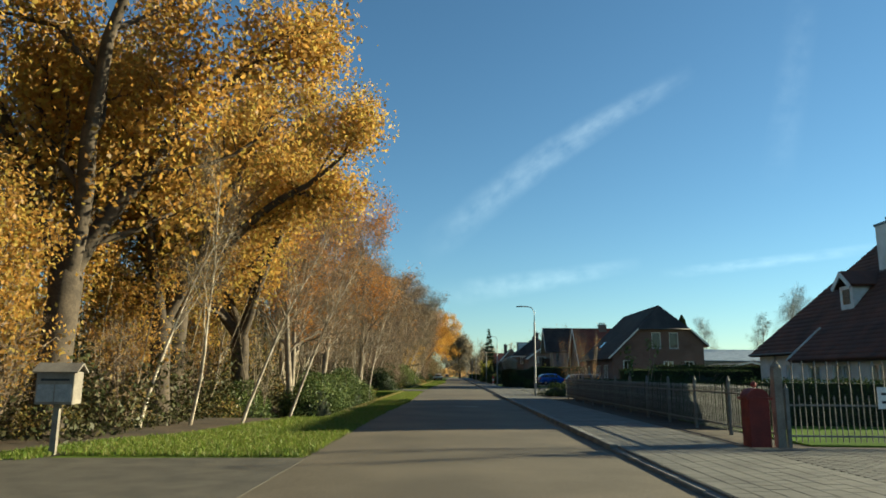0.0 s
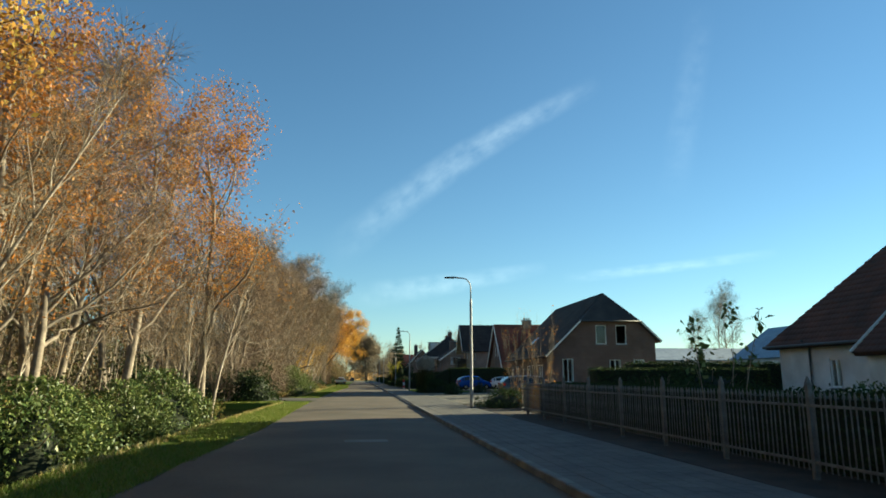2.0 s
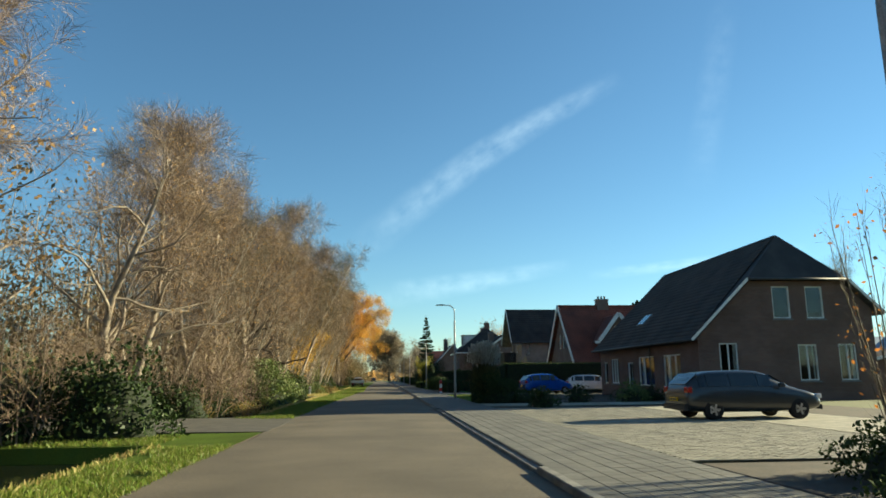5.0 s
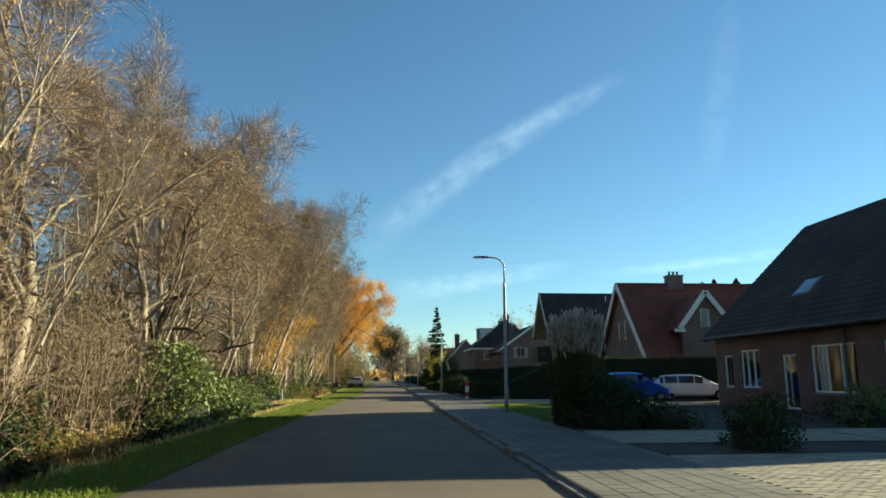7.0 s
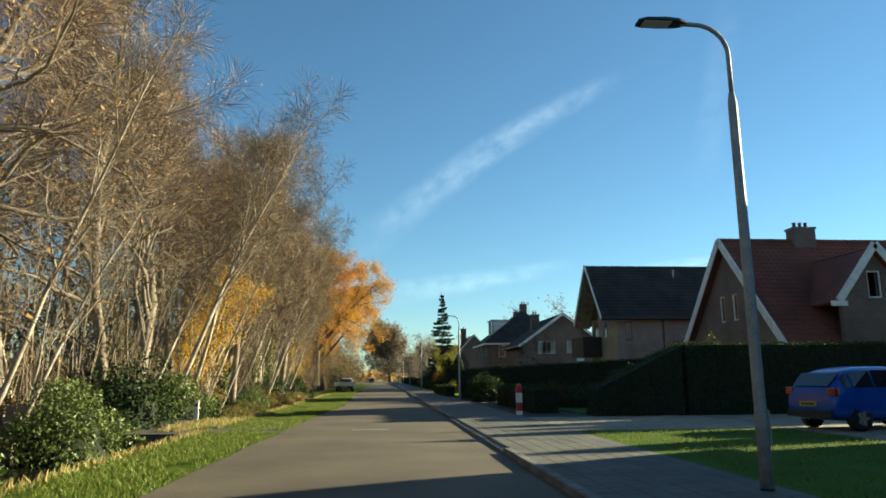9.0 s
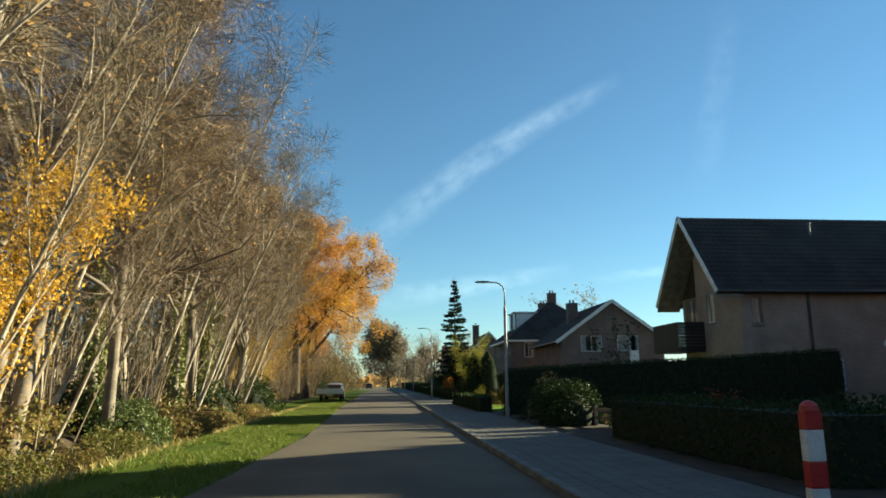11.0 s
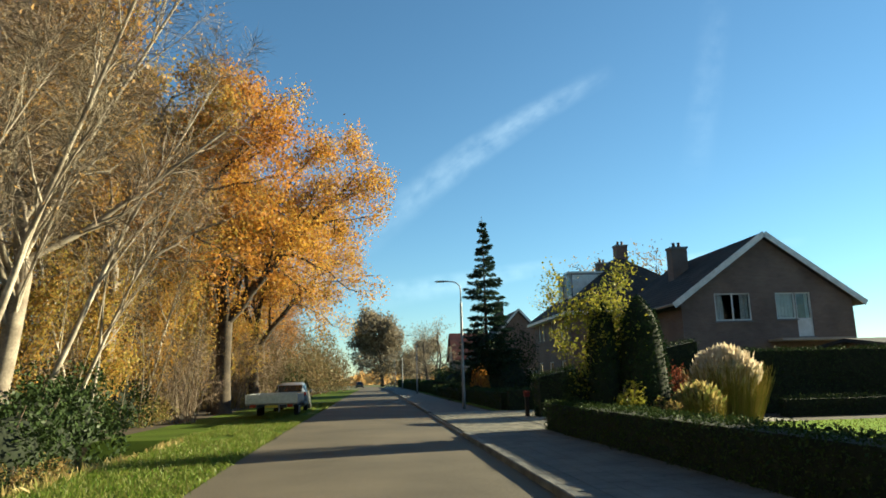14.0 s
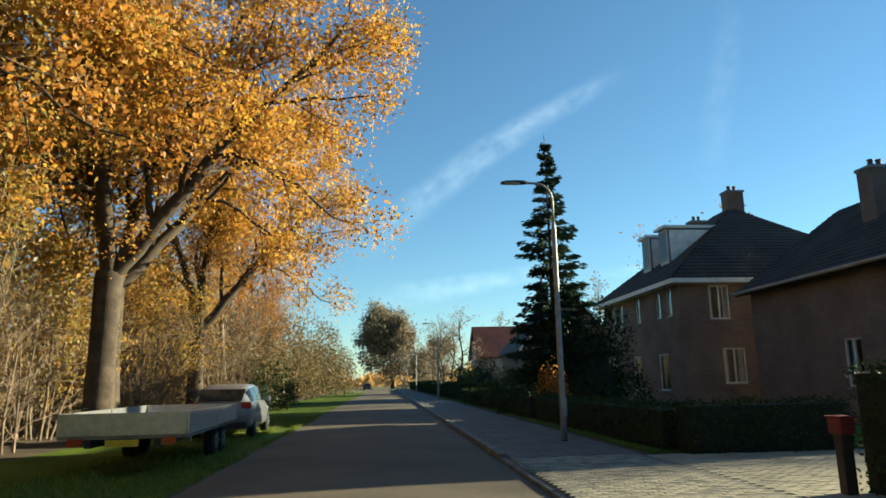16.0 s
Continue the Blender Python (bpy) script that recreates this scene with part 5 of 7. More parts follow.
    p = [Vector((sx - 0.4, y, sz - 0.4 * sl)) + n * 0.14 for y in (96.6, 95.4)] + [Vector((sx + 0.35, y, sz + 0.35 * sl)) + n * 0.14 for y in (95.4, 96.6)]
    s = Build().slab(p, 0.13).make("skylight", LEAD, h)
    c = sum(p, Vector()) / 4
    Build().slab([c + (k2 - c) * 0.84 + n * 0.02 for k2 in p], 0.015).make("pane", SKYPANE, s)
    Build().tube([(X - 0.1, 92.0, 0), (X - 0.1, 92.0, zl - 0.5)], [0.045] * 2, 8).make("downpipe", PIPE, h)
    return h


def house_red_roof():
    """Brick house with a red pantile roof, its white-edged gable to the road."""
    h = thing("house", "brown brick house with red pantile roof and broad white bargeboards", "house")
    X, X2, Yr = 19.2, 31.0, 122.65
    half, zr, ze = 5.3, 8.75, 3.0
    Y0, Y1 = Yr - half, Yr + half
    g = [(0, ze), (half, zr - 0.1), (2 * half, ze)]
    a, b = (X, Y1), (X, Y0)
    op = [(4.1, 4.7, 4.35, 5.8), (5.5, 6.1, 4.35, 5.8), (2.0, 4.0, 0.9, 2.4), (6.2, 8.4, 0.9, 2.4)]
    wall(h, a, b, g, op, BRICKBROWN)
    for i, o in enumerate(op):
        window(h, a, b, o, bars=0 if i < 2 else 2, curtain=0.5)
    op2 = [(2.0, 3.4, 0.9, 2.4), (7.0, 8.8, 0.9, 2.4)]
    wall(h, (X, Y0), (X2, Y0), [(0, ze), (X2 - X, ze)], op2, BRICKBROWN)
    for o in op2:
        window(h, (X, Y0), (X2, Y0), o, bars=1)
    wall(h, (X2, Y0), (X2, Y1), g, [], BRICKBROWN)
    wall(h, (X2, Y1), (X, Y1), [(0, ze), (X2 - X, ze)], [], BRICKBROWN)
    sl = (zr - ze) / half
    k, q = 0.45, 0.4
    roof_plane(h, (X - q, Y0 - k, ze - k * sl), (X2 + q, Y0 - k, ze - k * sl), (X2 + q, Yr, zr), (X - q, Yr, zr), TILERED, wave=0.05)
    roof_plane(h, (X2 + q, Y1 + k, ze - k * sl), (X - q, Y1 + k, ze - k * sl), (X - q, Yr, zr), (X2 + q, Yr, zr), TILERED, detailed=False)
    for s in (-1, 1):
        verge(h, (X - q - 0.03, Yr + s * (half + k), ze - k * sl + 0.05), (X - q - 0.03, Yr, zr + 0.06), w=0.06, h=0.42)
    chimney(h, 23.7, Yr, 8.0, 9.6, 1.25, 0.8, BRICKBROWN, 3)
    Build().tube([(X - q, Yr, zr + 0.1), (X2 + q, Yr, zr + 0.1)], [0.13, 0.13], 8).make("ridge", TILERED, h)
    # cross gable with white edges
    cx, cy, w, zt = 23.45, Y0 - 0.35, 1.75, 7.5
    zb = 5.2
    yb = Yr - (zr - zt) / sl
    d = wall(h, (cx - w, cy), (cx + w, cy), [(0, zb), (w, zt - 0.1), (2 * w, zb)], [(w - 0.35, w + 0.35, 5.0, 6.3)], BRICKBROWN)
    window(h, (cx - w, cy), (cx + w, cy), (w - 0.35, w + 0.35, 5.0, 6.3), bars=0, curtain=0.5)
    for s in (-1, 1):
        A, B = (cx + s * (w + 0.35), cy - 0.3, zb - 0.4), (cx + s * (w + 0.35), yb - 1.0, zb - 0.4)
        C, D = (cx, yb + 0.3, zt), (cx, cy - 0.3, zt)
        roof_plane(h, *((B, A, D, C) if s < 0 else (A, B, C, D)), TILERED, detailed=False)
        verge(h, (cx + s * (w + 0.35), cy - 0.34, zb - 0.38), (cx, cy - 0.34, zt + 0.04), w=0.06, h=0.36)
        Build().box(cx + s * (w + 0.35) - 0.4, cy - 0.36, zb - 0.62, cx + s * (w + 0.35) + 0.4, cy - 0.28, zb - 0.38).make("bargeboard", WHITEPAINT, h)
    return h


def house_balcony():
    """Dark-roofed house with a recessed balcony in its gable."""
    h = thing("house", "pale brick house with dark roof, deep eaves and a gable balcony", "house")
    X, X2, Yr = 17.5, 30.0, 139.35
    half, zr, ze = 3.2, 10.1, 6.1
    Y0, Y1 = Yr - half, Yr + half
    a, b = (X, Y1), (X, Y0)
    g = [(0, ze), (half, zr - 0.15), (2 * half, ze)]
    op = [(0.15, 1.72, 4.5, 5.95), (2.94, 3.73, 4.42, 5.96), (1.0, 3.2, 0.4, 2.5)]
    wall(h, a, b, g, op, BRICKGREY)
    window(h, a, b, op[0], bars=2, curtain=True, frame_mat=GREYWOOD)
    window(h, a, b, op[1], bars=0, curtain=0.5, frame_mat=WHITEPAINT)
    yr_ = Y1 - 1.74
    Build().add([(x, y, z) for x in (X - 0.03, X - 0.004) for y, z in ((Y1 - 0.1, 5.97), (yr_, 5.97), (yr_, zr - (yr_ - Yr) * (zr - ze) / half - 0.25), (Y1 - 0.1, ze + 0.02))],
                [(0, 1, 2, 3), (7, 6, 5, 4), (0, 4, 5, 1), (1, 5, 6, 2), (2, 6, 7, 3), (3, 7, 4, 0)]).make("panel", DARKWOOD, h, "dark timber infill")
    window(h, a, b, (1.0, 3.2, 0.4, 2.5), bars=1)
    op2 = [(0.55, 1.1, 4.1, 5.45), (3.0, 5.0, 0.9, 2.4)]
    wall(h, (X, Y0), (X2, Y0), [(0, ze), (X2 - X, ze)], op2, BRICKGREY)
    window(h, (X, Y0), (X2, Y0), op2[0], bars=0, frame_mat=GREYWOOD)
    window(h, (X, Y0), (X2, Y0), op2[1], bars=1)
    wall(h, (X2, Y0), (X2, Y1), g, [], BRICKGREY)
    wall(h, (X2, Y1), (X, Y1), [(0, ze), (X2 - X, ze)], [], BRICKGREY)
    sl = (zr - ze) / half
    k, q = 0.45, 1.35
    roof_plane(h, (X - q, Y0 - k, ze - k * sl + 0.1), (X2 + q, Y0 - k, ze - k * sl + 0.1), (X2 + q, Yr, zr), (X - q, Yr, zr), TILEDARK)
    roof_plane(h, (X2 + q, Y1 + k, ze - k * sl + 0.1), (X - q, Y1 + k, ze - k * sl + 0.1), (X - q, Yr, zr), (X2 + q, Yr, zr), TILEDARK, detailed=False)
    for s in (-1, 1):
        verge(h, (X - q - 0.03, Yr + s * (half + k), ze - k * sl + 0.08), (X - q - 0.03, Yr, zr + 0.02), mat=WHITEPAINT, w=0.05, h=0.24)
        Build().slab([(X - q, Yr, zr - 0.29), (X - q, Yr + s * (half + k), ze - k * sl - 0.19), (X - 0.01, Yr + s * (half + k), ze - k * sl - 0.19), (X - 0.01, Yr, zr - 0.29)][::s], 0.02).make("soffit", GREYWOOD, h, "pale grey boarded soffit")
        verge(h, (X - 0.3, Yr + s * 1.1, zr - 1.45), (X - q, Yr, zr - 0.2), mat=WHITEPAINT, w=0.1, h=0.1)
    gutter(h, (X - q, Y0 - k - 0.06, ze - k * sl + 0.1), (X2 + q, Y0 - k - 0.06, ze - k * sl + 0.1))
    Build().box(X + 3.4, Y0 - 0.09, 2.4, X + 3.5, Y0 - 0.01, ze - 0.3).make("downpipe", PIPE, h)
    bal = Build().box(X - 1.5, 140.1, 2.95, X, 143.4, 3.12).make("balcony", DARKWOOD, h, "dark timber balcony")
    for i in range(8):
        z = 3.1 + i * 0.18
        Build().box(X - 1.52, 140.1, z, X - 1.46, 143.4, z + 0.175).make("board", DARKWOOD, bal)
        Build().box(X - 1.5, 140.07, z, X, 140.12, z + 0.17).make("board", DARKWOOD, bal)
    Build().lathe([(0.06, 0), (0.06, 0.7), (0.1, 0.72), (0.1, 0.8)], 8, (23.0, Yr - 0.9, zr - 1.2)).make("vent_pipe", LEAD, h)
    return h


def house_gable():
    """Brown brick house whose broad gable looks down the street."""
    h = thing("house", "brown brick house with broad gable, white verge and white window frames", "house")
    X, R, X2, Y0, Y1 = 16.3, 21.1, 25.9, 165.6, 176.5
    zr = 8.75
    sl = (zr - 4.95) / 5.35
    ze = zr - sl * (R - X)
    W = X2 - X
    g = [(0, ze), (R - X, zr - 0.1), (W, ze)]
    op = [(1.85, 3.85, 4.1, 5.55), (5.25, 6.35, 4.15, 5.55), (6.36, 7.25, 3.2, 5.55), (1.5, 4.2, 0.6, 2.5), (5.5, 8.2, 0.2, 2.5)]
    wall(h, (X, Y0), (X2, Y0), g, op, BRICKBROWN)
    for i, o in enumerate(op):
        window(h, (X, Y0), (X2, Y0), o, bars=1 if i in (0, 3, 4) else 0, curtain=0.5 if i != 1 else True, lower=0.42 if i == 2 else 0.0)
    Build().box(X + 4.6, Y0 - 1.3, 2.95, X + 8.6, Y0 - 0.01, 3.08).make("balcony", RENDER, h, "pale flat canopy")
    side = [(5.7, 6.6, 1.0, 2.65), (7.8, 9.6, 0.9, 2.7)]
    wall(h, (X, Y1), (X, Y0), [(0, ze), (Y1 - Y0, ze)], side, BRICKBROWN)
    for o in side:
        window(h, (X, Y1), (X, Y0), o, bars=1, curtain=0.5)
    wall(h, (X2, Y0), (X2, Y1), [(0, ze), (Y1 - Y0, ze)], [], BRICKBROWN)
    wall(h, (X2, Y1), (X, Y1), g, [], BRICKBROWN)
    k, q = 0.55, 0.35
    roof_plane(h, (X - k, Y1 + q, ze - k * sl), (X - k, Y0 - q, ze - k * sl), (R, Y0 - q, zr), (R, Y1 + q, zr), TILEDARK)
    roof_plane(h, (X2 + k, Y0 - q, ze - k * sl), (X2 + k, Y1 + q, ze - k * sl), (R, Y1 + q, zr), (R, Y0 - q, zr), TILEDARK, detailed=False)
    for s, x in ((-1, X - k), (1, X2 + k)):
        verge(h, (x, Y0 - q - 0.03, ze - k * sl - 0.05), (R, Y0 - q - 0.03, zr - 0.05), w=0.05, h=0.3)
    gutter(h, (X - k - 0.06, Y1 + q, ze - k * sl), (X - k - 0.06, Y0 - q, ze - k * sl), RENDER)
    chimney(h, 19.2, 171.8, 6.5, 9.2, 1.0, 0.8, BRICKBROWN, 2)
    return h


def house_hip():
    """Two-storey brick house with a hipped roof, white cornice and dormers."""
    h = thing("house", "two-storey brown brick house with hipped dark roof and white cornice", "house")
    X, X2, Y0, Y1 = 14.3, 26.0, 179.2, 190.5
    ze, zr = 6.0, 10.9
    op = [(1.45, 2.45, 4.1, 5.72), (8.0, 9.2, 4.1, 5.72), (1.9, 3.0, 1.1, 2.75), (7.5, 9.2, 0.9, 2.6)]
    wall(h, (X, Y0), (X2, Y0), [(0, ze), (X2 - X, ze)], op, BRICKBROWN)
    for o in op:
        window(h, (X, Y0), (X2, Y0), o, bars=1, curtain=0.5)
    L = Y1 - Y0
    a, b = (X, Y1), (X, Y0)
    op2 = [(u, u + 0.66, 4.35, 5.72) for u in (1.4, 2.75, 5.5, 8.35, 9.7)] + [(u, u + 1.3, 0.8, 2.6) for u in (1.0, 4.6, 8.2)]
    wall(h, a, b, [(0, ze), (L, ze)], op2, BRICKBROWN)
    for o in op2:
        window(h, a, b, o, bars=0, curtain=0.5)
    wall(h, (X2, Y0), (X2, Y1), [(0, ze), (L, ze)], [], BRICKBROWN)
    wall(h, (X2, Y1), (X, Y1), [(0, ze), (X2 - X, ze)], [], BRICKBROWN)
    k = 0.5
    ry0, ry1 = 184.6, 186.5
    roof_plane(h, (X - k, Y1 + k, ze), (X - k, Y0 - k, ze), (20.2, ry0, zr), (20.2, ry1, zr), TILEDARK)
    roof_plane(h, (X - k, Y0 - k, ze), (X2 + k, Y0 - k, ze), (20.2, ry0, zr), (20.2, ry0, zr), TILEDARK)
    roof_plane(h, (X2 + k, Y0 - k, ze), (X2 + k, Y1 + k, ze), (20.2, ry1, zr), (20.2, ry0, zr), TILEDARK, detailed=False)
    roof_plane(h, (X2 + k, Y1 + k, ze), (X - k, Y1 + k, ze), (20.2, ry1, zr), (20.2, ry1, zr), TILEDARK, detailed=False)
    Build().box(X - k - 0.06, Y0 - k - 0.06, ze - 0.22, X2 + k + 0.06, Y1 + k + 0.06, ze - 0.005).make("cornice", WHITEPAINT, h, "white painted box cornice")
    for y in (186.0, 183.5):
        d = Build().box(15.6, y - 0.56, 7.3, 18.9, y + 0.56, 9.35).make("dormer", LEAD, h)
        Build().box(15.35, y - 0.68, 9.35, 19.1, y + 0.68, 9.5).make("roof", WHITEPAINT, d)
        Build().box(15.55, y - 0.53, 7.45, 15.6, y + 0.53, 9.3).make("dormer_frame", WHITEPAINT, d)
        for s in (-1, 1):
            Build().box(15.52, y + s * 0.25 - 0.20, 7.6, 15.55, y + s * 0.25 + 0.20, 9.2).make("pane", SKYPANE, d)
        for s in (-1, 1):
            Build().box(15.7, y + s * 0.56 - 0.02, 7.6, 18.7, y + s * 0.56 + 0.02, 9.25).make("cheek", WHITEPAINT, d)
    chimney(h, 20.4, 184.7, 10.3, 11.9, 0.95, 0.75, BRICKRED, 2)
    chimney(h, 20.3, 189.2, 9.0, 11.2, 0.95, 0.75, BRICKRED, 2)
    return h


house_white(); house_brick(); house_red_roof(); house_balcony(); house_gable(); house_hip()


# ---------- clouds ----------
def cloud_material(name, strength, ragged):
    m = bpy.data.materials.new(name)
    m.use_nodes = True
    n, l = m.node_tree.nodes, m.node_tree.links
    n.remove(n["Principled BSDF"])
    uv = n.new("ShaderNodeUVMap")
    sep = n.new("ShaderNodeSeparateXYZ")
    l.new(uv.outputs[0], sep.inputs[0])
    fades = []
    for out, power in (("X", 1.0), ("Y", 1.6)):
        a = n.new("ShaderNodeMath"); a.operation = "MULTIPLY_ADD"; a.inputs[1].default_value, a.inputs[2].default_value = 2, -1
        l.new(sep.outputs[out], a.inputs[0])
        b = n.new("ShaderNodeMath"); b.operation = "POWER"; b.inputs[1].default_value = 2
        l.new(a.outputs[0], b.inputs[0])
        c = n.new("ShaderNodeMath"); c.operation = "SUBTRACT"; c.inputs[0].default_value = 1; c.use_clamp = True
        l.new(b.outputs[0], c.inputs[1])
        d = n.new("ShaderNodeMath"); d.operation = "POWER"; d.inputs[1].default_value = power
        l.new(c.outputs[0], d.inputs[0])
        fades.append(d)
    mp, no = n.new("ShaderNodeMapping"), n.new("ShaderNodeTexNoise")
    mp.inputs["Scale"].default_value = (9, 1.6, 1)
    no.inputs["Scale"].default_value, no.inputs["Detail"].default_value = ragged, 6
    l.new(uv.outputs[0], mp.inputs["Vector"])
    l.new(mp.outputs[0], no.inputs["Vector"])
    mul = n.new("ShaderNodeMath"); mul.operation = "MULTIPLY"
    l.new(fades[0].outputs[0], mul.inputs[0]); l.new(fades[1].outputs[0], mul.inputs[1])
    mr = n.new("ShaderNodeMapRange"); mr.inputs["From Min"].default_value, mr.inputs["From Max"].default_value = 0.25, 0.75
    l.new(no.outputs["Fac"], mr.inputs["Value"])
    m2 = n.new("ShaderNodeMath"); m2.operation = "MULTIPLY"
    l.new(mul.outputs[0], m2.inputs[0]); l.new(mr.outputs["Result"], m2.inputs[1])
    m3 = n.new("ShaderNodeMath"); m3.operation = "MULTIPLY"; m3.inputs[1].default_value = strength
    l.new(m2.outputs[0], m3.inputs[0])
    e, t, mix = n.new("ShaderNodeEmission"), n.new("ShaderNodeBsdfTransparent"), n.new("ShaderNodeMixShader")
    e.inputs["Color"].default_value, e.inputs["Strength"].default_value = (0.9, 0.95, 1.0, 1), 0.9
    l.new(m3.outputs[0], mix.inputs["Fac"]); l.new(t.outputs[0], mix.inputs[1]); l.new(e.outputs[0], mix.inputs[2])
    l.new(mix.outputs[0], n["Material Output"].inputs["Surface"])
    return m


def cloud(a, b, wide_a, wide_b, mat, label):
    """A thin streak of cloud from direction a to b (azimuth from the road to the right, elevation, in degrees), far off."""
    D, n = 3400.0, 24
    v, f, uvs = [], [], []
    for i in range(n + 1):
        t = i / n
        azi, ele = a[0] + (b[0] - a[0]) * t, a[1] + (b[1] - a[1]) * t + 1.7 * math.sin(math.pi * t) * (b[1] > a[1] + 5)
        dx, dy = b[0] - a[0], b[1] - a[1]
        L = math.hypot(dx, dy)
        w = wide_a + (wide_b - wide_a) * t
        for s in (-0.5, 0.5):
            p, q = radians(azi - dy / L * w * s), radians(ele + dx / L * w * s)
            v.append((D * math.sin(p) * math.cos(q), D * math.cos(p) * math.cos(q) + 80, D * math.sin(q)))
            uvs.append((t, s + 0.5))
    f = [(2 * i, 2 * i + 2, 2 * i + 3, 2 * i + 1) for i in range(n)]
    ob = Build().add(v, f).make("cloud", mat)
    layer = ob.data.uv_layers.new(name="UVMap")
    for lp in ob.data.loops:
        layer.data[lp.index].uv = uvs[lp.vertex_index]
    ob.visible_shadow = False
    return tagged(ob, label, "cloud", kind="structure")


CIRRUS, VEIL = cloud_material("contrail", 0.10, 1.6), cloud_material("thin_cirrus", 0.10, 1.2)
cloud((-3.0, 10.0), (21.0, 24.2), 4.0, 2.0, CIRRUS, "white diagonal contrail spreading in the blue sky")
cloud((29.8, 29.0), (26.3, 14.4), 3.0, 3.2, cloud_material("thin_veil", 0.028, 1.4), "very faint upright veil of cirrus")
cloud((-1.5, 6.6), (16.0, 9.2), 3.0, 1.4, VEIL, "faint flat cirrus streak low over the road")
cloud((17.0, 8.2), (34.0, 9.4), 1.2, 1.0, VEIL, "faint flat cirrus streak over the roofs")


# ---------- hedges and garden plants ----------
def hedge(label, x0, y0, x1, y1, h, leaf=None, leaf_size=0.07, density=260, h2=None, name="hedge", swell=0.05, category="hedge"):
    """A clipped hedge between two plan corners: a dark inside and leaves all over its faces. h2: height at the x1 end."""
    leaf = leaf or HEDGELEAF
    h2 = h if h2 is None else h2
    rng = np.random.default_rng(int(abs(x0 * 31 + y0 * 17)) + 3)
    t = thing(name, label, category)

    def top(x):
        return h + (h2 - h) * (x - x0) / (x1 - x0)
    k = 0.05
    # solid block behind the leaves, coloured as the hedge's shaded depth
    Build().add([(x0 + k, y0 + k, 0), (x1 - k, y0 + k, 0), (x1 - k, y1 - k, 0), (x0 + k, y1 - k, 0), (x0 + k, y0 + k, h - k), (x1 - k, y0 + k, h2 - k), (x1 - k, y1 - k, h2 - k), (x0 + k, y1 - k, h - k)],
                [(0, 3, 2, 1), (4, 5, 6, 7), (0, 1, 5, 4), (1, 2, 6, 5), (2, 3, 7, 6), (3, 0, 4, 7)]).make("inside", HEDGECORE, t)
    pts = []
    hm = (h + h2) / 2
    for face, area in (("w", (y1 - y0) * h), ("s", (x1 - x0) * hm), ("t", (x1 - x0) * (y1 - y0)), ("e", (y1 - y0) * h2), ("n", (x1 - x0) * hm * 0.4)):
        n = max(10, int(area * density))
        u, w = rng.random(n), rng.random(n)
        if face == "w":
            p = np.stack([np.full(n, x0), y0 + u * (y1 - y0), w * h], 1)
        elif face == "e":
            p = np.stack([np.full(n, x1), y0 + u * (y1 - y0), w * h2], 1)
        elif face == "s":
            x = x0 + u * (x1 - x0)
            p = np.stack([x, np.full(n, y0), w * top(x)], 1)
        elif face == "n":
            x = x0 + u * (x1 - x0)
            p = np.stack([x, np.full(n, y1), w * top(x)], 1)
        else:
            x = x0 + u * (x1 - x0)
            p = np.stack([x, y0 + w * (y1 - y0), top(x)], 1)
        pts.append(p + rng.normal(size=p.shape) * swell)
    c = np.concatenate(pts)
    bump = np.array([noise.noise((p[0] * 1.3, p[1] * 1.3, p[2] * 1.6)) for p in c])
    mid = np.array([(x0 + x1) / 2, (y0 + y1) / 2, hm / 2])
    d = c - mid
    d /= np.linalg.norm(d, axis=1)[:, None]
    c = c + d * bump[:, None] * 0.10
    c[:, 2] = np.maximum(c[:, 2], 0.02)
    w = new("foliage", leaf_mesh("foliage", c, leaf_size, leaf, rng, slim=0.55))
    w.parent = t
    w["kind"] = "stuff"
    t.location.z = 0.06
    return t


def clump(label, at, size, leaf, leaf_size=0.11, count=2600, seed=1, name="shrub", category="shrub"):
    t = leaf_dome(seed, label, leaf, leaf_size, count, size, category, name)
    t.matrix_world = pose(at[0], at[1], 0.05, 0, 0, (seed * 47) % 360)
    return t


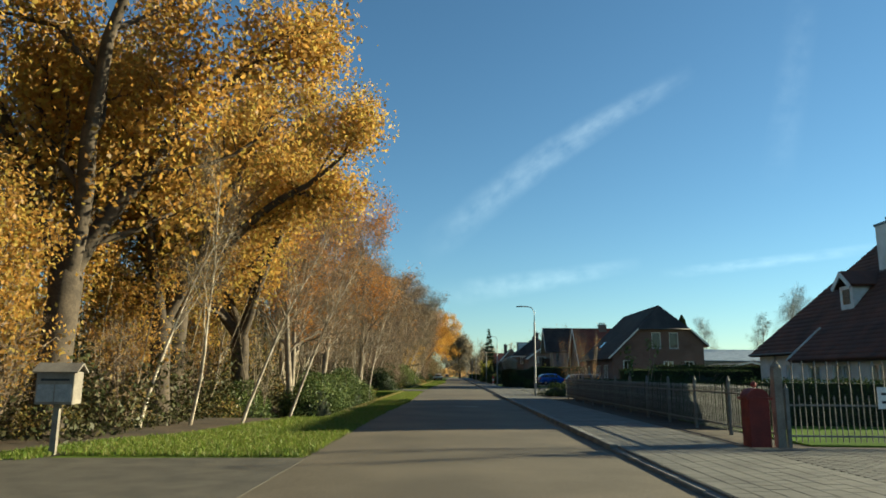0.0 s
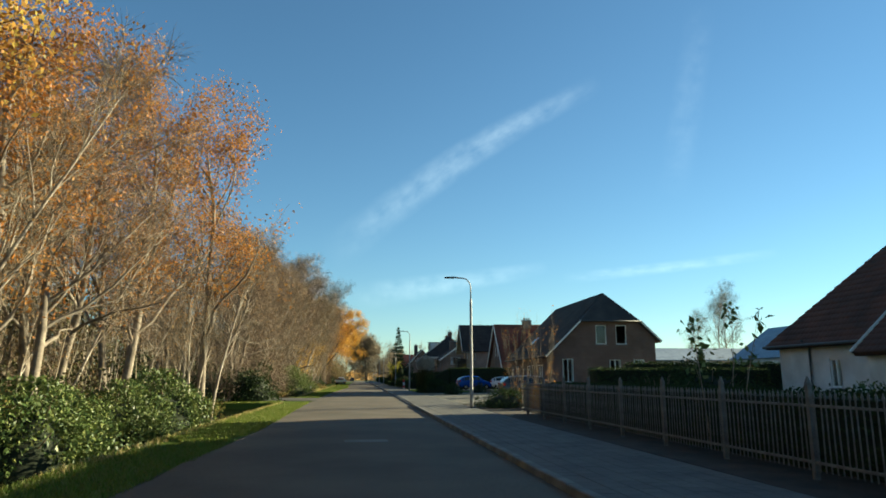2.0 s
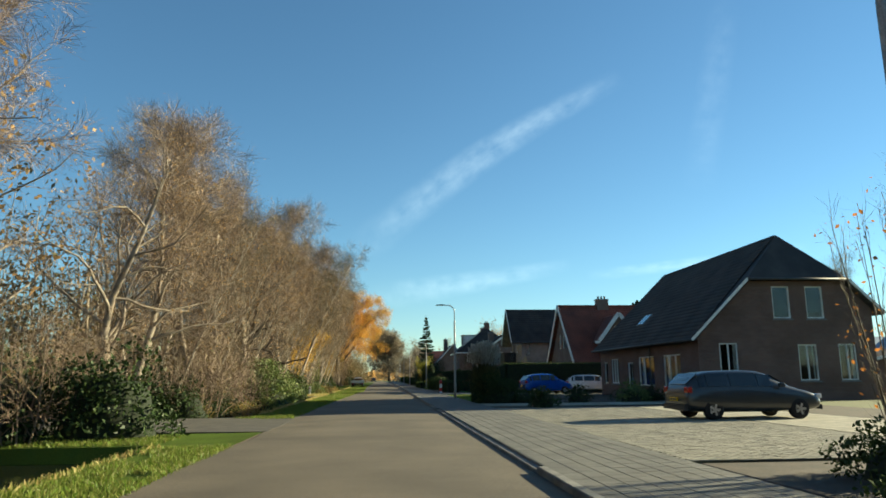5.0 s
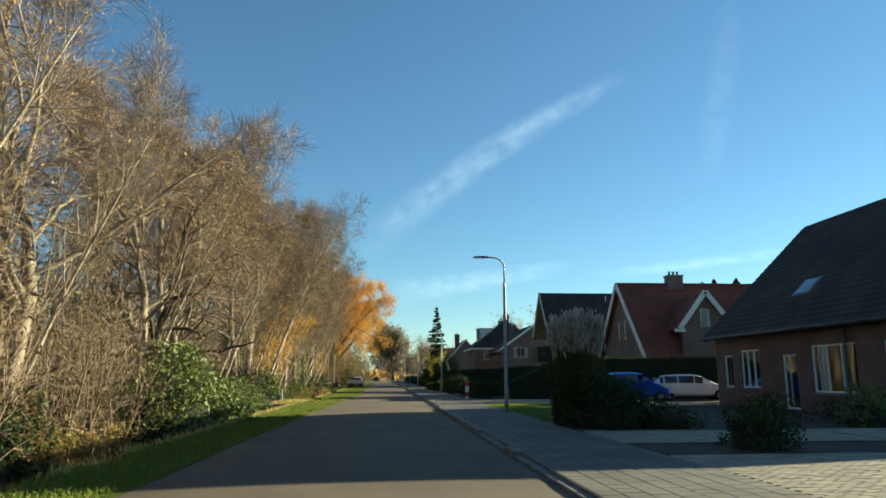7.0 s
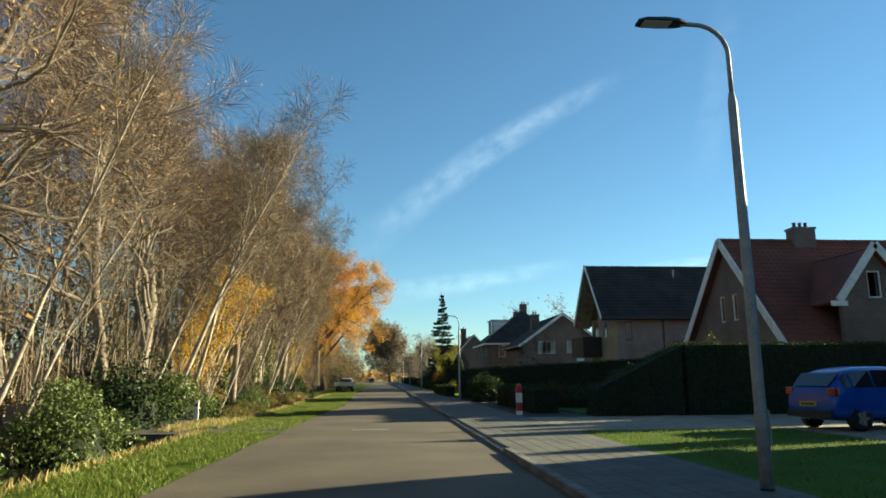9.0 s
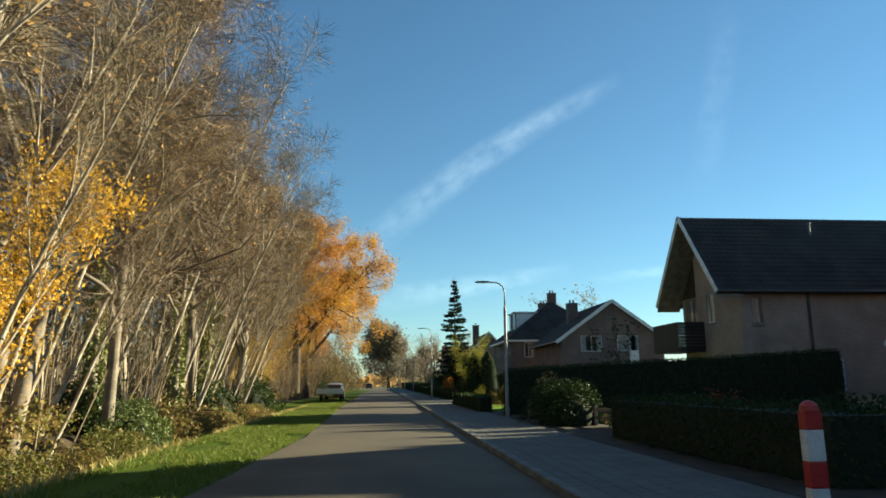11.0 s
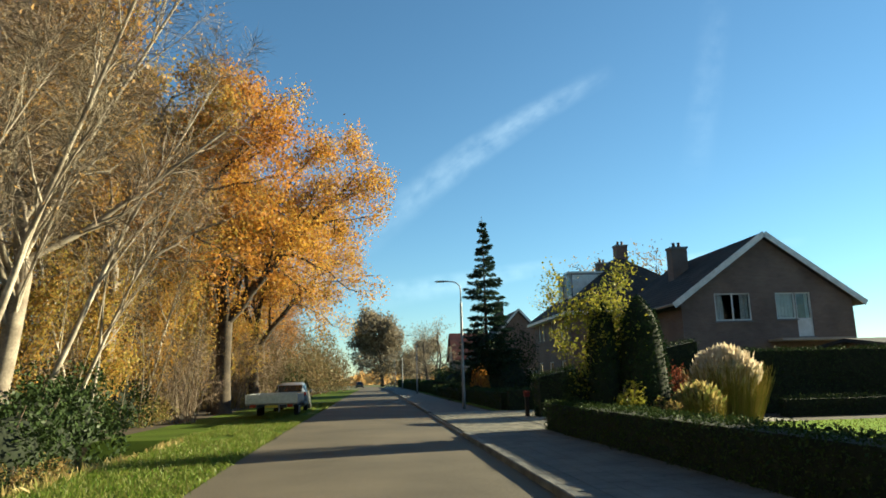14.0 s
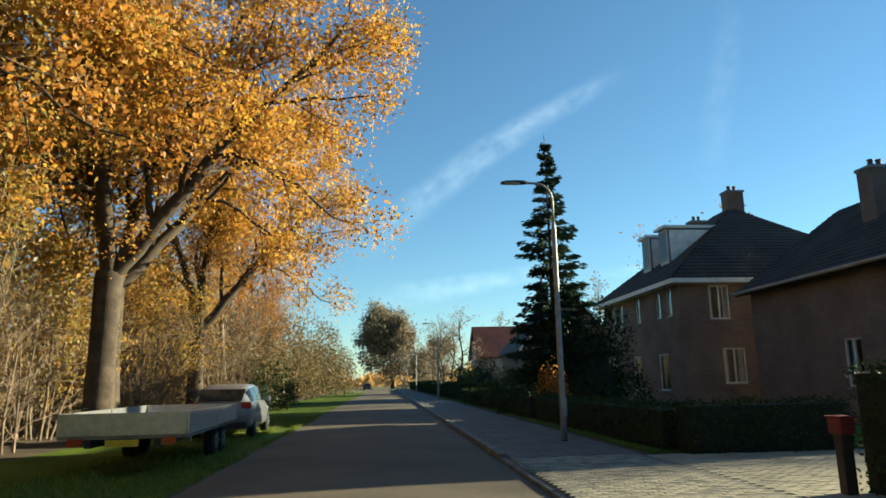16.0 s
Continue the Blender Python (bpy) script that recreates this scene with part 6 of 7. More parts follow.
def ornamental_grass(label, at, height, width, blade_mat, plume_mat, seed, blades=1500, plumes=260, name="ornamental_grass", fan=False):
    """A tuft of arching blades with feathery plumes on stalks."""
    rng = np.random.default_rng(seed)
    t = thing(name, label, "grass", (at[0], at[1], 0.05))
    a = rng.uniform(0, 6.28, blades)
    lean_ = rng.uniform(0.0, 0.42, blades)
    out = np.stack([np.cos(a) * lean_, np.sin(a) * lean_, np.ones(blades)], 1)
    out /= np.linalg.norm(out, axis=1)[:, None]
    L = height * (rng.uniform(0.3, 0.62, blades) if fan else rng.uniform(0.35, 0.8, blades))
    if fan:
        out = out * np.array([0.4, 0.4, 1.0])
    root = np.stack([np.cos(a), np.sin(a), np.zeros(blades)], 1) * (rng.random(blades) * width * 0.42)[:, None]
    w = new("blades", twig_mesh("blades", root, root + out * L[:, None], np.full(blades, 0.009), blade_mat))
    w.parent = t
    w["kind"] = "stuff"
    a = rng.uniform(0, 6.28, plumes)
    r = rng.random(plumes) ** 0.6 * width * 0.5
    tip = np.stack([np.cos(a) * r, np.sin(a) * r, height * (1 - (0.10 if fan else 0.28) * (r / (width * 0.5)) ** 2) * rng.uniform(0.86, 1.02, plumes)], 1)
    w = new("stalk_cluster", twig_mesh("stalk_cluster", tip * np.array([0.3, 0.3, 0]), tip, np.full(plumes, 0.008), blade_mat))
    w.parent = t
    w["kind"] = "stuff"
    k = 14
    f = rng.random((plumes, k, 1))
    c = tip[:, None] * (1 - (0.22 if fan else 0.30) * f) + rng.normal(size=(plumes, k, 3)) * 0.045
    w = new("plumes", leaf_mesh("plumes", c.reshape(-1, 3), 0.20, plume_mat, rng, slim=0.3, along=np.repeat(tip - tip * np.array([0.3, 0.3, 0]), k, 0)))
    w.parent = t
    w["kind"] = "stuff"
    return t


def topiary(label, at, radius, height, seed):
    """A clipped yew column with a rounded head."""
    rng = np.random.default_rng(seed)
    t = thing("topiary", label, "shrub", (at[0], at[1], 0.05))
    prof = [(radius * (0.62 + 0.38 * (1 - k / 9) ** 0.7) * math.sqrt(max(0.0, 1 - (k / 9) ** 6)) + 0.02, height * k / 9) for k in range(10)]
    # core coloured dark for the shade behind the outer needles
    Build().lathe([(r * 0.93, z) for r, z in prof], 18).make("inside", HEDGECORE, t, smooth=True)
    n = int(2 * math.pi * radius * height * 300)
    z, a = rng.random(n), rng.uniform(0, 6.28, n)
    r = np.interp(z * height, [p[1] for p in prof], [p[0] for p in prof])
    c = np.stack([np.cos(a) * r, np.sin(a) * r, z * height], 1) + rng.normal(size=(n, 3)) * 0.035
    w = new("foliage", leaf_mesh("foliage", c, 0.085, YEWLEAF, rng, slim=0.4))
    w.parent = t
    w["kind"] = "stuff"
    return t


# garden of the white house
hedge("dark clipped hedge behind the metal fence", 6.75, 30.6, 7.8, 51.5, 1.1)
hedge("dark clipped hedge across the lawn behind the metal gate", 7.9, 30.0, 17.5, 31.0, 1.25)
clump("dark garden shrubs on the lawn behind the fence", (11.0, 50.0), (4.0, 6.0, 1.9), HEDGELEAF, 0.12, 3600, 61)
clump("dark garden shrubs on the lawn behind the fence", (14.5, 53.0), (5.0, 5.0, 2.3), HEDGELEAF, 0.12, 3600, 62)
clump("glossy evergreen shrub by the white house", (16.5, 45.0), (3.2, 4.0, 1.6), RHODOLEAF, 0.14, 2400, 63)
hedge("long dark hedge behind the white house's lawn", 10.6, 55.8, 19.0, 57.0, 1.75)
hedge("tall dark hedge between the gardens", 14.0, 60.0, 40.0, 61.2, 2.1, density=110, leaf_size=0.11)

# corner bed by the street lamp
clump("low dark shrub with yellowing tips beside the pavement", (6.6, 57.2), (2.6, 3.2, 0.95), HEDGELEAF, 0.09, 2600, 64)
clump("amber-leaved shrub in the corner bed", (8.3, 57.4), (3.0, 2.6, 1.25), AMBERLEAF, 0.09, 2800, 65)
clump("low dark shrub in the corner bed", (7.4, 59.4), (3.2, 2.4, 0.9), HEDGELEAF, 0.09, 2400, 66)
upright = tree_model(67, "narrow bare upright shrub with red-brown leaves", PALETWIG, PALETWIG, RUSTLEAF, 0.09, 2, 0.12, keep=0.12, category="shrub", tips=2, tip_length=0.4,
                     height=4.6, radius=0.022, stems=9, levels=(7, 3), first=0.08, spread=0.3, ratio=0.28, rise=0.8, wobble=0.05)
place(upright, [(8.0, 60.2, 0, 0.95), (9.2, 60.0, 120, 1.0)])

# forecourt beds of the long brick house
clump("rounded dark box bush in the forecourt bed", (7.4, 81.6), (1.7, 1.7, 1.1), HEDGELEAF, 0.08, 2200, 71)
clump("rounded dark box bush in the forecourt bed", (10.4, 86.6), (1.6, 1.5, 1.2), HEDGELEAF, 0.08, 1800, 72)
clump("low spreading evergreen in the forecourt bed", (7.8, 87.2), (2.4, 2.2, 0.8), HEDGELEAF, 0.08, 1800, 73)
clump("low bush with pale tips under the windows", (13.4, 86.8), (2.2, 1.8, 1.3), RHODOLEAF, 0.10, 1800, 74)
clump("low bush with pale tips under the windows", (14.8, 88.6), (1.6, 4.6, 1.0), HEDGELEAF, 0.10, 1800, 75)
ornamental_grass("tall clump of dark reeds with faded grey plumes", (5.75, 88.3), 3.3, 1.75, REEDLEAF, GREYPLUME, 76, 1600, 420, fan=True)
clump("low dark evergreen shrub at the foot of the reeds", (6.45, 87.6), (3.4, 3.2, 1.75), HEDGELEAF, 0.09, 8000, 70)

# hedge of the red-roofed house, stepping up from the pavement
hedge("dense dark clipped hedge rising away from the pavement", 7.6, 110.3, 10.8, 111.7, 1.0, h2=2.45)
hedge("tall dark clipped hedge in front of the red-roofed house", 10.9, 110.4, 22.0, 111.9, 2.5)
clump("bright green bush above the hedge", (13.0, 112.8), (1.6, 1.4, 3.1), LIMELEAF, 0.10, 1200, 77)
hedge("low dark garden hedge beside the pavement", 6.0, 113.2, 7.0, 122.0, 0.95)
clump("dark shrubs in the shaded front garden", (9.5, 117.5), (3.5, 6.0, 1.2), HEDGELEAF, 0.12, 2600, 78)
clump("dark reddish shrubs in the shaded front garden", (8.8, 122.5), (2.8, 4.0, 1.4), REDLEAF, 0.10, 1800, 79)

# rows of tall conifers hidden behind the houses, added to cast shade on the road
def cypress():
    """A slim columnar conifer, ten metres tall, tapering to its tip."""
    rng = np.random.default_rng(117)
    t = thing("cypress_tree", "unseen slim dark conifer added to shade the road", "tree", group="conifers in the back gardens")
    zs, rs = [0.0, 0.25, 1.2, 5.5, 8.0, 9.3, 10.0], [0.25, 0.55, 0.95, 1.0, 0.78, 0.42, 0.04]
    # opaque core, its dark colour standing for the shaded inside
    Build().lathe([(r * 0.86, z) for r, z in zip(rs, zs)], 12).make("inside", HEDGECORE, t, smooth=True)
    n = 3400
    z, a = rng.uniform(0.1, 10.0, n), rng.uniform(0, 6.28, n)
    r = np.interp(z, zs, rs) * rng.uniform(0.82, 1.12, n)
    c = np.stack([np.cos(a) * r, np.sin(a) * r, z], 1)
    d = np.stack([np.cos(a) * 0.5, np.sin(a) * 0.5, np.full(n, 1.6)], 1)
    w = new("foliage", leaf_mesh("foliage", c, 0.34, HEDGELEAF, rng, slim=0.35, along=d))
    w.parent = t
    w["kind"] = "stuff"
    return t


# added shade casters: x, first y, last y, height of each unseen row
SHADE_ROWS = ((34.0, 53.0, 60.4, 12.9), (32.4, 112.0, 116.2, 9.4), (29.8, 107.2, 109.0, 8.4), (32.4, 119.2, 125.0, 8.8), (32.6, 130.1, 133.3, 9.9), (33.0, 135.9, 140.4, 10.5))
rng = np.random.default_rng(118)
spots = [(x + 0.9 + rng.uniform(-0.15, 0.15), y, rng.uniform(0, 360), (h + rng.uniform(0.1, 0.9)) / 10) for x, y0, y1, h in SHADE_ROWS for y in np.arange(y0 + 0.6, y1, 1.25)]
tall = cypress()
for i, (x, y, turn, k) in enumerate(spots):
    m = pose(x, y, 0, 0, 0, turn) @ Matrix.Diagonal((0.95, 0.95, k, 1))
    (copy_thing(tall, m) if i else tall).matrix_basis = m
# out-of-view birch, added so that thin shadow lines cross the road
shade_birch = copy_thing(birch2, pose(14.2, 27.2, 0.05, 0, 0, 200))
shade_birch.matrix_basis = pose(14.2, 27.2, 0.05, 0, 0, 200) @ Matrix.Scale(0.62, 4)

# garden of the balcony house
clump("large dark evergreen bush beside the pavement", (6.3, 127.2), (2.9, 3.6, 1.8), HEDGELEAF, 0.09, 9000, 81)
clump("brown faded hydrangea bush beside the street lamp", (6.9, 131.2), (2.8, 2.2, 1.75), DULLLEAF, 0.09, 4200, 101)
clump("dark evergreen bush beside the pavement", (8.6, 122.6), (2.6, 2.8, 1.2), HEDGELEAF, 0.12, 2600, 82)
hedge("tall dark hedge in front of the balcony house", 5.6, 134.2, 21.0, 135.4, 1.9, h2=2.7)
thin_tree = tree_model(69, "slim half-bare tree with sparse dark leaves behind the hedge", GREYBARK, PALETWIG, HEDGELEAF, 0.14, 3, 0.15, keep=0.25,
                       height=4.4, radius=0.03, stems=3, levels=(7, 4, 2), first=0.3, spread=0.6, ratio=0.32, rise=0.5, wobble=0.1)
place(thin_tree, [(11.2, 137.2, 0, 1.0)])
clump("brown dry shrub beside the wooden rail", (7.8, 125.2), (2.0, 1.8, 0.8), BROWNLEAF, 0.09, 1600, 83)

# garden of the broad-gabled house
hedge("low clipped box hedge along the pavement", 4.75, 137.0, 5.4, 149.4, 0.73, BOXLEAF, 0.05, 520, swell=0.03)
hedge("low clipped box hedge along the pavement", 5.42, 148.8, 8.2, 149.4, 0.60, BOXLEAF, 0.05, 420, swell=0.03)
topiary("tall clipped dark yew column", (5.95, 147.9), 0.46, 3.25, 84)
topiary("broad clipped dark yew column", (6.85, 147.7), 0.66, 3.28, 85)
ornamental_grass("large sunlit pampas tuft with beige plumes", (9.75, 149.2), 2.1, 1.8, DRYGRASS, PLUME, 86, 2200, 420)
ornamental_grass("small yellow ornamental grass tuft", (7.95, 147.2), 1.15, 1.1, DRYGRASS, DRYGRASS, 87, 1400, 120)
clump("wine-red shrub behind the lawn", (9.0, 150.4), (1.6, 1.4, 1.9), REDLEAF, 0.09, 1300, 88)
clump("amber and green shrub under the yew columns", (6.2, 146.9), (1.0, 1.0, 1.5), LIMELEAF, 0.09, 1700, 89)
clump("amber and green shrub under the yew columns", (7.0, 146.8), (1.5, 1.0, 0.95), BRAMBLE, 0.09, 1500, 90)
clump("dense dark shrub with scattered yellow leaves before the yew columns", (5.6, 148.4), (1.5, 1.4, 2.4), HEDGELEAF, 0.09, 4200, 93)
limetree = tree_model(91, "small tree with sunlit yellow-green leaves", GREYBARK, TWIG, LIMELEAF, 0.11, 7, 0.2, keep=0.75,
                      height=4.6, radius=0.04, stems=5, levels=(8, 4, 2), first=0.2, spread=0.75, ratio=0.36, rise=0.3, wobble=0.14)
place(limetree, [(6.3, 148.4, 0, 0.82)])
hedge("dark hedge behind the bright lawn", 11.9, 153.4, 22.0, 154.6, 2.1)
hedge("low dark hedge at the end of the bright lawn", 12.9, 151.6, 20.0, 152.2, 0.55)
hedge("low dark hedge beside the driveway", 5.9, 160.3, 9.0, 161.1, 0.9)
hedge("low dark hedge along the pavement", 5.7, 161.2, 6.6, 172.5, 0.8)
hedge("dark hedge between the two driveways, rising away from the pavement", 5.95, 154.9, 11.85, 156.0, 1.42, h2=2.55)
clump("small shrub with yellow flecked leaves at the driveway", (5.9, 148.9), (1.2, 1.0, 1.6), LIMELEAF, 0.09, 900, 92)


def fir(label, at, height, width, seed):
    """A narrow fir: a straight trunk with tiers of drooping sprays."""
    rng = np.random.default_rng(seed)
    t = thing("fir_tree", label, "tree", (at[0], at[1], 0))
    Build().tube([(0, 0, -0.2), (0.03, 0, height * 0.5), (0, 0.02, height)], [0.16, 0.09, 0.012], 8).make("trunk", OAKBARK, t, smooth=True)
    A, B, C, D = [], [], [], []
    z = 0.7
    while z < height - 0.25:
        f = z / height
        reach = width / 2 * (1 - f) ** 0.9 + 0.06
        for k in range(9 if f < 0.6 else 6):
            a = rng.uniform(0, 6.28)
            L = reach * rng.uniform(0.65, 1.12)
            p0 = np.array([0, 0, z + rng.uniform(-0.1, 0.1)])
            p1 = p0 + np.array([math.cos(a) * L, math.sin(a) * L, -0.24 * L + 0.5 * L * f + rng.normal() * 0.08 * L])
            A.append(p0); B.append(p1)
            n = int(20 + L * 34)
            for s in rng.random(n):
                c = p0 + (p1 - p0) * (0.15 + 0.85 * s)
                side = np.array([-math.sin(a), math.cos(a), 0]) * rng.normal() * 0.24 * (1.15 - s) * max(0.5, L)
                C.append(c + side + np.array([0, 0, rng.normal() * 0.06 - 0.07 + 0.16 * (s - 0.5) ** 2]))
                D.append(np.array([math.cos(a), math.sin(a), -0.25]) + side * 1.5)
        z += rng.uniform(0.3, 0.52)
    A, B = np.array(A), np.array(B)
    w = new("branchwork", twig_mesh("branchwork", A, B, np.full(len(A), 0.018), OAKBARK))
    w.parent = t
    w["kind"] = "stuff"
    w = new("needles", leaf_mesh("needles", np.array(C), 0.27, FIRLEAF, rng, slim=0.32, along=np.array(D) * 1.6))
    w.parent = t
    w["kind"] = "stuff"
    return t


fir("tall dark blue-green fir in a front garden", (8.0, 178.5), 12.9, 5.6, 95)
clump("dark rounded yew beneath the fir", (9.0, 178.2), (6.4, 5.4, 5.2), YEWLEAF, 0.16, 9000, 96)
clump("glowing orange-leaved shrub in front of dark hedges", (6.9, 174.6), (1.3, 1.3, 2.5), GOLDLEAF, 0.12, 1300, 97)
hedge("dark hedge along the shaded pavement", 5.6, 173.0, 6.6, 196.0, 0.85, density=70, leaf_size=0.13)
hedge("dark hedge along the shaded pavement", 5.8, 198.0, 7.2, 236.0, 1.25, density=70, leaf_size=0.13)
hedge("dark hedge along the shaded pavement", 5.8, 238.0, 7.2, 300.0, 1.5, density=70, leaf_size=0.13)
clump("dark garden shrubs in the shade", (9.5, 196.0), (5.0, 6.0, 2.8), HEDGELEAF, 0.16, 3200, 98)
clump("dark garden shrubs in the shade", (9.0, 208.0), (5.0, 8.0, 3.4), HEDGELEAF, 0.18, 3200, 99)
clump("dark garden shrubs in the shade", (9.5, 222.0), (6.0, 9.0, 3.8), HEDGELEAF, 0.2, 3200, 100)


# ---------- fence, gate and pillar of the first garden ----------
def picket_mesh(h, r=0.011):
    return Build().tube([(0, 0, 0.08), (0, 0, h - 0.10)], [r, r], 5).lathe([(r, h - 0.11), (0.021, h - 0.07), (0.004, h)], 6).mesh("picket", FENCEMETAL)


def metal_fence(label, a, b, height, step, post_step, tall=None):
    """Upright bars with spear heads between two rails, and square posts. tall: height of every second bar."""
    t = thing("metal_fence", label, "fence", (a[0], a[1], 0.08), math.degrees(math.atan2(b[1] - a[1], b[0] - a[0])))
    L = math.dist(a, b)
    bar, high = picket_mesh(height), picket_mesh(tall) if tall else None
    n = int(L / step)
    for i in range(n):
        if abs((i * step) % post_step) < step * 0.5:
            continue
        o = new("picket", high if tall and i % 2 else bar)
        o.parent = t
        o.location = (i * step + 0.02, 0, 0)
        o.rotation_euler = (random.uniform(-0.012, 0.012), random.uniform(-0.012, 0.012), 0)
    for z in (0.18, height - 0.22):
        Build().box(0, -0.018, z, L, 0.018, z + 0.035).make("rail", FENCEMETAL, t)
    me = Build().box(-0.035, -0.035, -0.2, 0.035, 0.035, height + 0.08).lathe([(0.05, height + 0.08), (0.05, height + 0.10), (0.012, height + 0.20)], 8).mesh("post", FENCEMETAL)
    k = 0
    while k * post_step <= L + 0.01:
        o = new("post", me)
        o.parent = t
        o.location = (k * post_step, 0, 0)
        k += 1
    return t


stalk = tree_model(68, "thin upright shrub with a few rosettes of large leaves", GREYBARK, PALETWIG, RHODOLEAF, 0.15, 7, 0.10, keep=0.3, category="shrub",
                   height=2.9, radius=0.016, stems=3, levels=(4, 2), first=0.5, spread=0.5, ratio=0.22, rise=0.6, wobble=0.06)
place(stalk, [(6.95, 38.2, 0, 1.05)])
metal_fence("grey weathered metal picket fence with spear-headed bars", (6.15, 24.9), (6.15, 51.9), 1.16, 0.118, 2.36)
metal_fence("tall grey metal gate with bars of two heights", (6.15, 24.35), (11.6, 24.35), 1.0, 0.115, 5.4, tall=1.68)
Build().box(5.92, 24.32, -0.1, 6.08, 24.48, 1.6).lathe([(0.10, 1.6), (0.10, 1.64), (0.03, 1.74)], 10, (6.0, 24.4, 0)).make("gate_post", GREYWOOD)
tagged(bpy.data.objects["gate_post"], "weathered grey timber gate post with a cap", "post")


def red_pillar():
    t = thing("red_pillar", "dark red painted pillar with a rounded head beside the gate", "pillar", (5.62, 24.6, 0.07))
    b = Build().box(-0.21, -0.2, -0.1, 0.21, 0.2, 0.95).make("body", PILLARRED, t)
    bevelled(b, 0.02)
    arc = [(0.21 * math.cos(a), 0.95 + 0.18 * math.sin(a)) for a in np.linspace(0, math.pi, 13)]
    v = [(x, -0.2, z) for x, z in arc] + [(x, 0.2, z) for x, z in arc]
    n = len(arc)
    Build().add(v, [tuple(range(n - 1, -1, -1)), tuple(range(n, 2 * n))] + [(i, i + 1, i + 1 + n, i + n) for i in range(n - 1)]).make("head", PILLARRED, t)
    Build().box(-0.25, -0.24, 0.90, 0.25, 0.24, 0.951).make("ledge", PILLARRED, t)
    Build().lathe([(0.03, 1.14), (0.06, 1.18), (0.06, 1.22), (0.02, 1.27)], 10).make("finial", PILLARRED, t)
    return t


red_pillar()


def notice(label, at, w, h, turn, pole=True, bars=2):
    """A small white board with lines of writing that cannot be read."""
    t = thing("notice_board", label, "sign", at, turn)
    Build().box(-w / 2, -0.01, -h / 2, w / 2, 0.01, h / 2).make("board", SIGNWHITE, t)
    for i in range(bars):
        z = h / 2 - h * (i + 0.8) / (bars + 0.6)
        Build().box(-w * 0.36, -0.014, z - h * 0.06, w * (0.36 - 0.1 * i), -0.0105, z + h * 0.06).make("bar", BLACKPLASTIC, t)
    return t


notice("white notice board hung on the metal gate", (8.2, 24.30, 1.03), 0.55, 0.42, 0)


# ---------- pillar with orange gourds, marker post, arch, rail ----------
def gourd_pillar():
    t = thing("brick_pillar", "low grey garden pillar carrying two orange gourds", "pillar", (9.8, 55.95, 0.05))
    bevelled(Build().box(-0.22, -0.22, -0.1, 0.22, 0.22, 0.82).make("shaft", GREYWOOD, t), 0.02)
    Build().box(-0.27, -0.27, 0.82, 0.27, 0.27, 0.88).make("cap", KERB, t)
    return t


gourd_pillar()
for dx in (-0.13, 0.14):
    g = Build()
    v, f = [], []
    for i in range(9):
        th = math.pi * i / 8
        for k in range(20):
            a = 2 * math.pi * k / 20
            r = 0.125 * math.sin(th) * (1 + 0.07 * math.cos(10 * a))
            v.append((r * math.cos(a), r * math.sin(a), 0.10 - 0.10 * math.cos(th)))
    for i in range(8):
        for k in range(20):
            f.append((i * 20 + k, i * 20 + (k + 1) % 20, (i + 1) * 20 + (k + 1) % 20, (i + 1) * 20 + k))
    o = g.add(v, f).make("gourd", ORANGELENS, smooth=True)
    o.location = (9.8 + dx, 55.95, 0.935)
    tagged(o, "bright orange ribbed gourd on the garden pillar", "gourd")


def marker_post():
    t = thing("marker_post", "short red and white banded marker post beside the pavement", "post", (5.3, 112.5, 0.07))
    for z0, z1, m in ((-0.1, 0.12, SIGNWHITE), (0.122, 0.42, SIGNRED), (0.422, 0.78, SIGNWHITE), (0.782, 1.0, SIGNRED)):
        bevelled(Build().box(-0.11, -0.07, z0, 0.11, 0.07, z1).make("band", m, t), 0.012)
    Build().lathe([(0.11, 1.0), (0.10, 1.06), (0.05, 1.11), (0.0, 1.12)], 12).make("head", SIGNRED, t)
    return t


marker_post()


def wooden_rail():
    t = thing("wooden_fence", "low weathered timber rail fence behind the garden bushes", "fence", (7.5, 123.6, 0.05), 98.5)
    for k in range(7):
        bevelled(Build().box(k * 1.5 - 0.055, -0.055, -0.2, k * 1.5 + 0.055, 0.055, 0.66).make("post", GREYWOOD, t), 0.01)
    for k in range(6):
        for z in (0.2, 0.45):
            Build().box(k * 1.5 - 0.03, 0.056, z, k * 1.5 + 1.47, 0.085, z + 0.11).make("rail", GREYWOOD, t)
    return t


wooden_rail()


def post_box():
    """The post-mounted grey box at the wood's edge."""
    t = thing("letter_box", "weathered grey letter box on a wooden post by the wood", "letter box", (-7.55, 22.6, 0.0), 8)
    Build().box(-0.05, -0.05, -0.2, 0.05, 0.05, 0.85).make("post", GREYWOOD, t)
    b = bevelled(Build().box(-0.32, -0.2, 0.85, 0.32, 0.2, 1.42).make("box", GREYWOOD, t), 0.015)
    Build().slab([(-0.38, -0.26, 1.42), (0.38, -0.26, 1.42), (0.38, 0.0, 1.58), (-0.38, 0.0, 1.58)], 0.03).make("lid", GREYWOOD, t)
    Build().slab([(-0.38, 0.0, 1.58), (0.38, 0.0, 1.58), (0.38, 0.26, 1.42), (-0.38, 0.26, 1.42)], 0.03).make("lid", GREYWOOD, t)
    Build().box(-0.24, -0.206, 1.26, 0.24, -0.2005, 1.30).make("slot", BLACKPLASTIC, t)
    for x in (-0.15, 0.15):
        Build().box(x - 0.14, -0.206, 0.9, x + 0.14, -0.2005, 1.2).make("door", GALV, t)
    return t


post_box()


